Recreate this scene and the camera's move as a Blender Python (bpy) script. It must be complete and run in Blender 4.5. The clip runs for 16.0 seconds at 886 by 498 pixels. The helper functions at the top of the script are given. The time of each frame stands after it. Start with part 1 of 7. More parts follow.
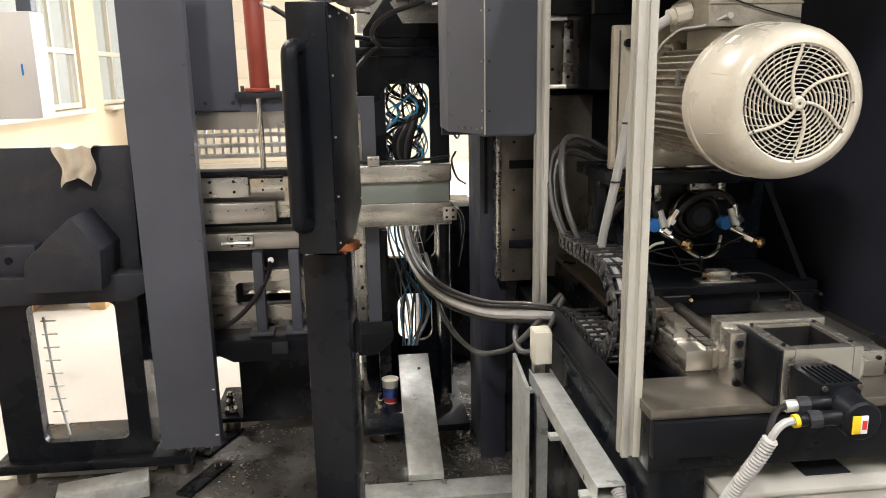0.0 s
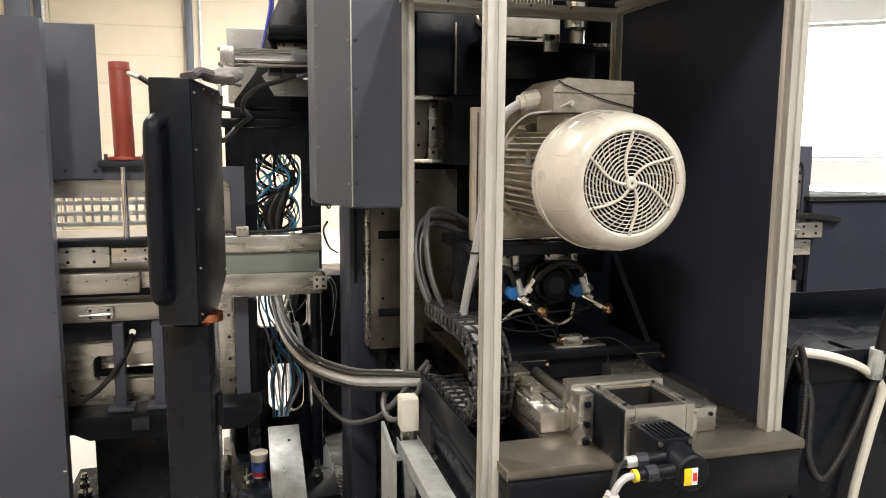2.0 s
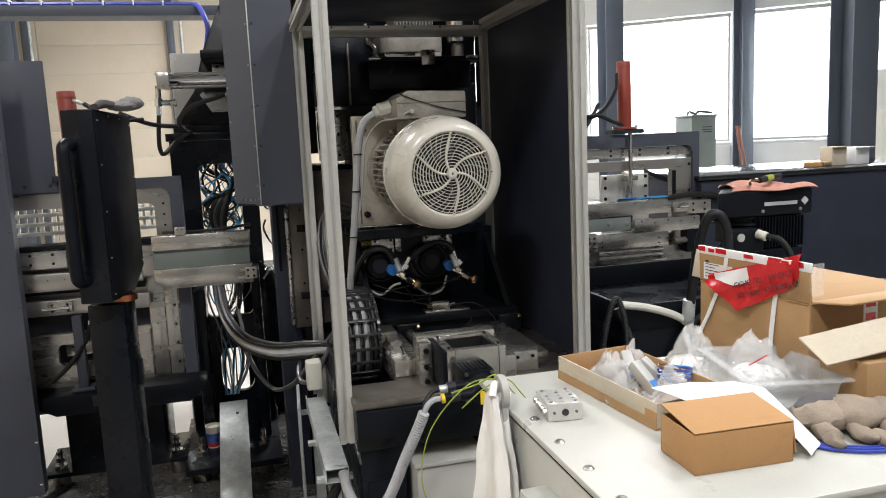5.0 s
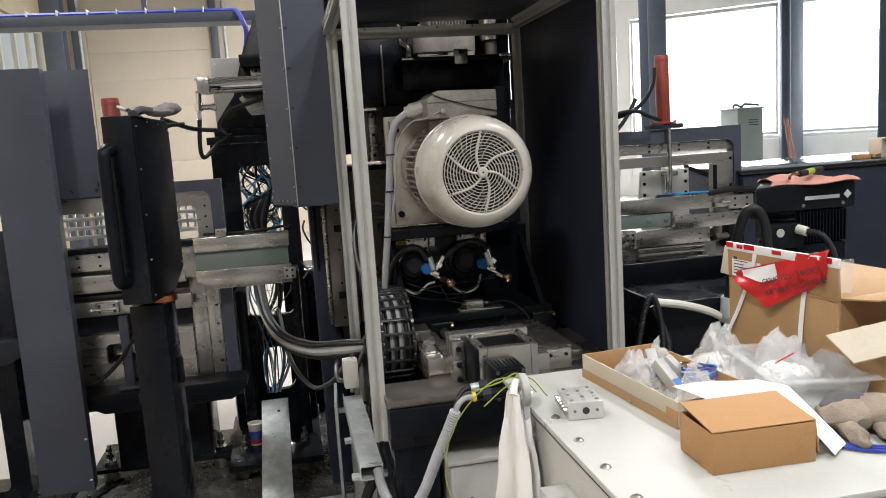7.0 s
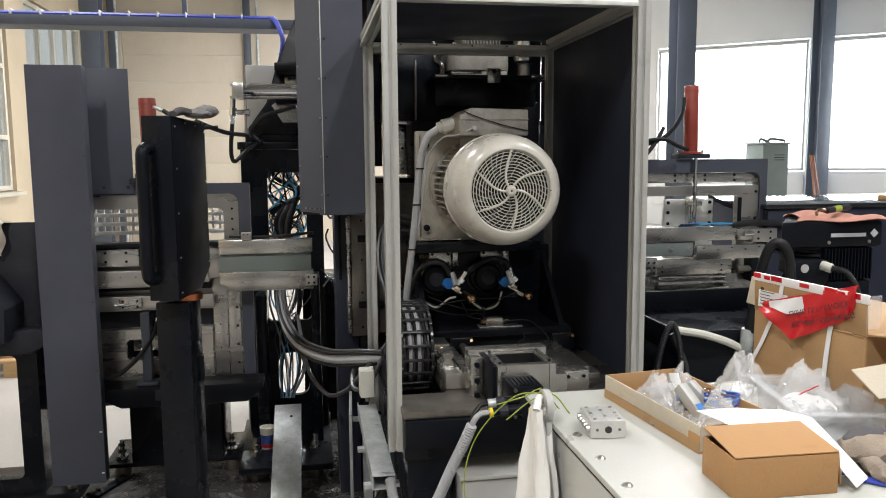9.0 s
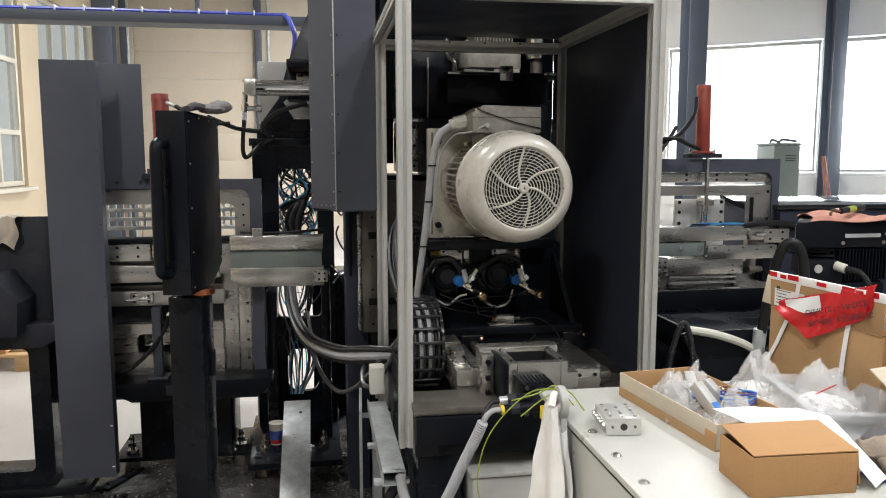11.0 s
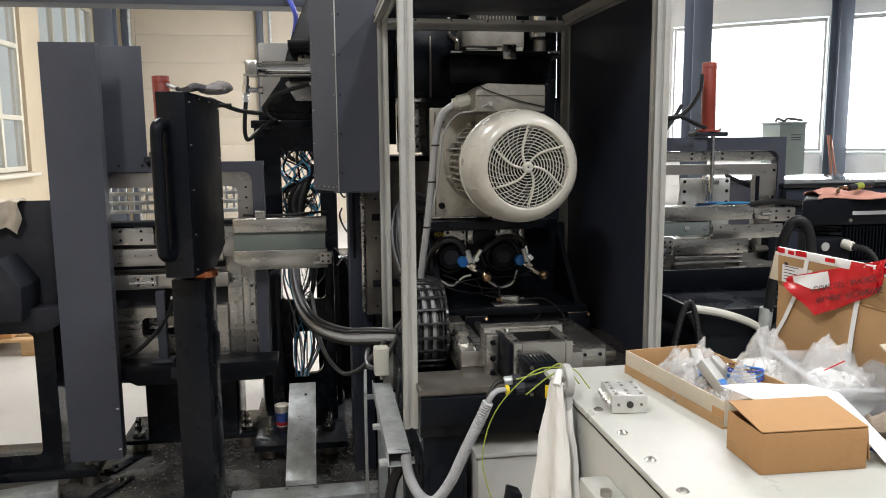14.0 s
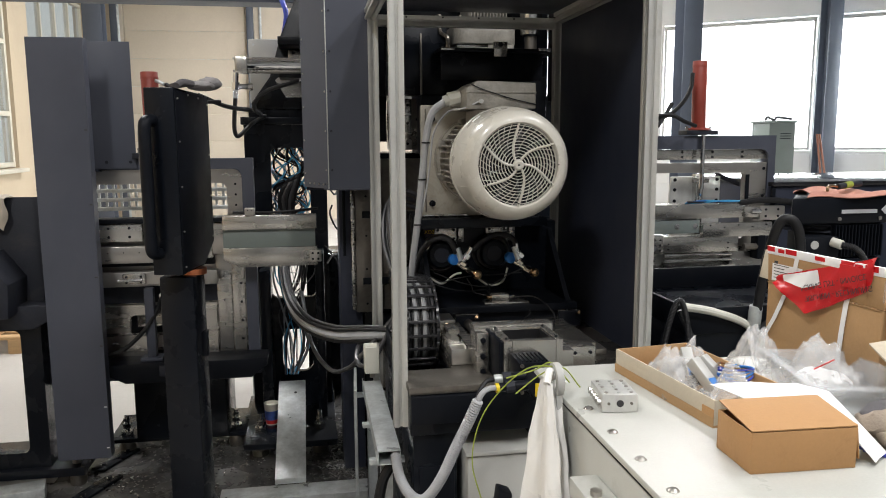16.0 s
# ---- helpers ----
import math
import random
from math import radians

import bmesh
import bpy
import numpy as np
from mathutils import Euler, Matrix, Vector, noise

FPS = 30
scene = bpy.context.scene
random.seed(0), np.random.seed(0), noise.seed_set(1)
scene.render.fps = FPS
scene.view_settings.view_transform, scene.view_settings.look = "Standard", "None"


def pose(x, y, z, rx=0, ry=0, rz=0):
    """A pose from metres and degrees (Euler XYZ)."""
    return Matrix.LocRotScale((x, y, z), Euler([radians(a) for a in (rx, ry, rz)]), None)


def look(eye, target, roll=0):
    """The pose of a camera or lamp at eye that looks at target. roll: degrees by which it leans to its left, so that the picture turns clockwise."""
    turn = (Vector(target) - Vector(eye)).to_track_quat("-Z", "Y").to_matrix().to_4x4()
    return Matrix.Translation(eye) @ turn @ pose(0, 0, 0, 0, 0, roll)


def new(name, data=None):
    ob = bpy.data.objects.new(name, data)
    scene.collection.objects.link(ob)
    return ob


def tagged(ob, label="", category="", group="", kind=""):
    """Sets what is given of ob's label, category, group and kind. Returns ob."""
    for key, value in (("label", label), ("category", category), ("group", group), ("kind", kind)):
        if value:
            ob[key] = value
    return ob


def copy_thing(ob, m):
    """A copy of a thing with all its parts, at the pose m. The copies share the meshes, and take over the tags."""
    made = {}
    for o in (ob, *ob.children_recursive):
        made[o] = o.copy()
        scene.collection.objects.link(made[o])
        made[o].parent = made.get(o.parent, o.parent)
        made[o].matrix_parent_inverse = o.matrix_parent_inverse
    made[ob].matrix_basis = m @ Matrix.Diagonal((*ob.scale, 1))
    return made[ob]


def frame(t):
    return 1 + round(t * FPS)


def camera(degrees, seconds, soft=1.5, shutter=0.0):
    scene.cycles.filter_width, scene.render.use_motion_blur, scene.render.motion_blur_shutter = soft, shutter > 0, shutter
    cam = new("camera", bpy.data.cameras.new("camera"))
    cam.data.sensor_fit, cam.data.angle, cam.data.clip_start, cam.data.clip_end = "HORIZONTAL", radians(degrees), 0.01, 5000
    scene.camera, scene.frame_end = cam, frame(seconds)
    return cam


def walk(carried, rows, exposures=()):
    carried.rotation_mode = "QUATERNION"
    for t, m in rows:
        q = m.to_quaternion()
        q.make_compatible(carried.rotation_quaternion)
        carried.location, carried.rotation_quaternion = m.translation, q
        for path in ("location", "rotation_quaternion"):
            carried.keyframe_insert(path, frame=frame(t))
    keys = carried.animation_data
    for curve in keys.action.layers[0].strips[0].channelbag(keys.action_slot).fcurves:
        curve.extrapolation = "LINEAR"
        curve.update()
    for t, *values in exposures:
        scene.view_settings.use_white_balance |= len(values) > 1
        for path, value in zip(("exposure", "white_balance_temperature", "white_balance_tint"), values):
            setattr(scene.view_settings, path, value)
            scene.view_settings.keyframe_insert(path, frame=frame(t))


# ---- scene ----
cam = camera(60.3, 16.0, soft=1.0)
METRES, EYE, TILT, LEAN, TURN = 1.0, 1.75, 0.0, 0.0, -5.8
ROWS = [
    (0.0, 0.0, 0.0, 0.0, -0.22, -12.93, 0.97),
    (0.5, 0.0088, -0.0149, 0.0109, -6.5, -9.51, -0.48),
    (1.0, 0.005, -0.0349, 0.0197, -7.83, -7.67, -0.41),
    (1.5, 0.0052, -0.0398, 0.0184, -8.14, -7.24, -0.19),
    (2.0, 0.0407, -0.0713, 0.0223, -9.1, -7.97, -0.35),
    (2.5, 0.1185, -0.1856, 0.0202, -12.11, -8.19, -1.27),
    (3.0, 0.159, -0.3634, 0.0018, -15.24, -8.55, -1.61),
    (5.5, 0.4557, -0.6673, 0.0301, -7.25, -7.96, 2.59),
    (6.0, 0.447, -0.6716, 0.0194, -6.33, -8.13, 2.03),
    (6.5, 0.4609, -0.6734, 0.0208, -5.7, -8.32, 3.31),
    (7.0, 0.4718, -0.6742, 0.028, -5.76, -8.04, 3.63),
    (7.5, 0.4608, -0.6768, 0.0236, -5.62, -7.54, 1.76),
    (8.0, 0.451, -0.6829, 0.0218, -5.06, -7.25, 0.84),
    (8.5, 0.4453, -0.6889, 0.0214, -4.47, -6.9, 0.47),
    (9.0, 0.4395, -0.6979, 0.0236, -4.13, -6.69, 0.44),
    (11.5, 0.4232, -0.6948, 0.0154, -3.3, -6.8, -0.07),
    (12.0, 0.4219, -0.6942, 0.0135, -3.1, -6.83, -0.06),
    (12.5, 0.4241, -0.6939, 0.0114, -3.0, -7.03, 0.07),
    (13.0, 0.4225, -0.6903, 0.0099, -3.02, -7.28, 0.04),
    (13.5, 0.4242, -0.6856, 0.008, -3.13, -7.59, 0.11),
    (14.0, 0.4279, -0.6805, 0.0061, -3.23, -8.06, 0.49),
    (14.5, 0.4317, -0.6753, 0.0058, -3.53, -8.32, 0.6),
    (15.0, 0.4348, -0.6708, 0.0041, -3.87, -8.42, 0.45),
    (15.5, 0.4348, -0.6683, 0.004, -3.99, -8.4, 0.39),
    (16.0, 0.43, -0.6719, 0.0057, -3.9, -8.25, 0.29),
]
EXPOSURES = [(0.0, 0.87, 6950, 10), (2.0, 0.93, 6950, 10), (2.6, 0.9, 6600, 10), (3.2, 0.6, 6350, 9), (5.3, 0.16, 6350, 9), (16.0, 0.1, 6350, 9)]
walk(cam, [(t, pose(0, 0, EYE, TILT, LEAN, TURN) @ pose(METRES * x, METRES * y, METRES * z, 90 + pitch, roll, yaw)) for t, x, y, z, yaw, pitch, roll in ROWS], EXPOSURES)

# ---- light ----
world = bpy.data.worlds.new("world")
scene.world = world
world.use_nodes = True
wn = world.node_tree.nodes
sky = wn.new("ShaderNodeTexSky")
sky.sky_type = "NISHITA"
sky.sun_disc = False
sky.sun_elevation, sky.sun_rotation = radians(38), radians(50)
wn["Background"].inputs["Strength"].default_value = 0.12
world.node_tree.links.new(sky.outputs[0], wn["Background"].inputs[0])


def area(name, m, sx, sy, watts, colour):
    d = bpy.data.lights.new(name, "AREA")
    d.shape, d.size, d.size_y, d.energy, d.color = "RECTANGLE", sx, sy, watts, colour
    ob = new(name, d)
    ob.matrix_world = m
    return ob


WARM = (1.0, 0.97, 0.95)
LAMPS = [(-1.4, -1.6, 5.4), (1.6, -2.6, 5.4), (3.4, 0.4, 5.4), (-1.6, 4.6, 5.4), (3.0, 6.0, 5.4), (0.4, 11.6, 5.4), (4.5, 11.5, 5.4)]
for lx, ly, lz in LAMPS:
    area("hall_lamp", pose(lx, ly, lz - 0.06), 0.28, 1.4, (130 if ly < -2 else 160) if ly < 4 else (170 if ly < 5 else 260), WARM)
# daylight entering through the window wall
area("window_light", look((14.51, 15.42, 3.0), (11.5, 11.4, 3.0)), 19.0, 3.2, 3600, (0.93, 0.97, 1.0))


# ---- materials ----
def mat(name, col, rough=0.5, metal=0.0, var=0.12, scale=6.0, fine=90.0, bump=0.15, stretch=(1, 1, 1), rvar=0.1, coat=0.0, alpha=1.0, trans=0.0, stain=None):
    """Two scales of noise on colour, gloss and relief. stain: (colour, amount, scale, threshold) of blotches and smears over it."""
    m = bpy.data.materials.new(name)
    m.use_nodes = True
    nt = m.node_tree
    n, l = nt.nodes, nt.links
    b = n["Principled BSDF"]
    tc = n.new("ShaderNodeTexCoord")
    mp = n.new("ShaderNodeMapping")
    mp.inputs["Scale"].default_value = stretch
    l.new(tc.outputs["Object"], mp.inputs[0])
    big, small = n.new("ShaderNodeTexNoise"), n.new("ShaderNodeTexNoise")
    big.inputs["Scale"].default_value, big.inputs["Detail"].default_value = scale, 5
    small.inputs["Scale"].default_value, small.inputs["Detail"].default_value = fine, 3
    for t in (big, small):
        l.new(mp.outputs[0], t.inputs["Vector"])
    mix = n.new("ShaderNodeMath")
    mix.operation = "MULTIPLY_ADD"
    mix.inputs[1].default_value = 0.35
    l.new(small.outputs[0], mix.inputs[0])
    l.new(big.outputs[0], mix.inputs[2])
    r = n.new("ShaderNodeValToRGB")
    r.color_ramp.elements[0].position, r.color_ramp.elements[1].position = 0.45, 0.9
    r.color_ramp.elements[0].color = (*[max(0, c * (1 - var)) for c in col], 1)
    r.color_ramp.elements[1].color = (*[min(1, c * (1 + var)) for c in col], 1)
    l.new(mix.outputs[0], r.inputs[0])
    rr = n.new("ShaderNodeMapRange")
    rr.inputs[3].default_value, rr.inputs[4].default_value = max(0.02, rough - rvar), min(1, rough + rvar)
    rr.inputs[1].default_value, rr.inputs[2].default_value = 0.3, 0.7
    l.new(big.outputs[0], rr.inputs[0])
    colour, gloss = r.outputs[0], rr.outputs[0]
    if stain:
        scol, amount, sscale, low = stain
        st = n.new("ShaderNodeTexNoise")
        st.inputs["Scale"].default_value, st.inputs["Detail"].default_value = sscale, 9
        st.inputs["Roughness"].default_value, st.inputs["Distortion"].default_value = 0.68, 0.8
        l.new(tc.outputs["Object"], st.inputs["Vector"])
        sr = n.new("ShaderNodeMapRange")
        sr.inputs[1].default_value, sr.inputs[2].default_value = low, low + 0.2
        sr.inputs[3].default_value, sr.inputs[4].default_value = 0.0, amount
        l.new(st.outputs[0], sr.inputs[0])
        mc_ = n.new("ShaderNodeMix")
        mc_.data_type = "RGBA"
        l.new(sr.outputs[0], mc_.inputs[0])
        l.new(colour, mc_.inputs[6])
        mc_.inputs[7].default_value = (*scol, 1)
        colour = mc_.outputs[2]
        ad = n.new("ShaderNodeMath")
        ad.operation = "MULTIPLY_ADD"
        ad.inputs[1].default_value = 0.18
        l.new(sr.outputs[0], ad.inputs[0])
        l.new(gloss, ad.inputs[2])
        gloss = ad.outputs[0]
    l.new(colour, b.inputs["Base Color"])
    l.new(gloss, b.inputs["Roughness"])
    b.inputs["Metallic"].default_value = metal
    b.inputs["Coat Weight"].default_value = coat
    b.inputs["Alpha"].default_value = alpha
    b.inputs["Transmission Weight"].default_value = trans
    if bump:
        bp = n.new("ShaderNodeBump")
        bp.inputs["Strength"].default_value, bp.inputs["Distance"].default_value = bump, 0.002
        l.new(small.outputs[0], bp.inputs["Height"])
        l.new(bp.outputs[0], b.inputs["Normal"])
    return m


def glow(name, col, strength):
    m = bpy.data.materials.new(name)
    m.use_nodes = True
    b = m.node_tree.nodes["Principled BSDF"]
    b.inputs["Base Color"].default_value = (*col, 1)
    b.inputs["Emission Color"].default_value = (*col, 1)
    b.inputs["Emission Strength"].default_value = strength
    return m


GRAPH = mat("graphite_paint", (0.026, 0.03, 0.046), 0.4, 0, 0.12, 4, 400, 0.12, stain=((0.042, 0.046, 0.06), 0.35, 3.0, 0.52))
GRAPH2 = mat("graphite_paint_light", (0.062, 0.068, 0.09), 0.45, 0, 0.1, 4, 400, 0.1, stain=((0.085, 0.088, 0.105), 0.3, 4.0, 0.5))
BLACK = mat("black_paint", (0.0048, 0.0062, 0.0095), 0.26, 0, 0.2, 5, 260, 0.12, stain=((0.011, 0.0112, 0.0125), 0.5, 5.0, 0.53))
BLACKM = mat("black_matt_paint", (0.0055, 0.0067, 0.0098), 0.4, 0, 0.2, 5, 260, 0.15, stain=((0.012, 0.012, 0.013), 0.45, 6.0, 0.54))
CAST = mat("dark_cast_paint", (0.022, 0.024, 0.032), 0.5, 0, 0.2, 8, 160, 0.4, stain=((0.05, 0.048, 0.048), 0.5, 6.0, 0.52))
STEEL = mat("ground_steel", (0.43, 0.41, 0.38), 0.29, 0.9, 0.06, 2.5, 260, 0.02, (1, 1, 6), rvar=0.05, stain=((0.27, 0.25, 0.22), 0.35, 1.8, 0.52))
STEELX = mat("milled_steel", (0.48, 0.465, 0.435), 0.26, 0.9, 0.05, 2.5, 260, 0.02, (1, 2, 6), rvar=0.05, stain=((0.3, 0.275, 0.24), 0.35, 2.4, 0.53))
STEELD = mat("oily_steel", (0.18, 0.165, 0.145), 0.33, 0.8, 0.18, 4, 90, 0.06, rvar=0.12, stain=((0.08, 0.07, 0.06), 0.6, 3.5, 0.5))
CHROME = mat("chrome", (0.7, 0.7, 0.7), 0.12, 1.0, 0.05, 5, 80, 0.0)
ALU = mat("anodised_aluminium", (0.53, 0.53, 0.5), 0.42, 0.55, 0.08, 3, 200, 0.05, (8, 8, 0.6), stain=((0.36, 0.35, 0.32), 0.5, 6.0, 0.56))
GALV = mat("galvanised_steel", (0.55, 0.58, 0.58), 0.36, 0.5, 0.25, 14, 60, 0.06, stain=((0.36, 0.37, 0.37), 0.6, 5.0, 0.5))
MOTOR = mat("motor_enamel", (0.5, 0.478, 0.42), 0.3, 0, 0.06, 6, 150, 0.06, coat=0.25, stain=((0.34, 0.315, 0.265), 0.45, 9.0, 0.56))
# grimy cast motor enamel, base colour darkened for shade under the roof sheet
MOTORD = mat("motor_cast_enamel_shaded", (0.27, 0.255, 0.222), 0.42, 0, 0.25, 10, 120, 0.4, stain=((0.08, 0.073, 0.06), 0.6, 12.0, 0.52))
WHITE = mat("cabinet_enamel", (0.48, 0.485, 0.45), 0.36, 0, 0.08, 5, 300, 0.12, stain=((0.33, 0.315, 0.265), 0.5, 6.0, 0.56))
CREAMP = mat("cream_plastic", (0.6, 0.59, 0.52), 0.5, 0, 0.06, 8, 200, 0.05)
LGREY = mat("light_grey_enamel", (0.42, 0.42, 0.4), 0.45, 0, 0.08, 6, 200, 0.08)
CARD = mat("cardboard", (0.38, 0.232, 0.108), 0.8, 0, 0.1, 7, 180, 0.25, (1, 1, 1), stain=((0.29, 0.168, 0.075), 0.55, 8.0, 0.52))
CARD2 = mat("orange_cardboard", (0.42, 0.232, 0.095), 0.75, 0, 0.08, 6, 220, 0.2, stain=((0.31, 0.155, 0.06), 0.5, 14.0, 0.55))
CARDW = mat("whitened_cardboard", (0.5, 0.445, 0.35), 0.8, 0, 0.1, 7, 160, 0.2, stain=((0.37, 0.285, 0.18), 0.6, 9.0, 0.53))
RED = mat("red_enamel", (0.27, 0.048, 0.032), 0.42, 0, 0.15, 8, 120, 0.1)
RUBBER = mat("black_rubber", (0.014, 0.014, 0.015), 0.5, 0, 0.2, 20, 200, 0.1)
CHAINM = mat("black_nylon", (0.03, 0.03, 0.033), 0.28, 0, 0.2, 20, 200, 0.1)
GCABLE = mat("grey_cable_sheath", (0.06, 0.06, 0.064), 0.4, 0, 0.12, 20, 200, 0.05)
LCABLE = mat("pale_grey_conduit", (0.36, 0.365, 0.375), 0.45, 0, 0.1, 20, 200, 0.05)
BCABLE = mat("blue_cable_sheath", (0.03, 0.05, 0.35), 0.45, 0, 0.12, 20, 200, 0.05)
CYAN = mat("cyan_air_tube", (0.05, 0.3, 0.55), 0.35, 0, 0.1, 20, 200, 0.05)
GREENC = mat("yellow_green_wire", (0.3, 0.36, 0.05), 0.45, 0, 0.2, 60, 200, 0.05)
BLUECAP = mat("blue_plastic", (0.02, 0.16, 0.5), 0.4, 0, 0.1, 20, 200, 0.05)
YELLOW = mat("yellow_plastic", (0.75, 0.55, 0.02), 0.45, 0, 0.1, 20, 200, 0.05)
AMBER = mat("amber_button", (0.8, 0.36, 0.01), 0.3, 0, 0.05, 20, 200, 0.0)
REDP = mat("red_plastic", (0.55, 0.03, 0.03), 0.35, 0, 0.1, 20, 200, 0.05)
BRASS = mat("brass", (0.55, 0.36, 0.2), 0.25, 1.0, 0.15, 20, 100, 0.05)
SILVER = mat("bare_aluminium", (0.62, 0.62, 0.6), 0.38, 0.5, 0.15, 12, 120, 0.1)
COPPER = mat("copper", (0.55, 0.2, 0.1), 0.35, 1.0, 0.15, 20, 100, 0.05)
CONC = mat("concrete", (0.45, 0.43, 0.4), 0.45, 0, 0.1, 1.2, 60, 0.2, stain=((0.3, 0.285, 0.26), 0.6, 1.6, 0.52))
OILY = mat("oily_base_plate", (0.13, 0.127, 0.122), 0.2, 0.35, 0.5, 3.5, 45, 0.3, rvar=0.14, stain=((0.03, 0.029, 0.028), 0.85, 2.6, 0.48))
WALLC = mat("cream_wall", (0.68, 0.6, 0.485), 0.8, 0, 0.06, 0.7, 30, 0.1, stain=((0.58, 0.5, 0.4), 0.4, 0.8, 0.52))
# for the unseen ceiling and walls, kept dark to cut bounced light
DARKC = mat("low_bounce_grey", (0.2, 0.2, 0.2), 0.8, 0, 0.08, 0.7, 30, 0.1)
WALLG = mat("pale_grey_panel", (0.6, 0.6, 0.6), 0.6, 0, 0.05, 0.7, 60, 0.05)
WALLW = mat("ochre_side_wall", (0.5, 0.41, 0.29), 0.8, 0, 0.06, 0.7, 30, 0.1, stain=((0.42, 0.34, 0.24), 0.4, 0.9, 0.52))
STEELB = mat("blue_grey_column_paint", (0.075, 0.088, 0.115), 0.5, 0, 0.1, 2, 100, 0.08, stain=((0.11, 0.12, 0.14), 0.5, 3.0, 0.52))
FRAMEW = mat("window_frame_paint", (0.6, 0.56, 0.46), 0.5, 0, 0.08, 3, 100, 0.05)
GREENG = mat("grey_green_enamel", (0.17, 0.2, 0.19), 0.5, 0, 0.1, 4, 150, 0.08)
WOOD = mat("pallet_wood", (0.42, 0.27, 0.13), 0.75, 0, 0.25, 5, 60, 0.2, (1, 6, 6))
CLOTH = mat("beige_cloth", (0.5, 0.44, 0.36), 0.9, 0, 0.12, 20, 300, 0.5)
RAG = mat("terracotta_rag", (0.42, 0.2, 0.15), 0.9, 0, 0.12, 20, 300, 0.5)
SUEDE = mat("suede_glove", (0.27, 0.22, 0.17), 0.9, 0, 0.2, 25, 300, 0.5)
KNIT = mat("grey_knit", (0.09, 0.085, 0.09), 0.9, 0, 0.2, 40, 400, 0.5)
PAPER = mat("paper", (0.78, 0.79, 0.8), 0.7, 0, 0.03, 3, 100, 0.05)
WBAG = mat("white_plastic_bag", (0.76, 0.75, 0.72), 0.32, 0, 0.04, 12, 60, 0.25)
FILMM = mat("clear_plastic_film", (0.85, 0.85, 0.84), 0.08, 0, 0.05, 30, 120, 0.9, alpha=0.2)
BINM = mat("clear_plastic_bin", (0.75, 0.78, 0.8), 0.2, 0, 0.05, 10, 120, 0.1, alpha=0.28)
TAPER = mat("red_tape", (0.52, 0.012, 0.018), 0.25, 0, 0.1, 12, 90, 0.3)
INK = mat("dark_ink", (0.03, 0.028, 0.03), 0.6, 0, 0.05, 12, 90, 0.0)
PALEINK = mat("pale_ink", (0.45, 0.46, 0.48), 0.6, 0, 0.05, 12, 90, 0.0)
CUPW = mat("cup_paper", (0.7, 0.66, 0.6), 0.5, 0, 0.06, 12, 90, 0.05)
GLASSM = mat("window_glass", (0.8, 0.85, 0.85), 0.05, 0, 0.02, 2, 40, 0.0, alpha=0.12)
DULLCU = mat("tarnished_copper", (0.26, 0.11, 0.07), 0.5, 0.5, 0.2, 8, 100, 0.05)
GLOSSTOP = mat("glossy_black_laminate", (0.012, 0.012, 0.014), 0.14, 0, 0.2, 6, 200, 0.05, rvar=0.04)
SHINE = mat("polished_steel", (0.62, 0.62, 0.6), 0.16, 1.0, 0.12, 12, 140, 0.05, (1, 1, 6), rvar=0.06)
DAYGLOW = glow("daylight_haze", (1.0, 1.0, 1.0), 2.4)
LAMPGLOW = glow("lamp_diffuser", (1.0, 0.95, 0.86), 6.0)
YARDGLOW = glow("courtyard_haze", (0.42, 0.44, 0.4), 0.2)


for dull, level in ((BLACK, 0.2), (BLACKM, 0.14), (CAST, 0.22), (GRAPH, 0.2), (GRAPH2, 0.35), (RUBBER, 0.3), (OILY, 0.5)):
    dull.node_tree.nodes["Principled BSDF"].inputs["Specular IOR Level"].default_value = level


# ---- builders ----
def bev(bm, r, seg=2):
    if r:
        bmesh.ops.bevel(bm, geom=bm.edges[:], offset=r, segments=seg, affect="EDGES", profile=0.5)
    return bm


def bx(x0, x1, y0, y1, z0, z1, r=0.0, bm=None, seg=2):
    t = bmesh.new()
    bmesh.ops.create_cube(t, size=1, matrix=Matrix.LocRotScale(((x0 + x1) / 2, (y0 + y1) / 2, (z0 + z1) / 2), None, (x1 - x0, y1 - y0, z1 - z0)))
    bev(t, r, seg)
    return join(bm, t) if bm else t


def join(bm, t):
    me = bpy.data.meshes.new("tmp")
    t.to_mesh(me)
    t.free()
    bm.from_mesh(me)
    bpy.data.meshes.remove(me)
    return bm


def cy(p0, p1, r, seg=20, bm=None, r2=None, bevel=0.0):
    p0, p1 = Vector(p0), Vector(p1)
    t = bmesh.new()
    d = p1 - p0
    m = Matrix.Translation((p0 + p1) / 2) @ d.to_track_quat("Z", "Y").to_matrix().to_4x4()
    bmesh.ops.create_cone(t, cap_ends=True, segments=seg, radius1=r, radius2=r if r2 is None else r2, depth=d.length, matrix=m)
    if bevel:
        bmesh.ops.bevel(t, geom=[e for e in t.edges if e.calc_face_angle(0) > 0.9], offset=bevel, segments=2, affect="EDGES", profile=0.5)
    return join(bm, t) if bm else t


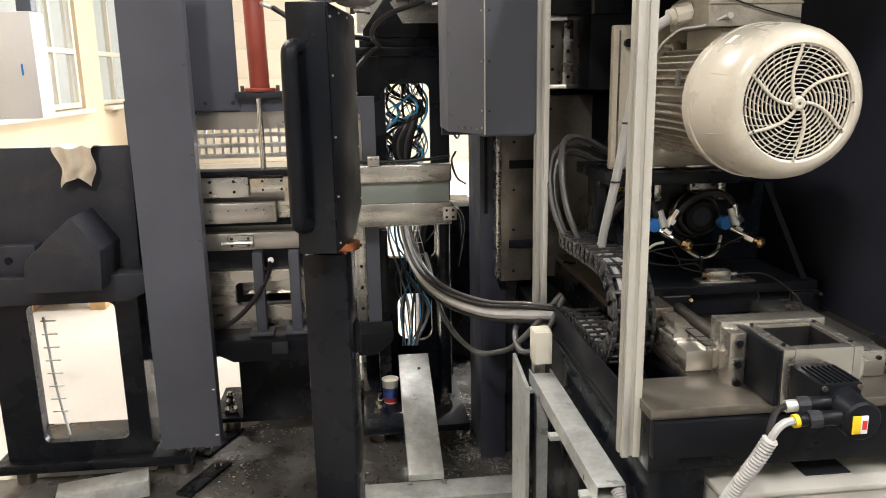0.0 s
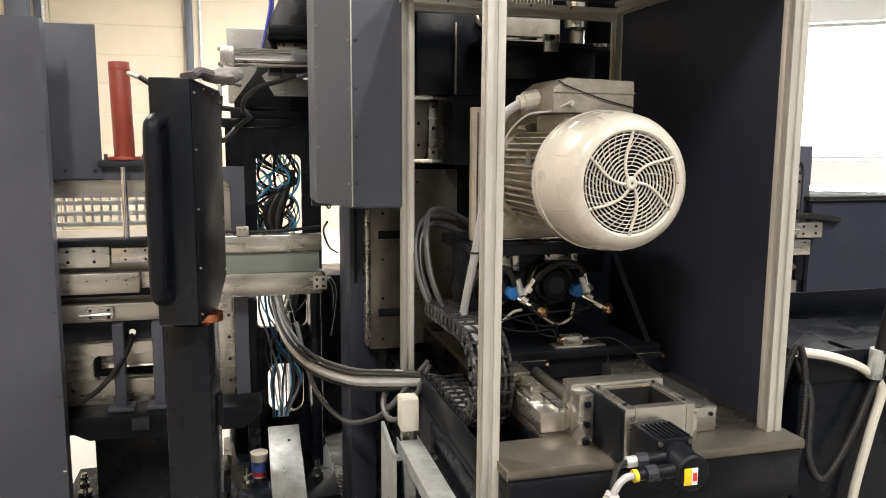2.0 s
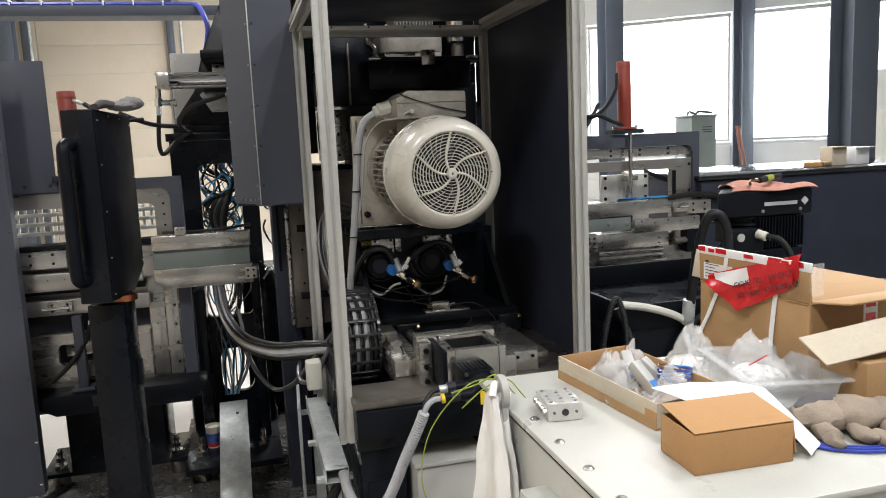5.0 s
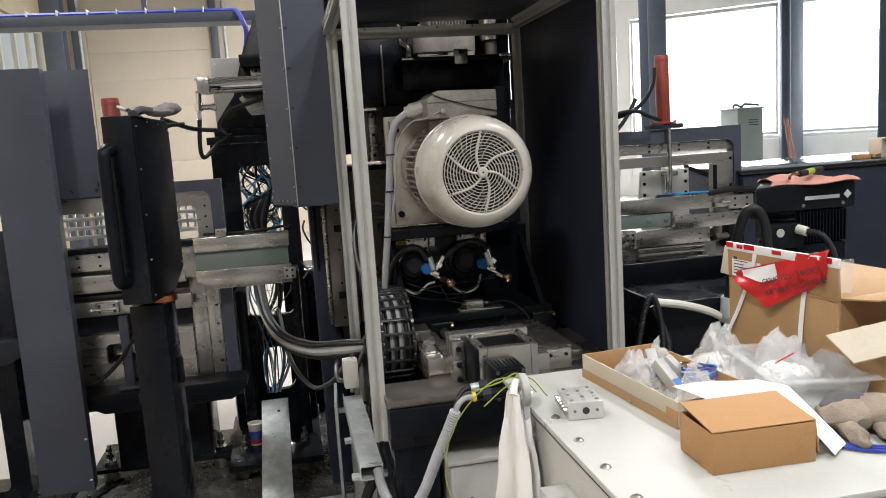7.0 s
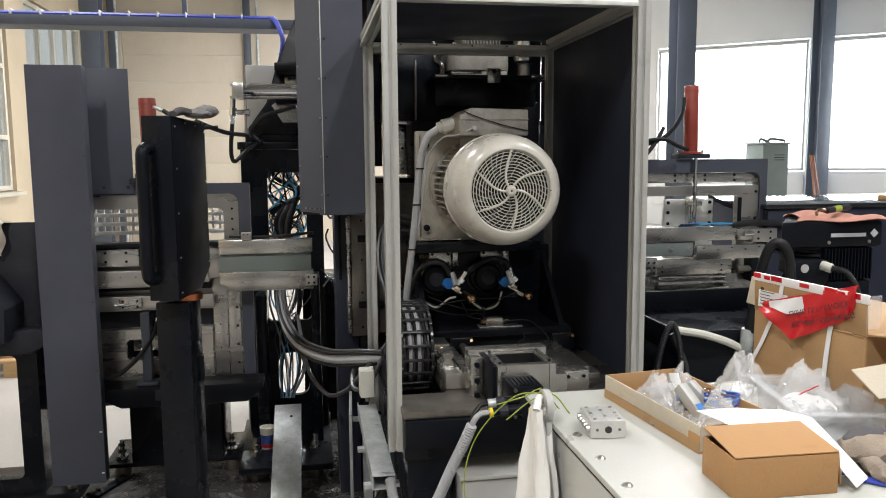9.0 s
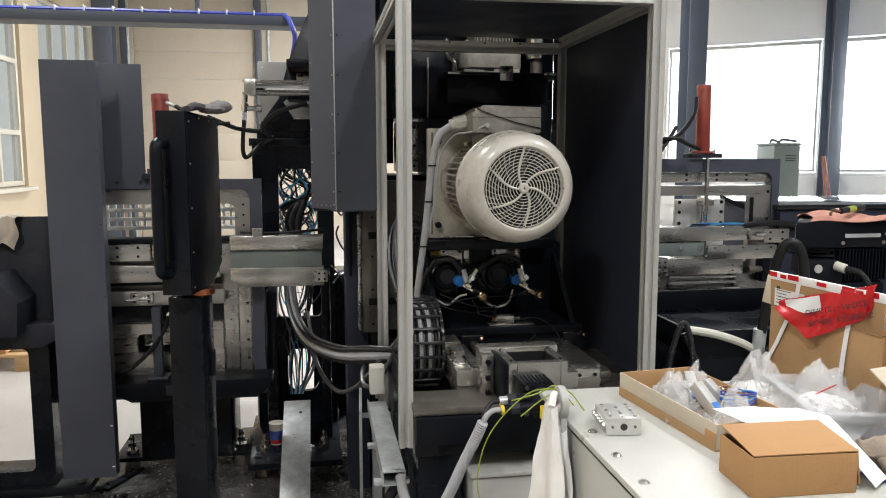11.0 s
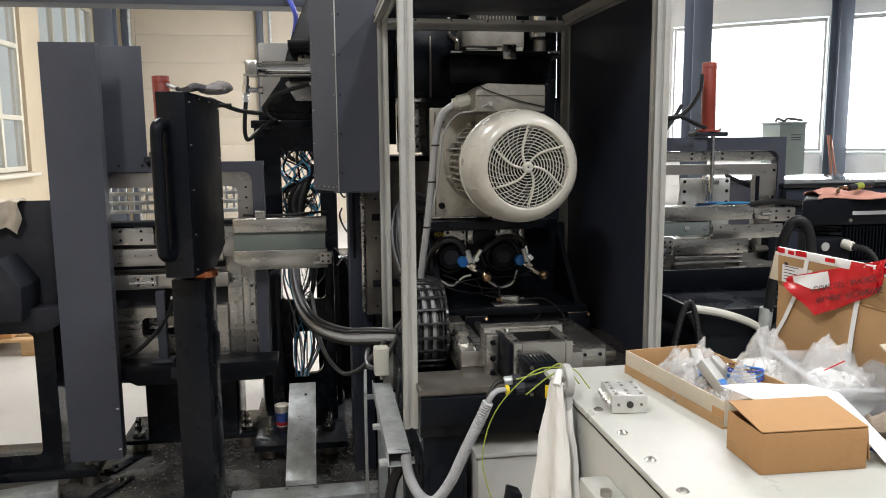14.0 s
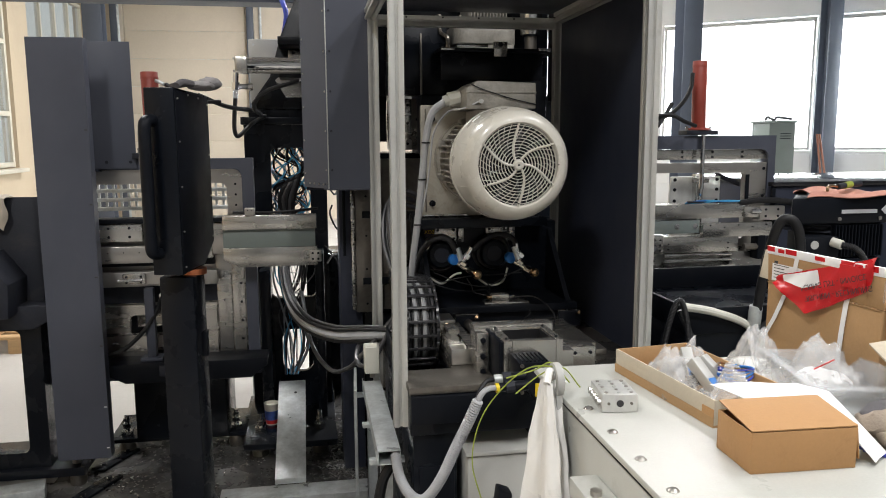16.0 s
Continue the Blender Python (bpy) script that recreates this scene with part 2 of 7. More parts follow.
def prism(pts, axis, a, b, r=0.0, bm=None):
    """A polygon in the plane across axis, drawn out from a to b. pts: pairs of the two other coordinates."""
    def at(p, v):
        return {"x": (v, p[0], p[1]), "y": (p[0], v, p[1]), "z": (p[0], p[1], v)}[axis]
    t = bmesh.new()
    lo, hi = [t.verts.new(at(p, a)) for p in pts], [t.verts.new(at(p, b)) for p in pts]
    t.faces.new(lo), t.faces.new(hi[::-1])
    n = len(pts)
    for i in range(n):
        t.faces.new((lo[i], hi[i], hi[(i + 1) % n], lo[(i + 1) % n]))
    bmesh.ops.recalc_face_normals(t, faces=t.faces[:])
    bev(t, r)
    return join(bm, t) if bm else t


def rrect(x0, x1, z0, z1, r, n=5):
    out = []
    for cx, cz, a0 in ((x1 - r, z1 - r, 0), (x0 + r, z1 - r, 90), (x0 + r, z0 + r, 180), (x1 - r, z0 + r, 270)):
        out += [(cx + r * math.cos(radians(a0 + 90 * i / n)), cz + r * math.sin(radians(a0 + 90 * i / n))) for i in range(n + 1)]
    return out


def holed(outer, holes, axis, a, b, bm=None):
    """A plate with openings: outer rectangle (u0, u1, v0, v1) and rounded holes (u0, u1, v0, v1, r), drawn out along axis from a to b."""
    def at(p, v):
        return {"x": (v, p[0], p[1]), "y": (p[0], v, p[1]), "z": (p[0], p[1], v)}[axis]
    u0, u1, v0, v1 = outer
    loops = [[(u0, v0), (u1, v0), (u1, v1), (u0, v1)]] + [rrect(*h) for h in holes]
    t = bmesh.new()
    edges, rings = [], []
    for lp in loops:
        vs = [t.verts.new(at(p, a)) for p in lp]
        rings.append(vs)
        edges += [t.edges.new((vs[i], vs[(i + 1) % len(vs)])) for i in range(len(vs))]
    bmesh.ops.triangle_fill(t, use_beauty=True, use_dissolve=False, edges=edges)
    faces = t.faces[:]
    ext = bmesh.ops.extrude_face_region(t, geom=faces)
    shift = Vector(at((0, 0), b)) - Vector(at((0, 0), a))
    bmesh.ops.translate(t, vec=shift, verts=[g for g in ext["geom"] if isinstance(g, bmesh.types.BMVert)])
    bmesh.ops.recalc_face_normals(t, faces=t.faces[:])
    return join(bm, t) if bm else t


def smooth_path(pts, n=8):
    p = [Vector(q) for q in pts]
    p = [2 * p[0] - p[1]] + p + [2 * p[-1] - p[-2]]
    out = []
    for i in range(1, len(p) - 2):
        a, b, c, d = p[i - 1:i + 3]
        for k in range(n):
            t = k / n
            out.append(0.5 * ((2 * b) + (c - a) * t + (2 * a - 5 * b + 4 * c - d) * t * t + (3 * b - a - 3 * c + d) * t ** 3))
    out.append(p[-2])
    return out


def tube(pts, r, seg=8, n=8, bm=None, ribs=0.0, rough=True):
    """A hose along a smooth line. ribs: depth of its corrugation."""
    path = smooth_path(pts, n) if rough else [Vector(q) for q in pts]
    if ribs:
        length = sum((path[i + 1] - path[i]).length for i in range(len(path) - 1))
        k = max(4, int(length / (r * 0.23)))
        fine, step, acc, want = [path[0]], length / k, 0.0, length / k
        for i in range(len(path) - 1):
            d = (path[i + 1] - path[i]).length
            while acc + d >= want - 1e-9 and len(fine) <= k:
                fine.append(path[i].lerp(path[i + 1], (want - acc) / d))
                want += step
            acc += d
        path = fine
    t = bmesh.new()
    up, rings = Vector((0.31, 0.17, 0.93)), []
    for i, q in enumerate(path):
        d = (path[min(i + 1, len(path) - 1)] - path[max(i - 1, 0)]).normalized()
        u = up - d * up.dot(d)
        if u.length < 1e-4:
            u = d.orthogonal()
        u.normalize()
        up = u
        v = d.cross(u)
        rad = r - (ribs if i % 2 else 0)
        rings.append([t.verts.new(q + (u * math.cos(2 * math.pi * k / seg) + v * math.sin(2 * math.pi * k / seg)) * rad) for k in range(seg)])
    for a, b in zip(rings, rings[1:]):
        for k in range(seg):
            t.faces.new((a[k], a[(k + 1) % seg], b[(k + 1) % seg], b[k]))
    t.faces.new(rings[0][::-1]), t.faces.new(rings[-1])
    return join(bm, t) if bm else t


def lathe(prof, centre, axis="y", seg=48, bm=None):
    """Turns pairs (radius, along) round an axis through centre; open ends are left open."""
    t = bmesh.new()
    rings = []
    for r, a in prof:
        ring = []
        for k in range(seg):
            c, s = r * math.cos(2 * math.pi * k / seg), r * math.sin(2 * math.pi * k / seg)
            off = {"x": (a, c, s), "y": (c, a, s), "z": (c, s, a)}[axis]
            ring.append(t.verts.new(Vector(centre) + Vector(off)))
        rings.append(ring)
    for a, b in zip(rings, rings[1:]):
        for k in range(seg):
            t.faces.new((a[k], a[(k + 1) % seg], b[(k + 1) % seg], b[k]))
    bmesh.ops.recalc_face_normals(t, faces=t.faces[:])
    return join(bm, t) if bm else t


def sheet(fn, nu, nv, thick, bm=None):
    """A soft sheet of even thickness: fn(u, v) gives its places."""
    t = bmesh.new()
    g = [[t.verts.new(fn(i / nu, j / nv)) for j in range(nv + 1)] for i in range(nu + 1)]
    for i in range(nu):
        for j in range(nv):
            t.faces.new((g[i][j], g[i + 1][j], g[i + 1][j + 1], g[i][j + 1]))
    t.normal_update()
    h = [[t.verts.new(v.co - v.normal * thick) for v in row] for row in g]
    for i in range(nu):
        for j in range(nv):
            t.faces.new((h[i][j], h[i][j + 1], h[i + 1][j + 1], h[i + 1][j]))
    for i in range(nu):
        for j, a in ((0, 0), (nv, 1)):
            q = (g[i][j], h[i][j], h[i + 1][j], g[i + 1][j])
            t.faces.new(q[::-1] if a else q)
    for j in range(nv):
        for i, a in ((0, 1), (nu, 0)):
            q = (g[i][j], h[i][j], h[i][j + 1], g[i][j + 1])
            t.faces.new(q[::-1] if a else q)
    bmesh.ops.recalc_face_normals(t, faces=t.faces[:])
    return join(bm, t) if bm else t


def turned(bm, m):
    bmesh.ops.transform(bm, matrix=m, verts=bm.verts[:])
    return bm


def shade(me, angle=35):
    for p in me.polygons:
        p.use_smooth = True
    me.set_sharp_from_angle(angle=radians(angle))


def thing(name, label, category, base, group="", kind=""):
    e = new(name)
    e.empty_display_size = 0.05
    e.location = base
    return tagged(e, label, category, group, kind)


def part(name, bm, material, parent, label=""):
    me = bpy.data.meshes.new(name)
    o = parent
    base = Vector((0, 0, 0))
    while o is not None:
        base += o.location
        o = o.parent
    bmesh.ops.translate(bm, vec=-base, verts=bm.verts[:])
    bm.to_mesh(me)
    bm.free()
    me.materials.append(material)
    shade(me)
    ob = new(name, me)
    ob.parent = parent
    return tagged(ob, label)


def solo(name, bm, material, label, category, group="", kind=""):
    me = bpy.data.meshes.new(name)
    lo = Vector([min(v.co[i] for v in bm.verts) for i in range(3)])
    hi = Vector([max(v.co[i] for v in bm.verts) for i in range(3)])
    base = Vector(((lo.x + hi.x) / 2, (lo.y + hi.y) / 2, lo.z))
    bmesh.ops.translate(bm, vec=-base, verts=bm.verts[:])
    bm.to_mesh(me)
    bm.free()
    me.materials.append(material)
    shade(me)
    ob = new(name, me)
    ob.location = base
    return tagged(ob, label, category, group, kind)


BOLTS = {}


def bolts(parent, places, way, r=0.005, material=None, name="bolt", high=0.004):
    """Socket-head bolts, each a part on one shared mesh, pointing along way."""
    material = material or BLACKM
    key = (round(r, 4), material.name, way, high)
    if key not in BOLTS:
        w = Vector(way)
        bm = cy((0, 0, 0), w * high, r, 10)
        cy(w * high * 0.9, w * high * 1.25, r * 0.55, 6, bm)
        me = bpy.data.meshes.new("bolt")
        bm.to_mesh(me)
        bm.free()
        me.materials.append(material)
        BOLTS[key] = me
    base, o = Vector((0, 0, 0)), parent
    while o is not None:
        base += o.location
        o = o.parent
    for p in places:
        ob = new(name, BOLTS[key])
        ob.parent = parent
        ob.location = Vector(p) - base


def grid(xs, zs, y):
    return [(x, y, z) for x in xs for z in zs]


def profile_bar(p, axis, a, b, w=0.045):
    """Slotted aluminium profile, centred on p in the plane across axis, from a to b."""
    h, s, d = w / 2, w * 0.11, w * 0.2
    q = []
    for k in range(4):
        c, sn = (1, 0, -1, 0)[k], (0, 1, 0, -1)[k]
        for u, v in ((h, -h), (h, -s * 1.9), (h - 0.002, -s), (h - d, -s), (h - d, s), (h - 0.002, s), (h, s * 1.9)):
            q.append((p[0] + u * c - v * sn, p[1] + u * sn + v * c))
    return prism(q, axis, a, b)


# ---- the hall ----
def struct(name, bm, material, label, category):
    return solo(name, bm, material, label, category, kind="structure")


struct("ground", bx(-40, 60, -30, 70, -0.12, -0.01), CONC, "pale concrete yard and hall slab", "ground")
struct("floor", bx(-4.0, 22.0, -6.0, 24.0, -0.008, 0.0), CONC, "pale worn concrete hall floor with scratches", "floor")
struct("machine_base_plate", prism([(-2.4, 1.0), (3.4, 1.0), (3.4, 4.5), (-0.1, 4.5), (-0.1, 3.78), (-1.0, 3.78), (-1.0, 3.3), (-2.4, 3.3)], "z", 0.0, 0.006), OILY, "dark oily steel plate under the machine, strewn with chips", "base plate")
struct("ceiling", bx(-4.2, 22.0, -6.2, 24.2, 6.4, 6.55), DARKC, "unseen hall ceiling, grey kept dark to limit bounce", "ceiling")
struct("wall_south", bx(-4.2, 22.0, -6.2, -6.0, 0, 6.4), DARKC, "plain grey hall wall", "wall")
struct("wall_east", bx(21.8, 22.0, -6.0, 20.0, 0, 6.4), DARKC, "plain grey hall wall", "wall")
# back wall with a tall sectional door
struct("wall_north", holed((-4.2, 4.0, 0.0, 6.4), [(-3.36, -0.88, 0.02, 4.55, 0.01)], "y", 16.2, 16.4), WALLC, "cream plastered hall wall with a tall gate", "wall")
gate = thing("door_gate", "cream sectional hall gate, closed", "gate", (-2.1, 16.25, 0), kind="structure")
for k in range(8):
    part("panel", bx(-3.34, -0.9, 16.24, 16.28, 0.03 + 0.565 * k, 0.59 + 0.565 * k, 0.006), WALLC, gate)
for gx in (-3.5, -0.83):
    part("guide_rail", bx(gx - 0.07, gx + 0.07, 16.02, 16.18, 0.0, 6.3, 0.01), STEELB, gate, "blue-grey steel guide rail")
for gx in (-3.42, -0.62):
    part("cable_run", cy((gx, 16.05, 0.0), (gx, 16.05, 6.3), 0.03, 10), GALV, gate)
part("lintel", bx(-3.6, -0.5, 16.0, 16.18, 4.56, 4.72, 0.01), LGREY, gate)
# side wall with steel-framed windows
holes = [(y0, y0 + 3.2, 1.35, 4.4, 0.01) for y0 in (4.6, 8.6, 12.6)]
struct("wall_west", holed((-6.0, 16.2, 0.0, 6.4), holes, "x", -4.2, -4.0), WALLW, "cream plastered side wall with steel windows", "wall")
for k, h in enumerate(holes):
    w = thing("window_%d" % (k + 1), "cream steel-framed window with small panes", "window", (-4.1, (h[0] + h[1]) / 2, 1.35), kind="structure")
    part("window_sill", bx(-4.0, -3.86, h[0], h[1], 1.29, 1.347, 0.01), FRAMEW, w)
    for i in range(5):
        yy = h[0] + 0.04 + i * 0.78
        part("window_frame", bx(-4.13, -4.05, yy - 0.035, yy + 0.035, 1.36, 4.39, 0.005), FRAMEW, w)
    for zz in (1.4, 2.15, 3.2, 4.35):
        part("window_frame", bx(-4.128, -4.052, h[0] + 0.01, h[1] - 0.01, zz - 0.035, zz + 0.035, 0.005), FRAMEW, w)
    pane = part("pane", bx(-4.092, -4.088, h[0] + 0.01, h[1] - 0.01, 1.37, 4.38), GLASSM, w)
    pane.visible_shadow = False
struct("backdrop_yard", bx(-7.6, -7.5, -4, 30, 0, 14), YARDGLOW, "hazy courtyard beyond the side windows", "backdrop")

# window wall, set askew to the machine
WA, WU = Vector((9.45, 18.5, 0)), Vector((0.797, -0.604, 0))
WN = Vector((-0.604, -0.797, 0))
WM = Matrix(((WU.x, -WN.x, 0, WA.x), (WU.y, -WN.y, 0, WA.y), (0, 0, 1, 0), (0, 0, 0, 1)))


def on_wall(bm):
    return turned(bm, WM)


panes = [(-3.9 + 3.95 * k, -0.3 + 3.95 * k, 1.42, 4.62, 0.01) for k in range(5)]
struct("wall_return", bx(3.8, 4.0, 16.4, 23.0, 0, 6.4), WALLC, "plain cream return wall", "wall")
struct("wall_window", on_wall(holed((-7.2, 16.5, 0.0, 6.4), panes, "y", 0.0, 0.2)), WALLG, "pale panelled hall wall with a band of large windows", "wall")
for k, h in enumerate(panes):
    w = thing("window_%d" % (k + 4), "large bright window with slim grey frame", "window", WM @ Vector(((h[0] + h[1]) / 2, 0, 1.42)), kind="structure")
    for z0, z1 in ((4.5, 4.6), (1.43, 1.5)):
        part("window_frame", on_wall(bx(h[0] + 0.01, h[1] - 0.01, 0.03, 0.12, z0, z1, 0.004)), LGREY, w)
    for x0 in (h[0] + 0.02, h[1] - 0.08):
        part("window_frame", on_wall(bx(x0, x0 + 0.06, 0.032, 0.118, 1.5, 4.5, 0.004)), LGREY, w)
    p = part("pane", on_wall(bx(h[0] + 0.02, h[1] - 0.02, 0.07, 0.074, 1.5, 4.5)), GLASSM, w)
    p.visible_shadow = False
    part("parapet", on_wall(bx(h[0], h[1], -0.05, -0.004, 0.55, 1.34, 0.01)), WALLG, w)
struct("backdrop_sky", on_wall(bx(-8, 20, 2.5, 2.6, 0.0, 8.0)), DAYGLOW, "bright overcast sky beyond the windows", "backdrop")


def steel_column(x, y, w):
    c = thing("steel_column", "blue-grey painted steel roof column", "column", (x, y, 0), group="roof columns")
    part("web", bx(x - 0.006, x + 0.006, y - w / 2, y + w / 2, 0.0, 6.39), STEELB, c)
    for s in (-1, 1):
        part("flange", bx(x - w / 2, x + w / 2, y + s * w / 2 - 0.007, y + s * w / 2 + 0.007, 0.0, 6.39, 0.002), STEELB, c)
    part("base_plate", bx(x - w * 0.7, x + w * 0.7, y - w * 0.7, y + w * 0.7, 0.0, 0.02), STEELB, c)
    return c


steel_column(6.86, 12.0, 0.34)
steel_column(12.36, 15.8, 0.34)
steel_column(5.52, 4.9, 0.26)
steel_column(-3.15, 13.2, 0.3)
for lx, ly, lz in LAMPS:
    c = thing("ceiling_light", "long white hall luminaire hung from the ceiling", "light", (lx, ly, lz), group="hall luminaires")
    part("housing", bx(lx - 0.17, lx + 0.17, ly - 0.75, ly + 0.75, lz, lz + 0.09, 0.01), WALLG, c)
    for s in (-0.5, 0.5):
        part("suspension", cy((lx, ly + s, lz + 0.09), (lx, ly + s, 6.4), 0.006, 8), GALV, c)
fl = thing("fluorescent_light", "switched-on fluorescent tube light", "light", (10.7, 8.8, 3.87))
FM = pose(10.7, 8.8, 0, 0, 0, -38)
part("tube", turned(cy((-0.35, 0, 3.87), (0.35, 0, 3.87), 0.04, 12), FM), LAMPGLOW, fl)
part("housing", turned(bx(-0.4, 0.4, -0.06, 0.06, 3.912, 3.95, 0.01), FM), WALLG, fl)
for sx in (-0.3, 0.3):
    part("suspension", turned(cy((sx, 0, 3.95), (sx, 0, 6.4), 0.005, 6), FM), GALV, fl)

# ---- guard frame round the drive ----
XL, XR, YF, YB, ZT = 0.623, 1.456, 1.68, 2.70, 2.285
g = thing("drive_enclosure", "aluminium profile guard frame with dark grey side and roof sheets", "machine guard", (1.04, 2.2, 0.5))
for x, y, z0, z1 in ((XL, YF, 0.823, ZT + 0.02), (XR, YF, 0.47, ZT + 0.02), (XL + 0.012, YB, 0.62, ZT), (XR + 0.02, YB, 0.9, ZT)):
    part("post", profile_bar((x, y), "z", z0, z1), ALU, g, "slotted natural aluminium profile")
part("beam", profile_bar((YF, ZT), "x", XL + 0.0225, XR - 0.0225), ALU, g)
part("beam", profile_bar((YB, ZT - 0.0225), "x", XL + 0.036, XR - 0.006), ALU, g)
part("beam", profile_bar((XL, ZT - 0.0), "y", YF + 0.0225, YB - 0.0225), ALU, g)
part("beam", profile_bar((XR + 0.01, ZT - 0.0), "y", YF + 0.0225, YB - 0.0225), ALU, g)
part("side_sheet", bx(XR + 0.026, XR + 0.03, YF + 0.025, YB + 0.02, 0.93, ZT, 0.0), GRAPH, g, "dark grey painted sheet")
part("roof_sheet", bx(XL - 0.02, XR + 0.03, YF - 0.02, YB + 0.02, ZT + 0.024, ZT + 0.028), GRAPH, g)
bolts(g, [(x, YB - 0.0265, ZT - 0.008) for x in (0.78, 0.94, 1.1, 1.26)], (0, -1, 0), 0.004)
part("protective_film", bx(XR - 0.025, XR + 0.025, YF - 0.026, YF + 0.02, 0.45, 0.62, 0.004), FILMM, g, "clear film wrapped round the foot of the profile")

# ---- bed and carriage ----
b = thing("machine_bed", "black machine bed with ground steel top and an open bay", "machine bed", (1.05, 2.2, 0.0))
part("left_cheek", bx(0.655, 0.80, 1.62, 3.3, 0.0, 0.81, 0.006), BLACK, b)
part("right_cheek", bx(1.40, 1.50, 1.64, 3.3, 0.0, 0.81, 0.006), BLACK, b)
part("rear_wall", bx(0.80, 1.40, 2.3, 2.35, 0.0, 0.81), BLACK, b)
part("front_beam", prism([(0.645, 1.60), (1.50, 1.60), (1.50, 3.3), (0.81, 3.3), (0.81, 1.78), (0.645, 1.78)], "z", 0.812, 0.952, 0.004), BLACK, b)
part("chain_trough", bx(0.66, 0.808, 1.785, 3.3, 0.812, 0.835, 0.003), BLACKM, b)
part("cover_plate", bx(0.675, 0.79, 1.612, 1.62, 0.2, 0.70, 0.002), BLACKM, b)
part("table_top", prism([(0.64, 1.585), (1.50, 1.585), (1.50, 3.25), (0.812, 3.25), (0.812, 1.775), (0.64, 1.775)], "z", 0.953, 0.978, 0.003), STEELD, b, "oily ground steel table top")
part("front_step", prism([(0.645, 0.86), (0.98, 0.86), (1.0, 0.90), (1.05, 0.92), (1.05, 0.951), (0.645, 0.951)], "y", 1.57, 1.60, 0.002), BLACKM, b)
for x in (0.95, 1.37):
    part("guide_rail", bx(x - 0.022, x + 0.022, 1.83, 3.2, 0.978, 1.0, 0.003), STEEL, b, "bright linear guide rail")
part("rail_base", bx(0.815, 0.915, 1.80, 2.35, 0.978, 1.035, 0.004), STEELX, b)
part("rail_base", bx(1.20, 1.34, 1.80, 2.3, 0.978, 1.035, 0.004), STEELX, b)
part("dovetail", prism([(0.822, 1.035), (0.862, 1.035), (0.862, 1.046), (0.852, 1.056), (0.862, 1.066), (0.862, 1.08), (0.822, 1.08), (0.822, 1.066), (0.832, 1.056), (0.822, 1.046)], "y", 1.90, 1.99), STEELX, b)
for x in (0.95, 1.37):
    part("rail_carriage", bx(x - 0.045, x + 0.045, 2.19, 2.42, 1.002, 1.066, 0.004), STEELX, b)
    part("rail_wiper", bx(x - 0.046, x + 0.046, 2.176, 2.1895, 1.0, 1.062, 0.003), BLACKM, b)
    part("grease_nipple", cy((x + 0.03, 2.178, 1.05), (x + 0.03, 2.15, 1.062), 0.006, 8), BRASS, b)
for k in range(7):
    part("base_seam", bx(0.868, 0.914, 1.83 + 0.07 * k, 1.833 + 0.07 * k, 1.0352, 1.0364), INK, b)
part("rail_shoulder", bx(0.866, 0.872, 1.80, 2.35, 1.0352, 1.046, 0.001), SHINE, b)
part("screw_spindle", cy((0.95, 1.85, 1.03), (0.95, 2.6, 1.03), 0.018, 16), STEELD, b, "dark ball screw")

c = thing("drive_carriage", "black carriage with two hose couplings below the motor", "machine carriage", (1.05, 2.6, 1.0))
part("cross_slide", bx(0.815, 1.40, 2.17, 2.9, 1.07, 1.10, 0.005), BLACKM, c)
part("slide_skirt", bx(0.815, 1.40, 2.2, 2.21, 1.0, 1.069, 0.002), BLACKM, c)
part("gusset", prism([(2.2, 1.10), (2.47, 1.10), (2.47, 1.37)], "x", 0.80, 0.82), BLACKM, c)
part("gusset", prism([(2.2, 1.10), (2.47, 1.10), (2.47, 1.37)], "x", 1.36, 1.38), BLACKM, c)
part("upright", bx(0.78, 1.40, 2.47, 2.60, 1.10, 1.40, 0.006), BLACK, c)
part("motor_shelf", bx(0.78, 1.33, 2.36, 2.75, 1.388, 1.428, 0.005), BLACK, c)
part("tag_plate", bx(0.818, 0.862, 2.455, 2.4695, 1.345, 1.383, 0.002), CAST, c, "dark tag with hand-written yellow marks")
tx = bpy.data.curves.new("marking", "FONT")
tx.body, tx.size, tx.extrude = "XD2", 0.022, 0.0005
o = new("marking", tx)
tx.materials.append(YELLOW)
o.parent = c
o.matrix_basis = pose(0.819 - 1.05, 2.453 - 2.6, 1.357 - 1.0, 90, 0, 0)
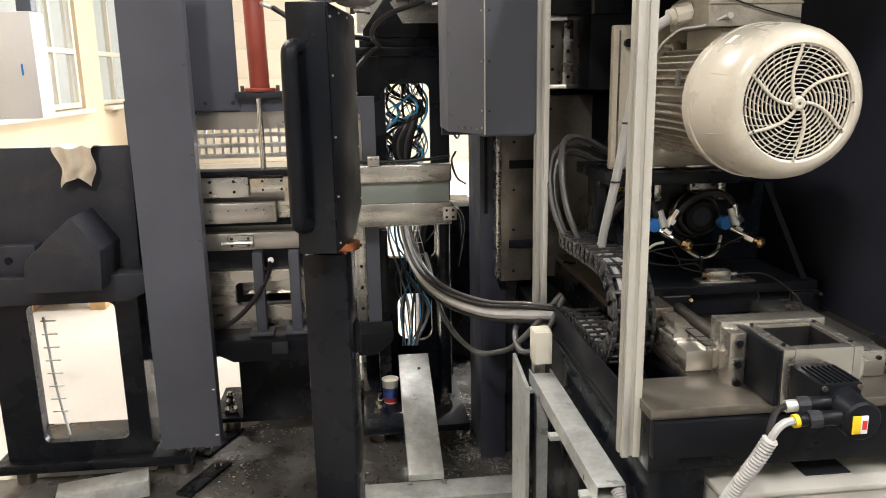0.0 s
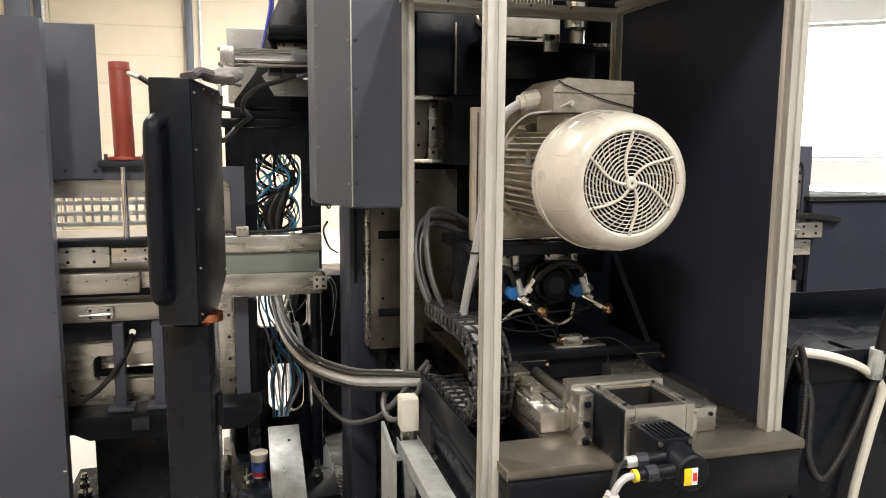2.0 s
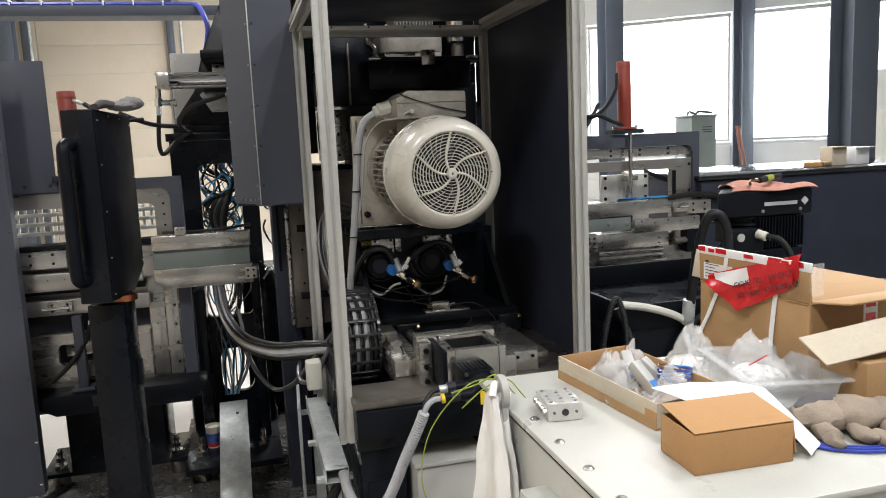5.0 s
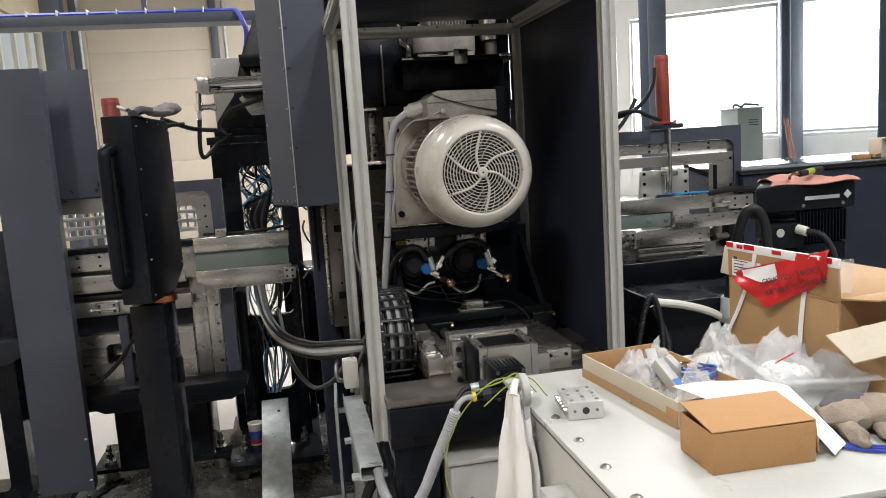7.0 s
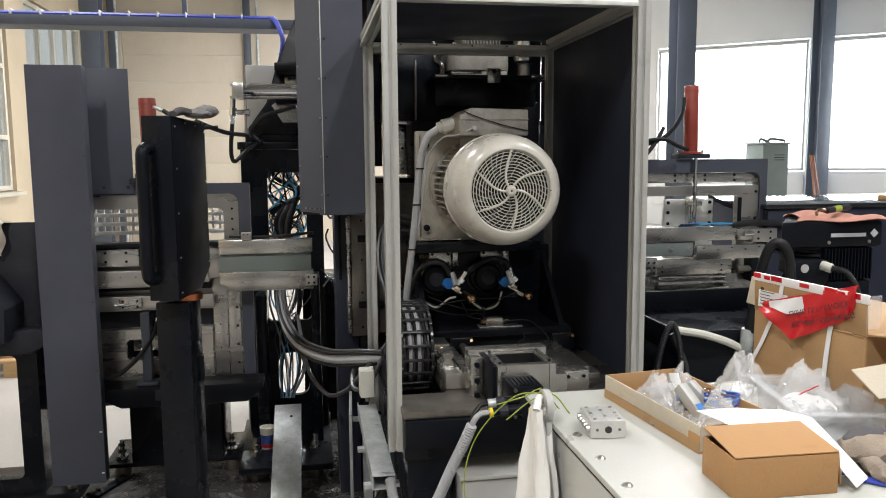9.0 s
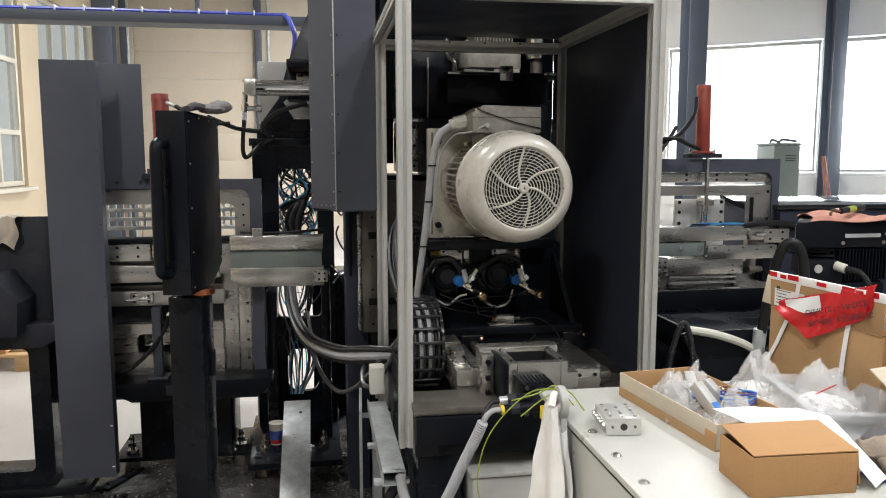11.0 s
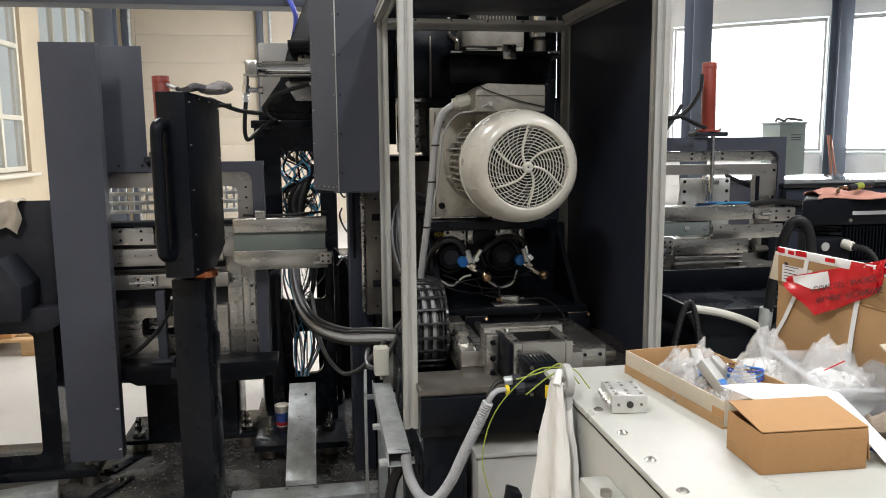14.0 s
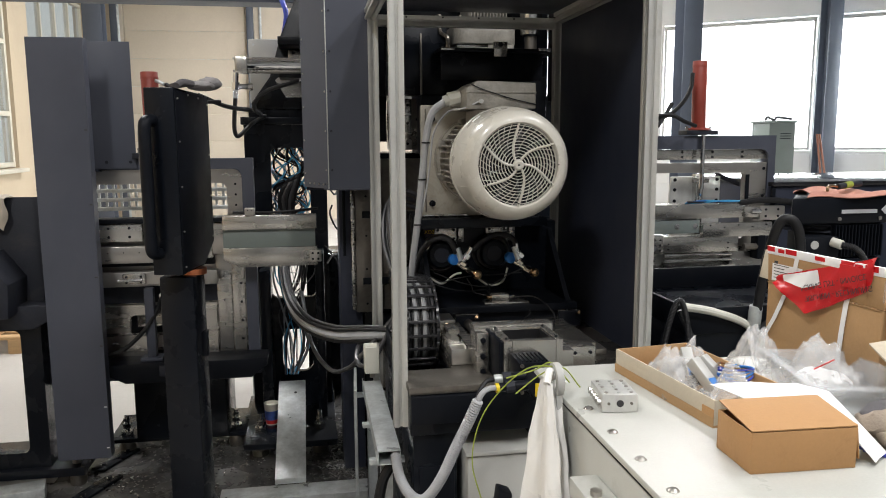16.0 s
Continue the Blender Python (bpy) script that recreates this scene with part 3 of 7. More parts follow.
for x0, x1 in ((0.862, 0.957), (1.085, 1.18)):
    part("clamp_plate", bx(x0, x1, 2.445, 2.4695, 1.255, 1.388, 0.003), STEELX, c, "bright steel clamp plate")
    bolts(c, [(x0 + 0.013, 2.445, 1.372), (x1 - 0.013, 2.445, 1.372), (x1 - 0.013, 2.445, 1.335)], (0, -1, 0), 0.0055)
    part("clamp_ear", bx(x1 + 0.004, x1 + 0.03, 2.44, 2.4695, 1.32, 1.385, 0.003), STEELX, c)
    xm = x0 + 0.02
    hub = part("coupling_hub", lathe([(0.0, -0.03), (0.05, -0.03), (0.055, -0.026), (0.055, 0.0), (0.066, 0.004), (0.07, 0.03), (0.07, 0.06)], (xm, 2.41, 1.275), "y", 32), BLACKM, c)
    part("hub_ring", lathe([(0.058, 0), (0.064, -0.008), (0.069, 0.0), (0.069, 0.012)], (xm, 2.40, 1.275), "y", 32), STEEL, c)
    part("hub_groove", lathe([(0.074, 0.0), (0.078, -0.004), (0.082, 0.0), (0.082, 0.03)], (xm, 2.43, 1.275), "y", 32), STEELD, c)
    part("hub_face", lathe([(0.0, 0.0), (0.03, 0.0), (0.034, 0.003)], (xm, 2.378, 1.275), "y", 24), CAST, c)
for bxm in (0.925, 1.165):
    s = thing("pressure_sensor", "blue-capped sensor with brass valve and fittings", "sensor", (bxm, 2.34, 1.26), group="coupling sensors")
    part("cap", cy((bxm, 2.325, 1.262), (bxm - 0.004, 2.352, 1.262), 0.0225, 24, bevel=0.003), BLUECAP, s, "blue plastic cap")
    part("body", cy((bxm - 0.002, 2.352, 1.262), (bxm, 2.385, 1.262), 0.018, 18), STEELD, s)
    part("fitting", cy((bxm + 0.015, 2.325, 1.245), (bxm + 0.055, 2.29, 1.222), 0.0105, 12), CHROME, s)
    part("nut", cy((bxm + 0.05, 2.294, 1.225), (bxm + 0.07, 2.276, 1.214), 0.0145, 6), CHROME, s)
    part("valve", lathe([(0.0, -0.018), (0.013, -0.014), (0.02, 0.0), (0.014, 0.014), (0.0, 0.018)], (bxm + 0.083, 2.268, 1.207), "y", 16), BRASS, s, "round brass valve")
    part("elbow", cy((bxm + 0.036, 2.325, 1.255), (bxm + 0.072, 2.325, 1.31) if bxm < 1 else (bxm + 0.02, 2.325, 1.325), 0.0115, 12), CHROME, s)
    part("elbow_nut", cy((bxm + 0.045, 2.32, 1.268), (bxm + 0.055, 2.32, 1.284) if bxm < 1 else (bxm + 0.03, 2.32, 1.284), 0.015, 6), CHROME, s)
    part("hose_ferrule", cy((bxm + 0.028, 2.322, 1.258), (bxm + 0.012, 2.33, 1.31), 0.0125, 12), GALV, s)
    part("junction", cy((bxm + 0.028, 2.318, 1.247), (bxm + 0.045, 2.305, 1.236), 0.0155, 8), CHROME, s)
for pts, lab in (([(0.935, 2.33, 1.29), (0.90, 2.34, 1.345), (0.84, 2.35, 1.345), (0.79, 2.36, 1.29), (0.765, 2.38, 1.19), (0.76, 2.4, 1.1)], "black hydraulic hose arched over the coupling"),
                 ([(1.19, 2.33, 1.30), (1.17, 2.34, 1.345), (1.11, 2.35, 1.36), (1.045, 2.35, 1.33), (1.0, 2.34, 1.29)], "black hydraulic hose bridging the couplings")):
    solo("hydraulic_hose", tube(pts, 0.012, 10), RUBBER, lab, "hose", group="coupling hoses")
for pts in ([(0.80, 2.36, 1.21), (0.87, 2.32, 1.175), (0.93, 2.3, 1.19), (1.0, 2.29, 1.20), (1.1, 2.3, 1.20), (1.2, 2.3, 1.205)],
            [(0.78, 2.36, 1.20), (0.86, 2.3, 1.16), (0.96, 2.28, 1.14), (1.04, 2.27, 1.145), (1.06, 2.27, 1.12)],
            [(1.0, 2.27, 1.205), (1.05, 2.26, 1.17), (1.06, 2.26, 1.13)],
            [(1.10, 2.26, 1.12), (1.18, 2.22, 1.11), (1.2, 2.16, 1.07), (1.16, 2.1, 1.06)],
            [(1.14, 2.2, 1.125), (1.22, 2.16, 1.13), (1.26, 2.05, 1.09), (1.24, 1.98, 1.05)],
            [(0.84, 2.34, 1.21), (0.95, 2.3, 1.17), (1.05, 2.27, 1.16), (1.16, 2.28, 1.21), (1.24, 2.3, 1.23)],
            [(0.97, 2.3, 1.19), (0.985, 2.27, 1.16), (0.99, 2.25, 1.14), (1.04, 2.22, 1.13)],
            [(1.02, 2.28, 1.1), (0.95, 2.25, 1.06), (0.86, 2.15, 1.04), (0.83, 2.05, 1.06)]):
    solo("sensor_lead", tube(pts, 0.0026, 6), RUBBER, "thin black sensor lead", "cable", group="sensor leads")
for pts in ([(0.81, 2.35, 1.2), (0.87, 2.33, 1.165), (0.92, 2.32, 1.2), (0.95, 2.31, 1.21)], [(1.0, 2.3, 1.2), (1.06, 2.29, 1.16), (1.12, 2.3, 1.17), (1.15, 2.33, 1.22)]):
    solo("white_lead", tube(pts, 0.0045, 6), CREAMP, "thin white sensor lead hanging in a bow", "cable", group="white leads")
v = thing("valve_island", "small silver distributor block on a bright base plate", "valve block", (1.08, 2.2, 1.10))
part("base", bx(1.02, 1.20, 2.18, 2.24, 1.10, 1.108, 0.002), STEELX, v)
part("block", bx(1.05, 1.12, 2.185, 2.225, 1.108, 1.14, 0.003), STEELX, v)
part("fitting", cy((1.05, 2.2, 1.125), (1.03, 2.2, 1.128), 0.008, 10), BRASS, v)
part("fitting", cy((1.12, 2.2, 1.125), (1.145, 2.2, 1.127), 0.006, 10), CHROME, v)

# ---- motor ----
MX, MZ = 1.035, 1.667
FLANGE = mat("scuffed_cream_steel", (0.42, 0.395, 0.335), 0.38, 0.25, 0.12, 6, 140, 0.15, stain=((0.2, 0.17, 0.125), 0.7, 8.0, 0.5))
m = thing("electric_motor", "cream-grey finned electric motor with round slotted fan cowl", "motor", (MX, 2.3, 1.43))
part("flange_plate", bx(0.806, 1.262, 2.44, 2.475, 1.432, 1.892, 0.006), FLANGE, m, "scuffed cream steel flange plate")
for q in ((0.822, 0.828, 1.45, 1.875), (1.24, 1.246, 1.45, 1.875)):
    part("flange_groove", bx(q[0], q[1], 2.4375, 2.4399, q[2], q[3], 0.0005), STEELD, m)
for x0, x1 in ((0.812, 0.9), (0.915, 1.0), (1.06, 1.2)):
    part("seating_strip", bx(x0, x1, 2.425, 2.4395, 1.4325, 1.441, 0.001), SHINE, m)
part("flange_ring", lathe([(0.12, -0.05), (0.17, -0.05), (0.175, -0.045), (0.175, 0.0)], (MX, 2.44, MZ), "y", 40), MOTORD, m)
bolts(m, [(0.85, 2.44, 1.488), (0.85, 2.44, 1.836), (1.22, 2.44, 1.488), (1.22, 2.44, 1.836)], (0, -1, 0), 0.0135, high=0.02)
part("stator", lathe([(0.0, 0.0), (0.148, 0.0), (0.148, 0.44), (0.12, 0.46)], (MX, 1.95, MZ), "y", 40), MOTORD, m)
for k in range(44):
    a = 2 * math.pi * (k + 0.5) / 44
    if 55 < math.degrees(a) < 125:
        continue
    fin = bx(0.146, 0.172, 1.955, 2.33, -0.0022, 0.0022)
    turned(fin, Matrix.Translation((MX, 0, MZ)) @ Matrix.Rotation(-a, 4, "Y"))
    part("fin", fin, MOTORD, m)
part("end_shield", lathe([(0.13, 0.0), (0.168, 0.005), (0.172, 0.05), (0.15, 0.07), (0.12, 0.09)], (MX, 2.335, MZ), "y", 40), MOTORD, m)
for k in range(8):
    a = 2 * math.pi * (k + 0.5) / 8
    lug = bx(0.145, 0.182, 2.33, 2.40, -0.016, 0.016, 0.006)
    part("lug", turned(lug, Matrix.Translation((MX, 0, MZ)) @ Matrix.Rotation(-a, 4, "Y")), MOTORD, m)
GR = 0.141
cowl = part("fan_cowl", lathe([(GR - 0.006, 0.014), (GR - 0.005, 0.001), (GR, -0.004), (GR + 0.008, -0.003), (0.162, 0.004), (0.1745, 0.017), (0.1835, 0.038), (0.19, 0.068), (0.1945, 0.105), (0.1955, 0.2), (0.194, 0.222), (0.19, 0.222), (0.19, 0.1), (0.175, 0.04), (0.15, 0.012)], (MX, 1.752, MZ), "y", 64), MOTOR, m, "glossy cream fan cowl")
for k in range(8):
    a = radians(22.5 + 45 * k)
    rib = tube([(0.157, 1.7545, 0), (0.1725, 1.768, 0), (0.1845, 1.794, 0), (0.1905, 1.822, 0), (0.1935, 1.845, 0)], 0.0011, 6, 4)
    part("seam", turned(rib, Matrix.Translation((MX, 0, MZ)) @ Matrix.Rotation(-a, 4, "Y")), MOTOR, cowl)
for k in range(11):
    r = 0.027 + 0.0103 * k
    part("grille_ring", lathe([(r - 0.0012, 0.003), (r + 0.0012, 0.003), (r + 0.0012, 0.008), (r - 0.0012, 0.008), (r - 0.0012, 0.003)], (MX, 1.749, MZ), "y", 60), MOTOR, cowl)
# six broad swept spokes, five fine ones in each bay
for k in range(36):
    broad = k % 6 == 0
    pts = []
    for i in range(9):
        t = i / 8
        r = 0.018 + (GR - 0.021) * t
        a = radians(90 + 10 * k) + (0.62 * (1 - t) ** 1.5 if broad else 0.75 * (1 - t) ** 1.2)
        pts.append((MX + r * math.cos(a), 1.7505 if broad else 1.753, MZ + r * math.sin(a)))
    if not broad:
        pts = pts[(3, 5, 2, 5, 3)[k % 6 - 1]:]
    part("grille_spoke", tube(pts, 0.0043 if broad else 0.0012, 8 if broad else 5, 3), MOTOR, cowl)
part("hub", lathe([(0.0, 0.001), (0.0035, 0.001), (0.004, -0.005), (0.012, -0.006), (0.0165, -0.003), (0.0195, 0.006), (0.0, 0.006)], (MX, 1.749, MZ), "y", 28), MOTOR, cowl)
part("hub_screw", cy((MX, 1.7475, MZ), (MX, 1.7485, MZ), 0.0034, 10), INK, cowl)
bolts(cowl, [(MX + rr_ * math.cos(radians(a)), 1.7452, MZ + rr_ * math.sin(radians(a))) for a in range(30, 390, 60) for rr_ in (0.128, 0.134)][::2] + [(MX + 0.136 * c_, 1.7462, MZ) for c_ in (-1, 1)], (0, -1, 0), 0.0026, INK, "screw", 0.0016)
part("label_sticker", turned(bx(-0.016, 0.016, -0.012, 0.012, 0.1945, 0.1962), Matrix.Translation((MX, 1.862, MZ)) @ Matrix.Rotation(radians(-38), 4, "Y")), PAPER, cowl, "small pale sticker")
part("lower_lip", lathe([(0.1955, 0.17), (0.199, 0.172), (0.199, 0.185), (0.1955, 0.187)], (MX, 1.752, MZ), "y", 64), MOTOR, cowl)
part("fan_backing", cy((MX, 1.815, MZ), (MX, 1.822, MZ), 0.17, 40), BLACKM, m, "dark fan disc behind the grille")
for k in range(9):
    a = 2 * math.pi * k / 9
    bl = bx(0.03, 0.15, 1.775, 1.815, -0.003, 0.003)
    part("fan_blade", turned(bl, Matrix.Translation((MX, 0, MZ)) @ Matrix.Rotation(-a, 4, "Y")), BLACKM, m)
tb = part("terminal_box", prism([(0.905, 1.858), (1.16, 1.858), (1.16, 1.952), (0.945, 1.958), (0.905, 1.93)], "y", 1.98, 2.24, 0.006), MOTORD, m, "grey cast terminal box")
part("lid_seam", bx(0.9045, 1.161, 1.976, 2.244, 1.915, 1.919, 0.001), MOTORD, tb)
part("box_foot", bx(0.95, 1.12, 2.0, 2.22, 1.80, 1.858, 0.006), MOTORD, m)
part("gland", cy((0.905, 2.1, 1.905), (0.86, 2.1, 1.895), 0.027, 8), CREAMP, tb, "pale plastic cable gland")
part("gland_nut", cy((0.86, 2.1, 1.895), (0.845, 2.1, 1.89), 0.021, 16), CREAMP, tb)
part("lid_lead", tube([(0.915, 1.9755, 1.948), (0.96, 1.974, 1.928), (1.06, 1.974, 1.897), (1.158, 1.9755, 1.875)], 0.0022, 6), RUBBER, tb)
part("eyelet", cy((0.955, 1.975, 1.885), (0.955, 1.96, 1.885), 0.008, 12), LGREY, tb)
part("rating_plate", bx(0.872, 0.8735, 2.06, 2.10, 1.70, 1.75), STEELX, m)
solo("motor_cable", tube([(0.85, 2.1, 1.89), (0.805, 2.12, 1.85), (0.785, 2.16, 1.75), (0.775, 2.2, 1.6), (0.762, 2.25, 1.42), (0.748, 2.3, 1.26), (0.742, 2.34, 1.13)], 0.0138, 10), LCABLE, "thick pale grey motor cable with black ties", "cable")
for z, y, x in ((1.60, 2.2, 0.7755), (1.42, 2.25, 0.762), (1.74, 2.163, 0.785)):
    solo("cable_tie", lathe([(0.0138, -0.003), (0.0165, -0.003), (0.0165, 0.003), (0.0138, 0.003)], (x, y, z), "z", 16), RUBBER, "black cable tie round the motor cable", "cable tie", group="cable ties")
solo("earth_lead", tube([(0.95, 1.97, 1.885), (0.90, 2.0, 1.862), (0.85, 2.05, 1.85), (0.81, 2.12, 1.78), (0.80, 2.16, 1.66), (0.79, 2.2, 1.55), (0.768, 2.25, 1.42)], 0.0035, 6), LCABLE, "thin grey lead along the motor cable", "cable")

# ---- servo drive on the bed ----
s = thing("gear_housing", "machined steel gear housing with an open top and marked face", "gear housing", (1.03, 1.7, 0.978))
part("back_plate", bx(0.885, 1.165, 1.76, 1.82, 0.978, 1.125, 0.004), STEELX, s)
part("bolt_flange", bx(0.882, 0.925, 1.70, 1.757, 0.955, 1.115, 0.004), STEELX, s)
bolts(s, [(0.903, 1.70, z) for z in (0.985, 1.035, 1.09)], (0, -1, 0), 0.0095, BLACKM, "bolt", 0.008)
part("left_wall", bx(0.94, 0.968, 1.56, 1.759, 0.979, 1.12, 0.002), STEELX, s)
part("right_wall", bx(1.112, 1.135, 1.56, 1.759, 0.979, 1.12, 0.002), STEELX, s)
part("front_wall", bx(0.9685, 1.1115, 1.56, 1.588, 0.979, 1.12, 0.002), STEELX, s)
part("rear_wall", bx(0.9685, 1.1115, 1.738, 1.759, 0.979, 1.12, 0.002), STEELX, s)
# black floor and added lining carry the steel cavity's shade in their colour
part("cavity_floor", bx(0.969, 1.111, 1.5885, 1.7375, 0.979, 1.0), RUBBER, s, "floor of the housing's opening, blackened for its shade")
for q in ((0.9685, 0.9705, 1.589, 1.737), (1.1095, 1.1115, 1.589, 1.737), (0.971, 1.109, 1.5885, 1.5905), (0.971, 1.109, 1.7355, 1.7375)):
    part("cavity_shade_lining", bx(q[0], q[1], q[2], q[3], 1.001, 1.111), RUBBER, s)
part("edge_plate", bx(0.9255, 0.9395, 1.565, 1.757, 0.979, 1.117, 0.003), BLACKM, s)
for pts in ([(0.952, 1.062), (0.964, 1.062)], [(0.964, 1.062), (0.964, 1.052)], [(0.958, 1.062), (0.958, 1.055)], [(0.952, 1.072), (0.96, 1.074), (0.96, 1.082), (0.952, 1.082)], [(0.964, 1.09), (0.952, 1.094), (0.958, 1.1)], [(0.952, 1.094), (0.966, 1.1)]):
    part("pen_mark", tube([(p[0], 1.5592, p[1]) for p in pts], 0.0011, 5, 2), INK, s)
part("side_block", bx(1.137, 1.20, 1.64, 1.75, 0.978, 1.06, 0.004), STEELX, s)
part("grease_fitting", cy((1.0, 1.84, 1.075), (1.06, 1.835, 1.078), 0.016, 14), CHROME, s)
part("fitting_bracket", bx(0.97, 1.1, 1.822, 1.87, 1.06, 1.10, 0.003), STEEL, s)
part("drilled_block", bx(1.205, 1.30, 1.70, 1.80, 0.979, 1.05, 0.004), STEELX, s)
bolts(s, [(1.225, 1.70, 1.03), (1.28, 1.70, 1.03)], (0, -1, 0), 0.006)
bolts(s, [(0.955, 1.59, 1.12), (1.12, 1.59, 1.12), (0.955, 1.74, 1.12), (1.12, 1.74, 1.12)], (0, 0, 1), 0.005)
part("rail_carriage", bx(0.80, 0.87, 2.02, 2.14, 1.036, 1.085, 0.004), STEEL, s)
part("oil_nipple", cy((0.835, 2.02, 1.06), (0.835, 1.99, 1.075), 0.007, 8), BRASS, s)
sv = thing("servo_motor", "black finned servo motor with connectors and a yellow label", "servo motor", (1.0, 1.5, 0.985))
part("body", bx(0.957, 1.055, 1.44, 1.559, 0.985, 1.085, 0.005), BLACKM, sv)
for k in range(7):
    part("fin", bx(0.968 + k * 0.0125, 0.972 + k * 0.0125, 1.445, 1.535, 1.085, 1.09), BLACKM, sv)
bolts(sv, [(0.966, 1.44, 1.076), (1.046, 1.44, 1.076), (0.966, 1.44, 0.994), (1.046, 1.44, 0.994)], (0, -1, 0), 0.006, STEELD, "bolt", 0.006)
part("encoder_cap", lathe([(0.0, 0.0), (0.038, 0.0), (0.043, 0.005), (0.043, 0.06), (0.047, 0.062), (0.047, 0.075)], (1.01, 1.365, 1.03), "y", 28), BLACKM, sv)
part("label_plate", bx(0.985, 1.003, 1.362, 1.3655, 1.005, 1.045, 0.001), YELLOW, sv, "yellow and white warning label")
part("label_plate", bx(1.0035, 1.019, 1.362, 1.3655, 1.005, 1.045, 0.001), PAPER, sv)
part("label_mark", bx(1.006, 1.016, 1.3605, 1.3618, 1.015, 1.035), REDP, sv)
for k, (z, y) in enumerate(((1.034, 1.385), (1.046, 1.43))):
    cn = part("connector", cy((0.975, y, z), (0.93, y + 0.005, z - 0.002), 0.016, 14, bevel=0.002), BLACKM, sv)
    part("collar", cy((0.93, y + 0.005, z - 0.002), (0.905, y + 0.008, z - 0.004), 0.0185, 10), CAST, cn)
    part("backshell", cy((0.905, y + 0.008, z - 0.004), (0.88, y + 0.01, z - 0.006), 0.0135, 12), GALV if k else BLACKM, cn)
    if not k:
        part("ring", cy((0.884, y + 0.01, z - 0.006), (0.874, y + 0.01, z - 0.007), 0.0145, 14), YELLOW, cn, "yellow marking ring")
hose = thing("corrugated_conduit", "pale grey corrugated conduit hanging from the cable channel to the servo", "conduit", (0.7, 1.5, 0.6))
part("conduit", tube([(0.605, 1.69, 0.715), (0.61, 1.62, 0.675), (0.632, 1.55, 0.645), (0.67, 1.5, 0.645), (0.715, 1.46, 0.72), (0.762, 1.42, 0.85), (0.797, 1.39, 0.945), (0.817, 1.377, 1.0)], 0.0175, 12, 10, ribs=0.0035), LCABLE, hose)
part("lead", tube([(0.812, 1.38, 0.985), (0.828, 1.378, 1.018), (0.85, 1.385, 1.03), (0.878, 1.395, 1.028)], 0.0085, 8), LCABLE, hose)
part("lead", tube([(0.814, 1.382, 0.985), (0.825, 1.395, 1.02), (0.85, 1.42, 1.04), (0.88, 1.44, 1.04)], 0.007, 8), RUBBER, hose)
t = thing("collecting_tank", "pale grey sheet metal tank under the machine bed", "tank", (1.06, 2.0, 0.0))
part("body", bx(0.825, 1.385, 1.57, 2.2, 0.06, 0.742, 0.01), LGREY, t)
part("lid", bx(0.817, 1.393, 1.562, 2.208, 0.744, 0.76, 0.005), LGREY, t)
part("flap", bx(1.06, 1.18, 1.62, 1.8, 0.76, 0.764, 0.001), CAST, t)
for x in (0.84, 1.34):
    for y in (1.6, 2.16):
        part("foot", bx(x, x + 0.03, y, y + 0.03, 0.006, 0.06), BLACKM, t)

# ---- drag chain ----
ch = thing("drag_chain", "black plastic energy chain packed with cables, curved in a loop", "cable chain", (0.75, 2.2, 0.835))
cyy, czz, R = 2.155, 1.045, 0.138
path = [(2.62 - 0.047 * k, 1.168 + 0.0018 * k) for k in range(10)]
path += [(cyy + R * math.sin(radians(a)), czz + R * math.cos(radians(a))) for a in range(-8, -182, -19)]
path += [(cyy + 0.047 * k, 0.907) for k in range(1, 9)]
for (y0, z0), (y1, z1) in zip(path, path[1:]):
    d = Vector((0, y1 - y0, z1 - z0))
    ln = d.length
    d.normalize()
    nrm = Vector((0, -d.z, d.y))
    mm = Matrix(((1, 0, 0, 0), (0, d.y, nrm.y, y0), (0, d.z, nrm.z, z0), (0, 0, 0, 1)))
    for x in (0.688, 0.802):
        link = prism(rrect(-0.006, ln + 0.006, -0.027, 0.027, 0.014, 3), "x", x - 0.005, x + 0.005)
        side = part("side_link", turned(link, mm), CHAINM, ch)
        sgn = -1 if x < 0.74 else 1
        part("link_boss", turned(cy((x + sgn * 0.005, ln / 2, 0), (x + sgn * 0.008, ln / 2, 0), 0.014, 14), mm), CHAINM, side)
    for z in (-0.029, 0.021):
        part("crossbar", turned(bx(0.693, 0.797, ln / 2 - 0.0055, ln / 2 + 0.0055, z, z + 0.008, 0.0015), mm), CHAINM, ch)
for k in range(9):
    x = 0.7 + 0.0112 * k
    off = 0.008 * ((k * 7) % 3 - 1)
    pts = [(x, y, z + off * 0.6) for y, z in path[::2]]
    solo("chain_cable", tube(pts, 0.0085 if k in (2, 5) else 0.0052, 8, 3), (GCABLE, RUBBER, LCABLE, GCABLE, RUBBER, LCABLE, GCABLE, RUBBER, GCABLE)[k], "cable lying in the energy chain", "cable", group="chain cables")
part("carrier_plate", bx(0.662, 0.67, 1.80, 2.6, 0.80, 0.93, 0.002), BLACKM, ch)

# ---- cable channel, junction box ----
k_ = thing("cable_channel", "galvanised cable channel on slim legs beside the bed", "cable duct", (0.58, 2.1, 0.0))
part("cover", bx(0.548, 0.618, 1.675, 2.42, 0.735, 0.739, 0.001), GALV, k_)
part("flange", bx(0.545, 0.548, 1.675, 2.46, 0.69, 0.739), GALV, k_)
part("flange", bx(0.618, 0.621, 1.675, 2.46, 0.69, 0.739), GALV, k_)
part("flange", bx(0.548, 0.618, 1.675, 2.46, 0.69, 0.693), GALV, k_)
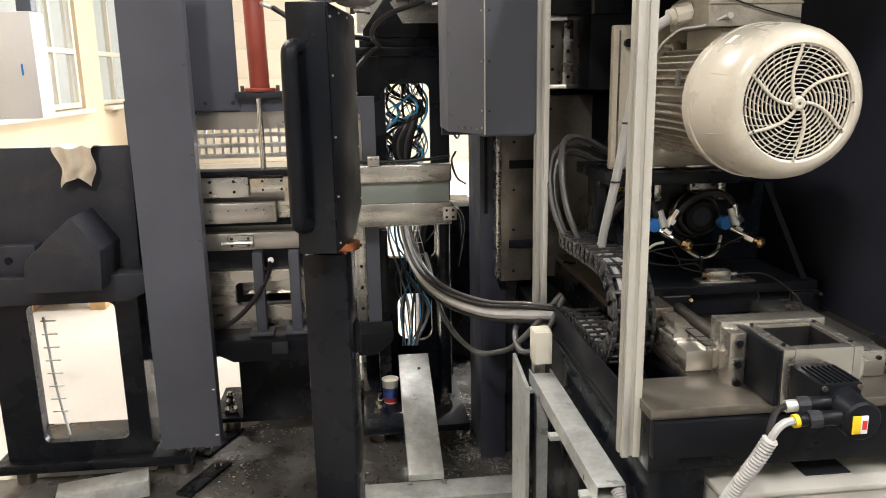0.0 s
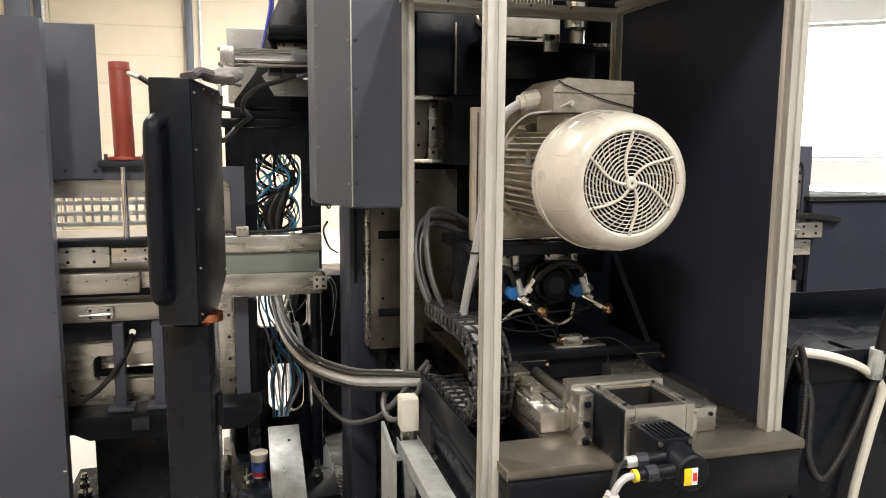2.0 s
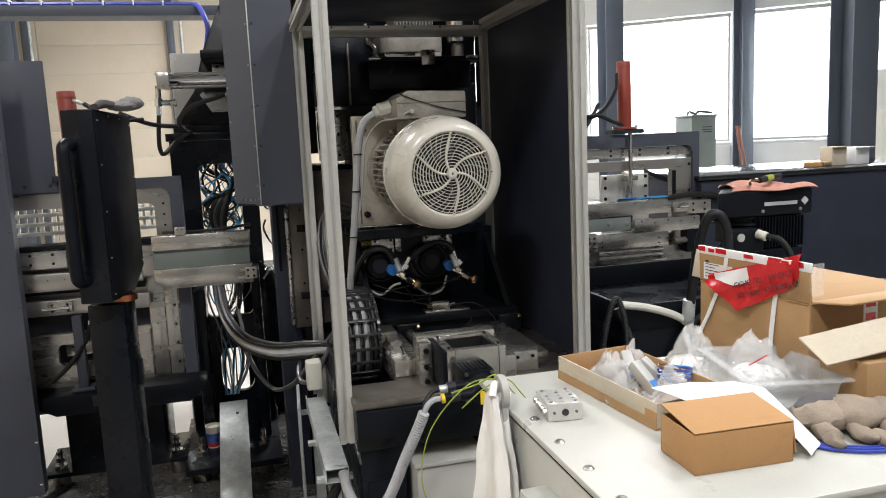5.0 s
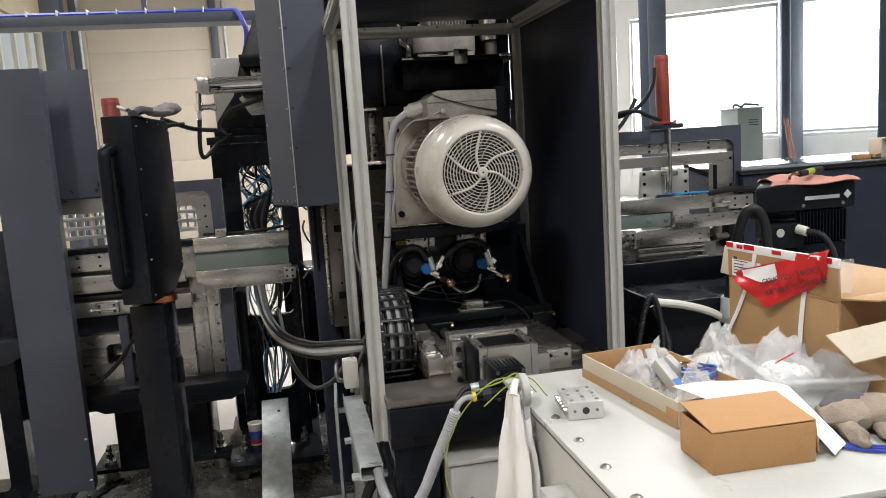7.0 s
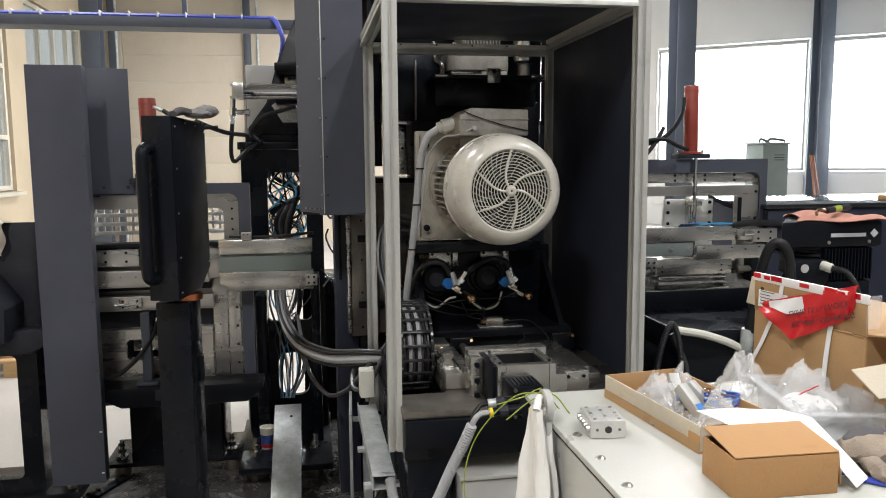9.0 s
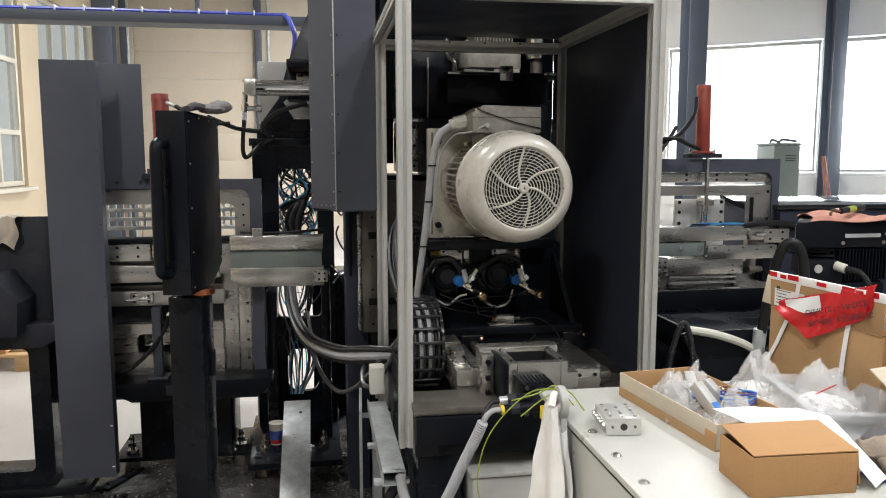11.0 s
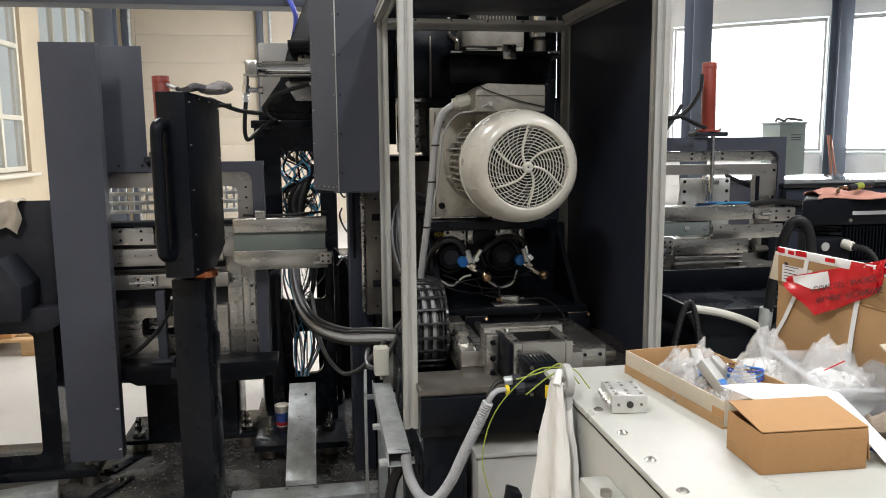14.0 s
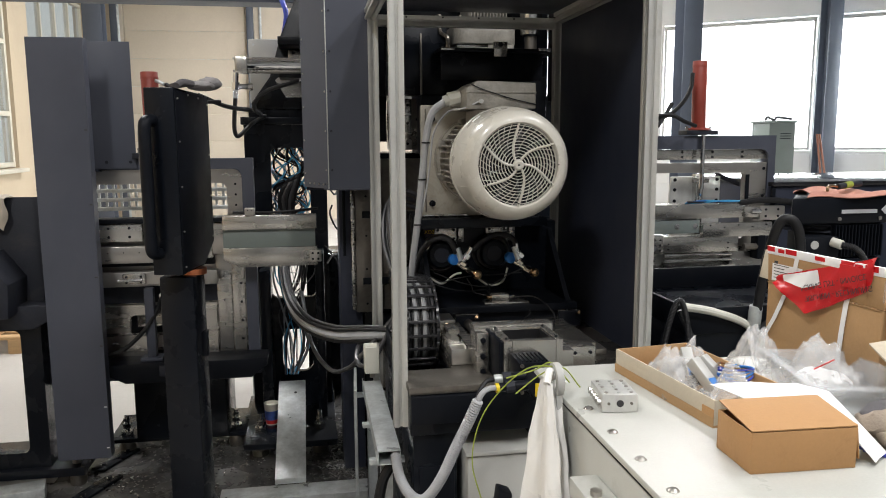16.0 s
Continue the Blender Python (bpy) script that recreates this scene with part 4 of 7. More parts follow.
for y in (1.72, 2.05, 2.4):
    part("bracket", bx(0.52, 0.64, y, y + 0.03, 0.675, 0.689), GALV, k_)
for y in (1.74, 2.4):
    part("leg", bx(0.56, 0.60, y, y + 0.04, 0.006, 0.675), GALV, k_)
solo("trunking_lid", prism([(0.50, 2.3), (0.512, 2.3), (0.53, 2.62), (0.518, 2.62)], "z", 0.006, 0.74), GALV, "upright galvanised strip leaning beside the channel", "metal strip")
solo("floor_hose", tube([(0.60, 1.72, 0.68), (0.56, 1.72, 0.6), (0.54, 1.75, 0.4), (0.55, 1.8, 0.2), (0.6, 1.85, 0.03)], 0.018, 10), RUBBER, "black hose running down to the floor", "hose")
j = thing("junction_box", "small cream plastic junction box with a gland", "junction box", (0.59, 2.46, 0.74))
part("body", bx(0.555, 0.62, 2.44, 2.50, 0.765, 0.885, 0.006), CREAMP, j)
part("lid", bx(0.557, 0.618, 2.425, 2.4395, 0.767, 0.883, 0.004), CREAMP, j)
part("gland", cy((0.59, 2.47, 0.765), (0.59, 2.47, 0.739), 0.011, 12), LGREY, j)
# hose bundle from the column to the chain
for dx, dz, r, mt, lb in ((0, 0, 0.021, LCABLE, "thick pale grey conduit sagging to the chain"), (0.02, 0.028, 0.008, GCABLE, "grey cable of the sagging bundle"), (-0.015, 0.03, 0.008, RUBBER, "black cable of the sagging bundle"), (0.03, 0.012, 0.0075, RUBBER, "black cable of the sagging bundle"), (0.01, 0.042, 0.007, GCABLE, "grey cable of the sagging bundle"), (-0.005, -0.026, 0.01, RUBBER, "black cable under the pale conduit")):
    solo("sagging_cable", tube([(0.18 + dx, 3.78, 1.13 + dz), (0.185 + dx, 3.6, 0.99 + dz), (0.225 + dx, 3.4, 0.875 + dz), (0.31 + dx, 3.15, 0.82 + dz), (0.44 + dx, 2.85, 0.835 + dz), (0.57 + dx, 2.66, 0.875 + dz), (0.69 + dx, 2.58, 0.892 + dz * 0.6), (0.738 + dx * 0.8, 2.48, 0.888 + dz * 0.3), (0.745 + dx * 0.8, 2.3, 0.884 + dz * 0.2)], r, 10), mt, lb, "cable", group="sagging bundle")
for p in ([(0.70, 2.62, 0.96), (0.56, 2.62, 0.80), (0.50, 2.75, 0.70), (0.42, 3.0, 0.62), (0.33, 3.3, 0.68), (0.28, 3.6, 0.9)], [(0.70, 2.6, 0.95), (0.60, 2.55, 0.79), (0.54, 2.6, 0.76), (0.55, 2.7, 0.82), (0.66, 2.7, 0.9)], [(0.72, 2.5, 1.19), (0.69, 2.55, 1.3), (0.685, 2.6, 1.43), (0.71, 2.66, 1.51), (0.78, 2.7, 1.52), (0.9, 2.75, 1.46)], [(0.70, 2.56, 1.15), (0.665, 2.65, 1.3), (0.68, 2.72, 1.44), (0.75, 2.75, 1.49), (0.9, 2.78, 1.44)], [(0.71, 2.58, 1.15), (0.68, 2.67, 1.3), (0.70, 2.73, 1.42), (0.76, 2.74, 1.46), (0.9, 2.77, 1.41)]):
    solo("loose_hose", tube(p, 0.011, 8), GCABLE, "dark grey hose looping behind the guard frame", "hose", group="loose hoses")

# ---- grey guard box and column behind it ----
gd = thing("sheet_guard", "graphite grey riveted sheet metal guard box hung on the machine", "machine guard", (0.5, 2.9, 1.5))
part("front_sheet", bx(0.432, 0.614, 2.70, 2.703, 1.537, 2.95, 0.0), GRAPH2, gd)
part("slanted_sheet", prism([(0.43, 2.701), (0.432, 2.704), (0.325, 2.9), (0.322, 2.897)], "z", 1.537, 2.95), GRAPH2, gd)
part("rear_sheet", bx(0.322, 0.325, 2.9, 3.2, 1.537, 2.95), GRAPH2, gd)
part("right_sheet", bx(0.6125, 0.6155, 2.7035, 3.2, 1.537, 2.95), GRAPH2, gd)
part("bottom_flange", prism([(0.432, 2.705), (0.612, 2.705), (0.612, 2.75), (0.41, 2.75)], "z", 1.53, 1.536), GRAPH2, gd)
part("edge_strip", bx(0.4285, 0.4335, 2.696, 2.6995, 1.537, 2.95, 0.001), ALU, gd)
part("backbone", bx(0.33, 0.61, 3.2, 3.24, 1.5, 2.95), GRAPH, gd)
bolts(gd, [(0.447, 2.70, z) for z in (1.62, 1.79, 1.96, 2.13, 2.3)], (0, -1, 0), 0.005, CAST)
bolts(gd, [(0.424 - 0.0005, 2.7085, z) for z in (1.56, 1.62, 1.79, 1.96, 2.13, 2.3)], (-0.88, -0.48, 0), 0.004, STEEL)
bolts(gd, [(0.41 - 0.02 * i, 2.733 + 0.0366 * i, 1.556) for i in range(4)], (-0.88, -0.48, 0), 0.004, STEEL)
bolts(gd, [(0.33, 2.882, z) for z in (1.6, 1.75, 1.9, 2.05, 2.2)], (-0.88, -0.48, 0), 0.004, STEEL)
mc = thing("guide_column", "graphite painted machine column with bright guide plates", "machine column", (0.6, 3.3, 0.0))
part("column", bx(0.488, 0.60, 3.2, 3.55, 0.006, 1.53, 0.004), GRAPH, mc)
part("inspection_slot", bx(0.505, 0.52, 3.195, 3.1995, 1.16, 1.5, 0.001), BLACKM, mc)
part("rear_body", bx(0.605, 1.72, 3.25, 3.9, 0.006, 1.68, 0.006), BLACK, mc)
part("guide_plate", bx(0.565, 0.70, 3.13, 3.18, 0.875, 1.51, 0.003), STEELD, mc, "tall brownish steel guide plate")
part("guide_edge", bx(0.545, 0.5645, 3.12, 3.19, 0.89, 1.53, 0.002), STEELX, mc)
part("guide_plate", bx(0.703, 0.96, 3.16, 3.2, 0.88, 1.655, 0.003), STEELD, mc)
for z in (1.36, 1.02):
    part("slot", bx(0.60, 0.73, 3.124, 3.1295, z, z + 0.035, 0.001), BLACKM, mc)
bolts(mc, [(x, y, z) for x, y, z in ((0.62, 3.13, 1.47), (0.62, 3.13, 1.27), (0.62, 3.13, 1.1), (0.62, 3.13, 0.92), (0.78, 3.16, 1.6))], (0, -1, 0), 0.006)
bolts(mc, [(0.555, 3.12, z) for z in (0.93, 1.03, 1.13, 1.23, 1.33, 1.43)], (0, -1, 0), 0.004)
part("head_panel", bx(0.66, 1.62, 3.32, 3.9, 1.98, 2.75, 0.006), BLACKM, mc)
part("side_web", bx(1.16, 1.70, 3.3, 3.9, 1.681, 1.979), BLACKM, mc)
part("side_web", bx(0.62, 0.66, 3.4, 3.9, 1.681, 2.7), BLACKM, mc)
# unseen cover and sides, added to keep lamp light off the upper drive
part("shade_canopy", bx(0.66, 1.70, 2.73, 3.9, 2.752, 2.77), BLACKM, mc)
part("shade_side", bx(1.62, 1.64, 2.75, 3.319, 1.95, 2.75), BLACKM, mc)
part("shade_side", bx(0.64, 0.66, 2.75, 3.319, 2.3, 2.75), BLACKM, mc)
part("filler", bx(0.661, 0.76, 3.42, 3.9, 1.74, 1.979), BLACKM, mc)
part("saddle", bx(0.88, 1.5, 2.95, 3.3, 1.68, 2.05, 0.006), BLACKM, mc)
part("top_shelf", bx(0.94, 1.5, 2.78, 3.31, 2.145, 2.163, 0.003), BLACKM, mc)
for x0, x1, z0 in ((0.949, 1.012, 2.151), (1.023, 1.165, 2.166), (1.405, 1.462, 2.152)):
    part("shelf_edge", bx(x0, x1, 2.768, 2.7795, z0, z0 + 0.013, 0.001), SHINE, mc, "bright machined edge strip")
part("shelf_lug", bx(1.189, 1.252, 2.752, 2.7795, 2.122, 2.19, 0.004), STEELX, mc)
bolts(mc, [(1.22, 2.752, 2.177)], (0, -1, 0), 0.011)
part("shelf_web", bx(0.955, 1.44, 2.82, 2.84, 2.02, 2.144, 0.004), BLACK, mc)
part("slide_block", bx(0.75, 0.90, 3.1, 3.3, 1.70, 1.95, 0.004), STEELD, mc)
for y in (2.9, 3.1):
    part("rib", bx(0.872, 0.88, y, y + 0.02, 1.96, 2.24, 0.002), STEELD, mc)
part("slide_strip", bx(0.81, 0.85, 3.08, 3.099, 1.70, 1.95, 0.003), STEELX, mc)
bolts(mc, [(0.83, 3.08, z) for z in (1.73, 1.83, 1.92)] + [(0.77, 3.1, 1.76), (0.88, 3.1, 1.76), (0.77, 3.1, 1.85), (0.88, 3.1, 1.85)], (0, -1, 0), 0.007)
part("black_cover", bx(0.72, 1.0, 2.92, 3.07, 1.96, 2.3, 0.004), BLACK, mc)
um = thing("upper_drive", "grey cast drive motor with chrome cap above the shelf", "motor", (1.2, 3.0, 2.163))
part("housing", prism(rrect(1.04, 1.345, 2.92, 3.2, 0.06, 6), "z", 2.2, 2.29, 0.004), MOTORD, um)
part("foot", bx(1.06, 1.33, 2.93, 3.18, 2.1635, 2.2, 0.004), MOTORD, um)
part("stator", bx(1.11, 1.30, 2.95, 3.16, 2.29, 2.6, 0.01), MOTORD, um)
for k in range(12):
    part("fin", bx(1.118 + 0.0155 * k, 1.122 + 0.0155 * k, 2.925, 2.95, 2.295, 2.58), MOTORD, um)
part("stud", cy((1.07, 2.94, 2.29), (1.07, 2.94, 2.33), 0.012, 8), STEELX, um)
part("can", lathe([(0.0, 0.0), (0.04, 0.0), (0.05, 0.01), (0.055, 0.05), (0.055, 0.3), (0.0, 0.3)], (1.425, 2.98, 2.24), "z", 24), SHINE, um, "chrome cap")
part("can_neck", cy((1.425, 2.98, 2.1635), (1.425, 2.98, 2.24), 0.03, 16), STEELD, um)
part("elbow", tube([(1.0, 2.9, 2.1635), (1.0, 2.9, 2.22), (0.97, 2.92, 2.25), (0.97, 2.95, 2.33)], 0.012, 8), STEELD, um)

# ---- cabled column with welded windows ----
cc = thing("welded_column", "black welded box column with openings full of cables", "machine column", (0.22, 4.0, 0.0))
part("front_plate", holed((-0.03, 0.444, 0.12, 1.84), [(0.118, 0.345, 1.24, 1.705, 0.035), (0.15, 0.335, 0.33, 0.60, 0.06), (0.10, 0.36, 0.80, 1.13, 0.03)], "y", 3.95, 3.99), BLACK, cc)
part("side_plate", bx(-0.03, 0.0, 3.991, 4.4, 0.12, 1.84), BLACK, cc)
part("side_plate", bx(0.405, 0.435, 3.991, 4.4, 0.12, 1.84), BLACK, cc)
part("front_post", bx(0.04, 0.10, 3.70, 3.949, 0.12, 1.0, 0.004), BLACK, cc)
part("front_post", bx(0.36, 0.41, 3.70, 3.949, 0.12, 1.1, 0.004), BLACK, cc)
part("cap_plate", bx(-0.045, 0.455, 3.93, 4.42, 1.841, 1.885, 0.003), BLACK, cc)
part("neck", bx(0.0, 0.46, 3.97, 4.4, 1.886, 1.93, 0.003), BLACK, cc)
part("gusset", prism([(0.02, 1.931), (0.02, 1.97), (0.13, 2.12), (0.2, 2.36), (0.34, 2.68), (0.46, 2.68), (0.46, 1.931)], "y", 3.98, 4.05, 0.004), BLACK, cc)
part("wear_plate", prism([(0.16, 2.10), (0.22, 2.0), (0.46, 2.0), (0.46, 2.12), (0.2, 2.13)], "y", 3.965, 3.979), STEELX, cc)
for z in (2.10, 2.28):
    part("slide_bar", bx(0.19, 0.50, 3.75, 3.979, z, z + 0.045, 0.004), BLACKM, cc)
part("slide_face", bx(0.24, 0.46, 3.955, 3.979, 2.20, 2.27, 0.002), STEELX, cc)
bolts(cc, [(x, 3.955, 2.255) for x in (0.27, 0.33, 0.39, 0.45)], (0, -1, 0), 0.009)
part("rear_pedestal", bx(0.30, 0.66, 4.45, 4.9, 0.006, 0.98, 0.006), BLACK, cc)
part("foot_plate", bx(-0.05, 0.455, 3.34, 4.45, 0.085, 0.12, 0.003), BLACK, cc)
for x, y in ((0.03, 3.53), (0.36, 3.53), (-0.01, 4.38), (0.42, 4.38)):
    part("levelling_pad", cy((x, y - 0.06, 0.006), (x, y - 0.06, 0.084), 0.045, 20, bevel=0.008), STEELD, cc)
    st = part("stud", cy((x, y, 0.12), (x, y, 0.225), 0.013, 12), SHINE, cc)
    part("nut", cy((x, y, 0.121), (x, y, 0.15), 0.033, 6), SHINE, st)
    part("nut", cy((x, y, 0.165), (x, y, 0.185), 0.022, 6), SHINE, st)
random.seed(4)
CAB = [RUBBER, CYAN, GCABLE, RUBBER, LCABLE, CYAN, RUBBER, CYAN, GCABLE]
for i in range(34):
    x0, x1 = random.uniform(0.1, 0.33), random.uniform(0.1, 0.33)
    pts = [(x0, random.uniform(4.05, 4.3), 1.78)] + [(random.uniform(0.09, 0.34), random.uniform(4.0, 4.3), 1.78 - 0.11 * q) for q in range(1, 6)] + [(x1, 4.1, 1.15)]
    solo("column_cable", tube(pts, random.choice((0.002, 0.003, 0.004, 0.007)), 6, 5), CAB[i % 9], "loose cable inside the welded column", "cable", group="column cables")
for i in range(5):
    solo("column_hose", tube([(0.31 - 0.01 * i, 4.05 + 0.02 * i, 1.62 - 0.03 * i), (0.27 - 0.014 * i, 4.02, 1.5), (0.24 - 0.02 * i, 4.02, 1.38), (0.22, 4.04, 1.2), (0.2, 3.9, 1.05)], 0.014, 8), (RUBBER, GCABLE)[i % 2], "dark hose bending down inside the welded column", "hose", group="column hoses")
for i in range(14):
    x0 = random.uniform(0.12, 0.33)
    pts = [(x0, random.uniform(3.8, 4.2), 1.14), (x0 + random.uniform(-0.05, 0.05), 3.9, 0.95), (random.uniform(0.14, 0.3), 3.88, 0.75), (random.uniform(0.16, 0.32), 3.86, 0.55), (random.uniform(0.15, 0.25), 3.8, 0.36)]
    solo("riser_cable", tube(pts, random.choice((0.004, 0.006, 0.009)), 6, 5), CAB[i % 9], "cable rising from the floor duct", "cable", group="riser cables")
for q in ([(0.47, 3.9, 1.36), (0.46, 4.0, 1.3), (0.5, 4.1, 1.2), (0.56, 4.2, 1.15)], [(0.42, 3.9, 1.12), (0.47, 3.95, 1.05), (0.5, 4.0, 0.98), (0.52, 4.1, 0.8)], [(0.43, 3.85, 1.02), (0.48, 3.92, 1.06), (0.52, 4.0, 0.95), (0.5, 4.1, 0.7)], [(0.44, 3.9, 1.5), (0.49, 4.0, 1.42), (0.53, 4.1, 1.46), (0.6, 4.2, 1.4)]):
    solo("slit_cable", tube(q, 0.006, 6), RUBBER, "black cable crossing between the two columns", "cable", group="slit cables")
bk = thing("wire_tray", "zinc wire cable tray hanging inside the column", "cable tray", (0.22, 3.7, 0.9))
for i in range(5):
    part("wire", tube([(0.14 + 0.02 * i, 3.68, 1.14), (0.17 + 0.022 * i, 3.66, 0.98), (0.19 + 0.024 * i, 3.62, 0.86)], 0.0025, 5, 3), GALV, bk)
for i in range(5):
    z = 1.12 - 0.06 * i
    part("wire", cy((0.14 + 0.012 * i, 3.675, z), (0.235 + 0.013 * i, 3.675, z), 0.0025, 6), GALV, bk)

hc = thing("hydraulic_cylinder", "chrome tie-rod hydraulic cylinder lying on the machine head", "hydraulic cylinder", (0.2, 3.7, 2.1))
part("barrel", cy((0.03, 3.66, 2.155), (0.44, 3.66, 2.155), 0.036, 28), CHROME, hc)
part("head_block", bx(-0.035, 0.03, 3.615, 3.705, 2.11, 2.2, 0.004), STEELX, hc)
part("end_block", bx(0.40, 0.46, 3.615, 3.705, 2.11, 2.2, 0.004), STEELX, hc)
for dy, dz in ((-0.034, 0.034), (-0.034, -0.034), (0.034, 0.034), (0.034, -0.034)):
    part("tie_rod", cy((-0.045, 3.66 + dy, 2.155 + dz), (0.46, 3.66 + dy, 2.155 + dz), 0.006, 8), STEEL, hc)
part("riser", cy((-0.031, 3.625, 2.112), (-0.034, 3.622, 2.055), 0.015, 12), CHROME, hc)
part("tee", cy((-0.034, 3.622, 2.062), (-0.036, 3.62, 2.02), 0.021, 8), CHROME, hc)
part("branch", cy((-0.034, 3.62, 2.04), (0.05, 3.62, 2.038), 0.014, 12), CHROME, hc)
part("cap", cy((0.03, 3.62, 2.038), (0.055, 3.62, 2.038), 0.02, 6), STEELX, hc)
part("union", cy((-0.036, 3.62, 2.02), (-0.038, 3.62, 1.975), 0.014, 6), CHROME, hc)
part("outlet", cy((0.395, 3.62, 2.079), (0.305, 3.62, 2.073), 0.013, 12), CHROME, hc)
part("outlet_nut", cy((0.36, 3.62, 2.077), (0.335, 3.62, 2.075), 0.019, 6), CHROME, hc)
part("outlet_elbow", cy((0.395, 3.62, 2.079), (0.395, 3.62, 2.12), 0.014, 12), CHROME, hc)
part("carrier", bx(0.25, 0.50, 3.66, 3.98, 2.09, 2.112), BLACKM, hc)
for p in ([(-0.038, 3.62, 1.98), (-0.048, 3.62, 1.88), (-0.05, 3.63, 1.80), (-0.03, 3.65, 1.775), (0.04, 3.7, 1.845), (0.1, 3.9, 1.89)], [(0.31, 3.62, 2.074), (0.25, 3.615, 2.055), (0.14, 3.61, 2.02), (0.075, 3.615, 1.97), (0.06, 3.64, 1.92), (0.09, 3.75, 1.89)], [(-0.2, 3.4, 1.98), (-0.08, 3.55, 1.93), (0.02, 3.75, 1.92), (0.08, 3.96, 1.92)]):
    solo("pressure_hose", tube(p, 0.012, 8), RUBBER, "black pressure hose on the machine head", "hose", group="head hoses")
gb = thing("terminal_cabinet", "pale grey wall cabinet beside the column", "electrical box", (0.15, 4.5, 1.9))
part("box", bx(-0.01, 0.34, 4.3, 4.5, 1.98, 2.375, 0.008), LGREY, gb)
part("bracket", bx(0.1, 0.2, 4.33, 4.42, 1.885, 1.979), LGREY, gb)
bolts(gb, [(0.02, 4.3, 2.34), (0.02, 4.3, 2.01)], (0, -1, 0), 0.008, GALV)

LIFT = 0.07
ct = thing("overhead_cable_tray", "dark steel cable tray carrying blue and grey cables", "cable tray", (-1.8, 4.45, 2.56))
part("rail", bx(-3.99, 0.30, 4.38, 4.40, 2.54 + LIFT, 2.60 + LIFT, 0.002), STEELB, ct)
part("rail", bx(-3.99, 0.30, 4.56, 4.58, 2.54 + LIFT, 2.60 + LIFT, 0.002), STEELB, ct)
part("web", bx(-3.99, 0.30, 4.401, 4.559, 2.54 + LIFT, 2.546 + LIFT), STEELB, ct)
part("post", bx(0.30, 0.36, 4.40, 4.56, 1.9, 2.6 + LIFT, 0.003), STEELB, ct)
for k in range(3):
    part("hanger", bx(-3.2 + 1.4 * k, -3.17 + 1.4 * k, 4.47, 4.49, 2.547 + LIFT, 6.4), STEELB, ct)
for k, (mt, r) in enumerate(((BCABLE, 0.016), (LCABLE, 0.012), (LCABLE, 0.014), (GCABLE, 0.012), (BCABLE, 0.012))):
    end = [(0.17, 4.38, 2.67), (0.215, 4.27, 2.58), (0.228, 4.25, 2.497), (0.2, 4.25, 2.35), (0.172, 4.26, 2.2), (0.17, 4.28, 2.1)] if k == 0 else [(0.30, 4.42 + 0.02 * k, 2.6), (0.40, 4.4, 2.52), (0.46, 4.35, 2.4), (0.48, 4.3, 2.2)]
    solo("tray_cable", tube([(-3.98, 4.425 + 0.028 * k, 2.612 + LIFT), (-2.0, 4.42 + 0.028 * k, 2.61 + LIFT), (-0.6, 4.425 + 0.028 * k, 2.612 + LIFT), (0.08, 4.42 + 0.028 * k, 2.61 + LIFT)] + end, r, 8), mt, "cable lying in the overhead tray", "cable", group="tray cables")
for k in range(22):
    x = -3.6 + 0.17 * k
    solo("tray_tie", bx(x, x + 0.006, 4.375, 4.56, 2.6 + LIFT, 2.634 + LIFT, 0.001), PAPER, "pale cable tie over the tray cables", "cable tie", group="tray ties")

# ---- operator panel on its post ----
op = thing("control_panel", "black control box with a grab handle on a square post", "control panel", (-0.1, 2.07, 0.0))
M = Matrix.Translation((-0.077, 1.92, 0)) @ Matrix.Rotation(radians(-11), 4, "Z")
part("box", turned(prism([(0.0, 1.305), (0.22, 1.305), (0.335, 1.375), (0.335, 1.915), (0.0, 1.925)], "x", -0.10, 0.0, 0.004), M), BLACK, op)
part("side_cover", turned(prism([(0.006, 1.312), (0.218, 1.312), (0.327, 1.38), (0.327, 1.907), (0.006, 1.917)], "x", 0.0005, 0.003, 0.001), M), BLACKM, op)
part("handle", turned(tube([(-0.075, 0.0, 1.82), (-0.08, -0.035, 1.815), (-0.082, -0.05, 1.78), (-0.082, -0.05, 1.6), (-0.082, -0.05, 1.42), (-0.08, -0.035, 1.385), (-0.075, 0.0, 1.38)], 0.02, 14, 6), M), BLACKM, op, "black plastic grab handle")
bolts(op, [tuple(M @ Vector((0.003, y, z))) for y, z in ((0.02, 1.89), (0.02, 1.75), (0.02, 1.6), (0.02, 1.45), (0.02, 1.33), (0.31, 1.88), (0.31, 1.7), (0.31, 1.55), (0.31, 1.4), (0.12, 1.905), (0.22, 1.9))], (1, 0, 0), 0.003, STEEL)
part("swivel_ring", cy((-0.06, 2.07, 1.285), (-0.06, 2.07, 1.306), 0.04, 28), COPPER, op, "copper-coloured swivel ring")
part("post", turned(bx(-0.06, 0.06, -0.06, 0.06, 0.012, 1.284, 0.006), pose(-0.105, 2.07, 0, 0, 0, -11)), BLACK, op)
part("post_clip", bx(-0.047, -0.03, 2.07, 2.11, 0.98, 1.07, 0.003), BLACKM, op)
part("foot", bx(-0.2, -0.01, 1.98, 2.16, 0.0065, 0.0115), BLACK, op)
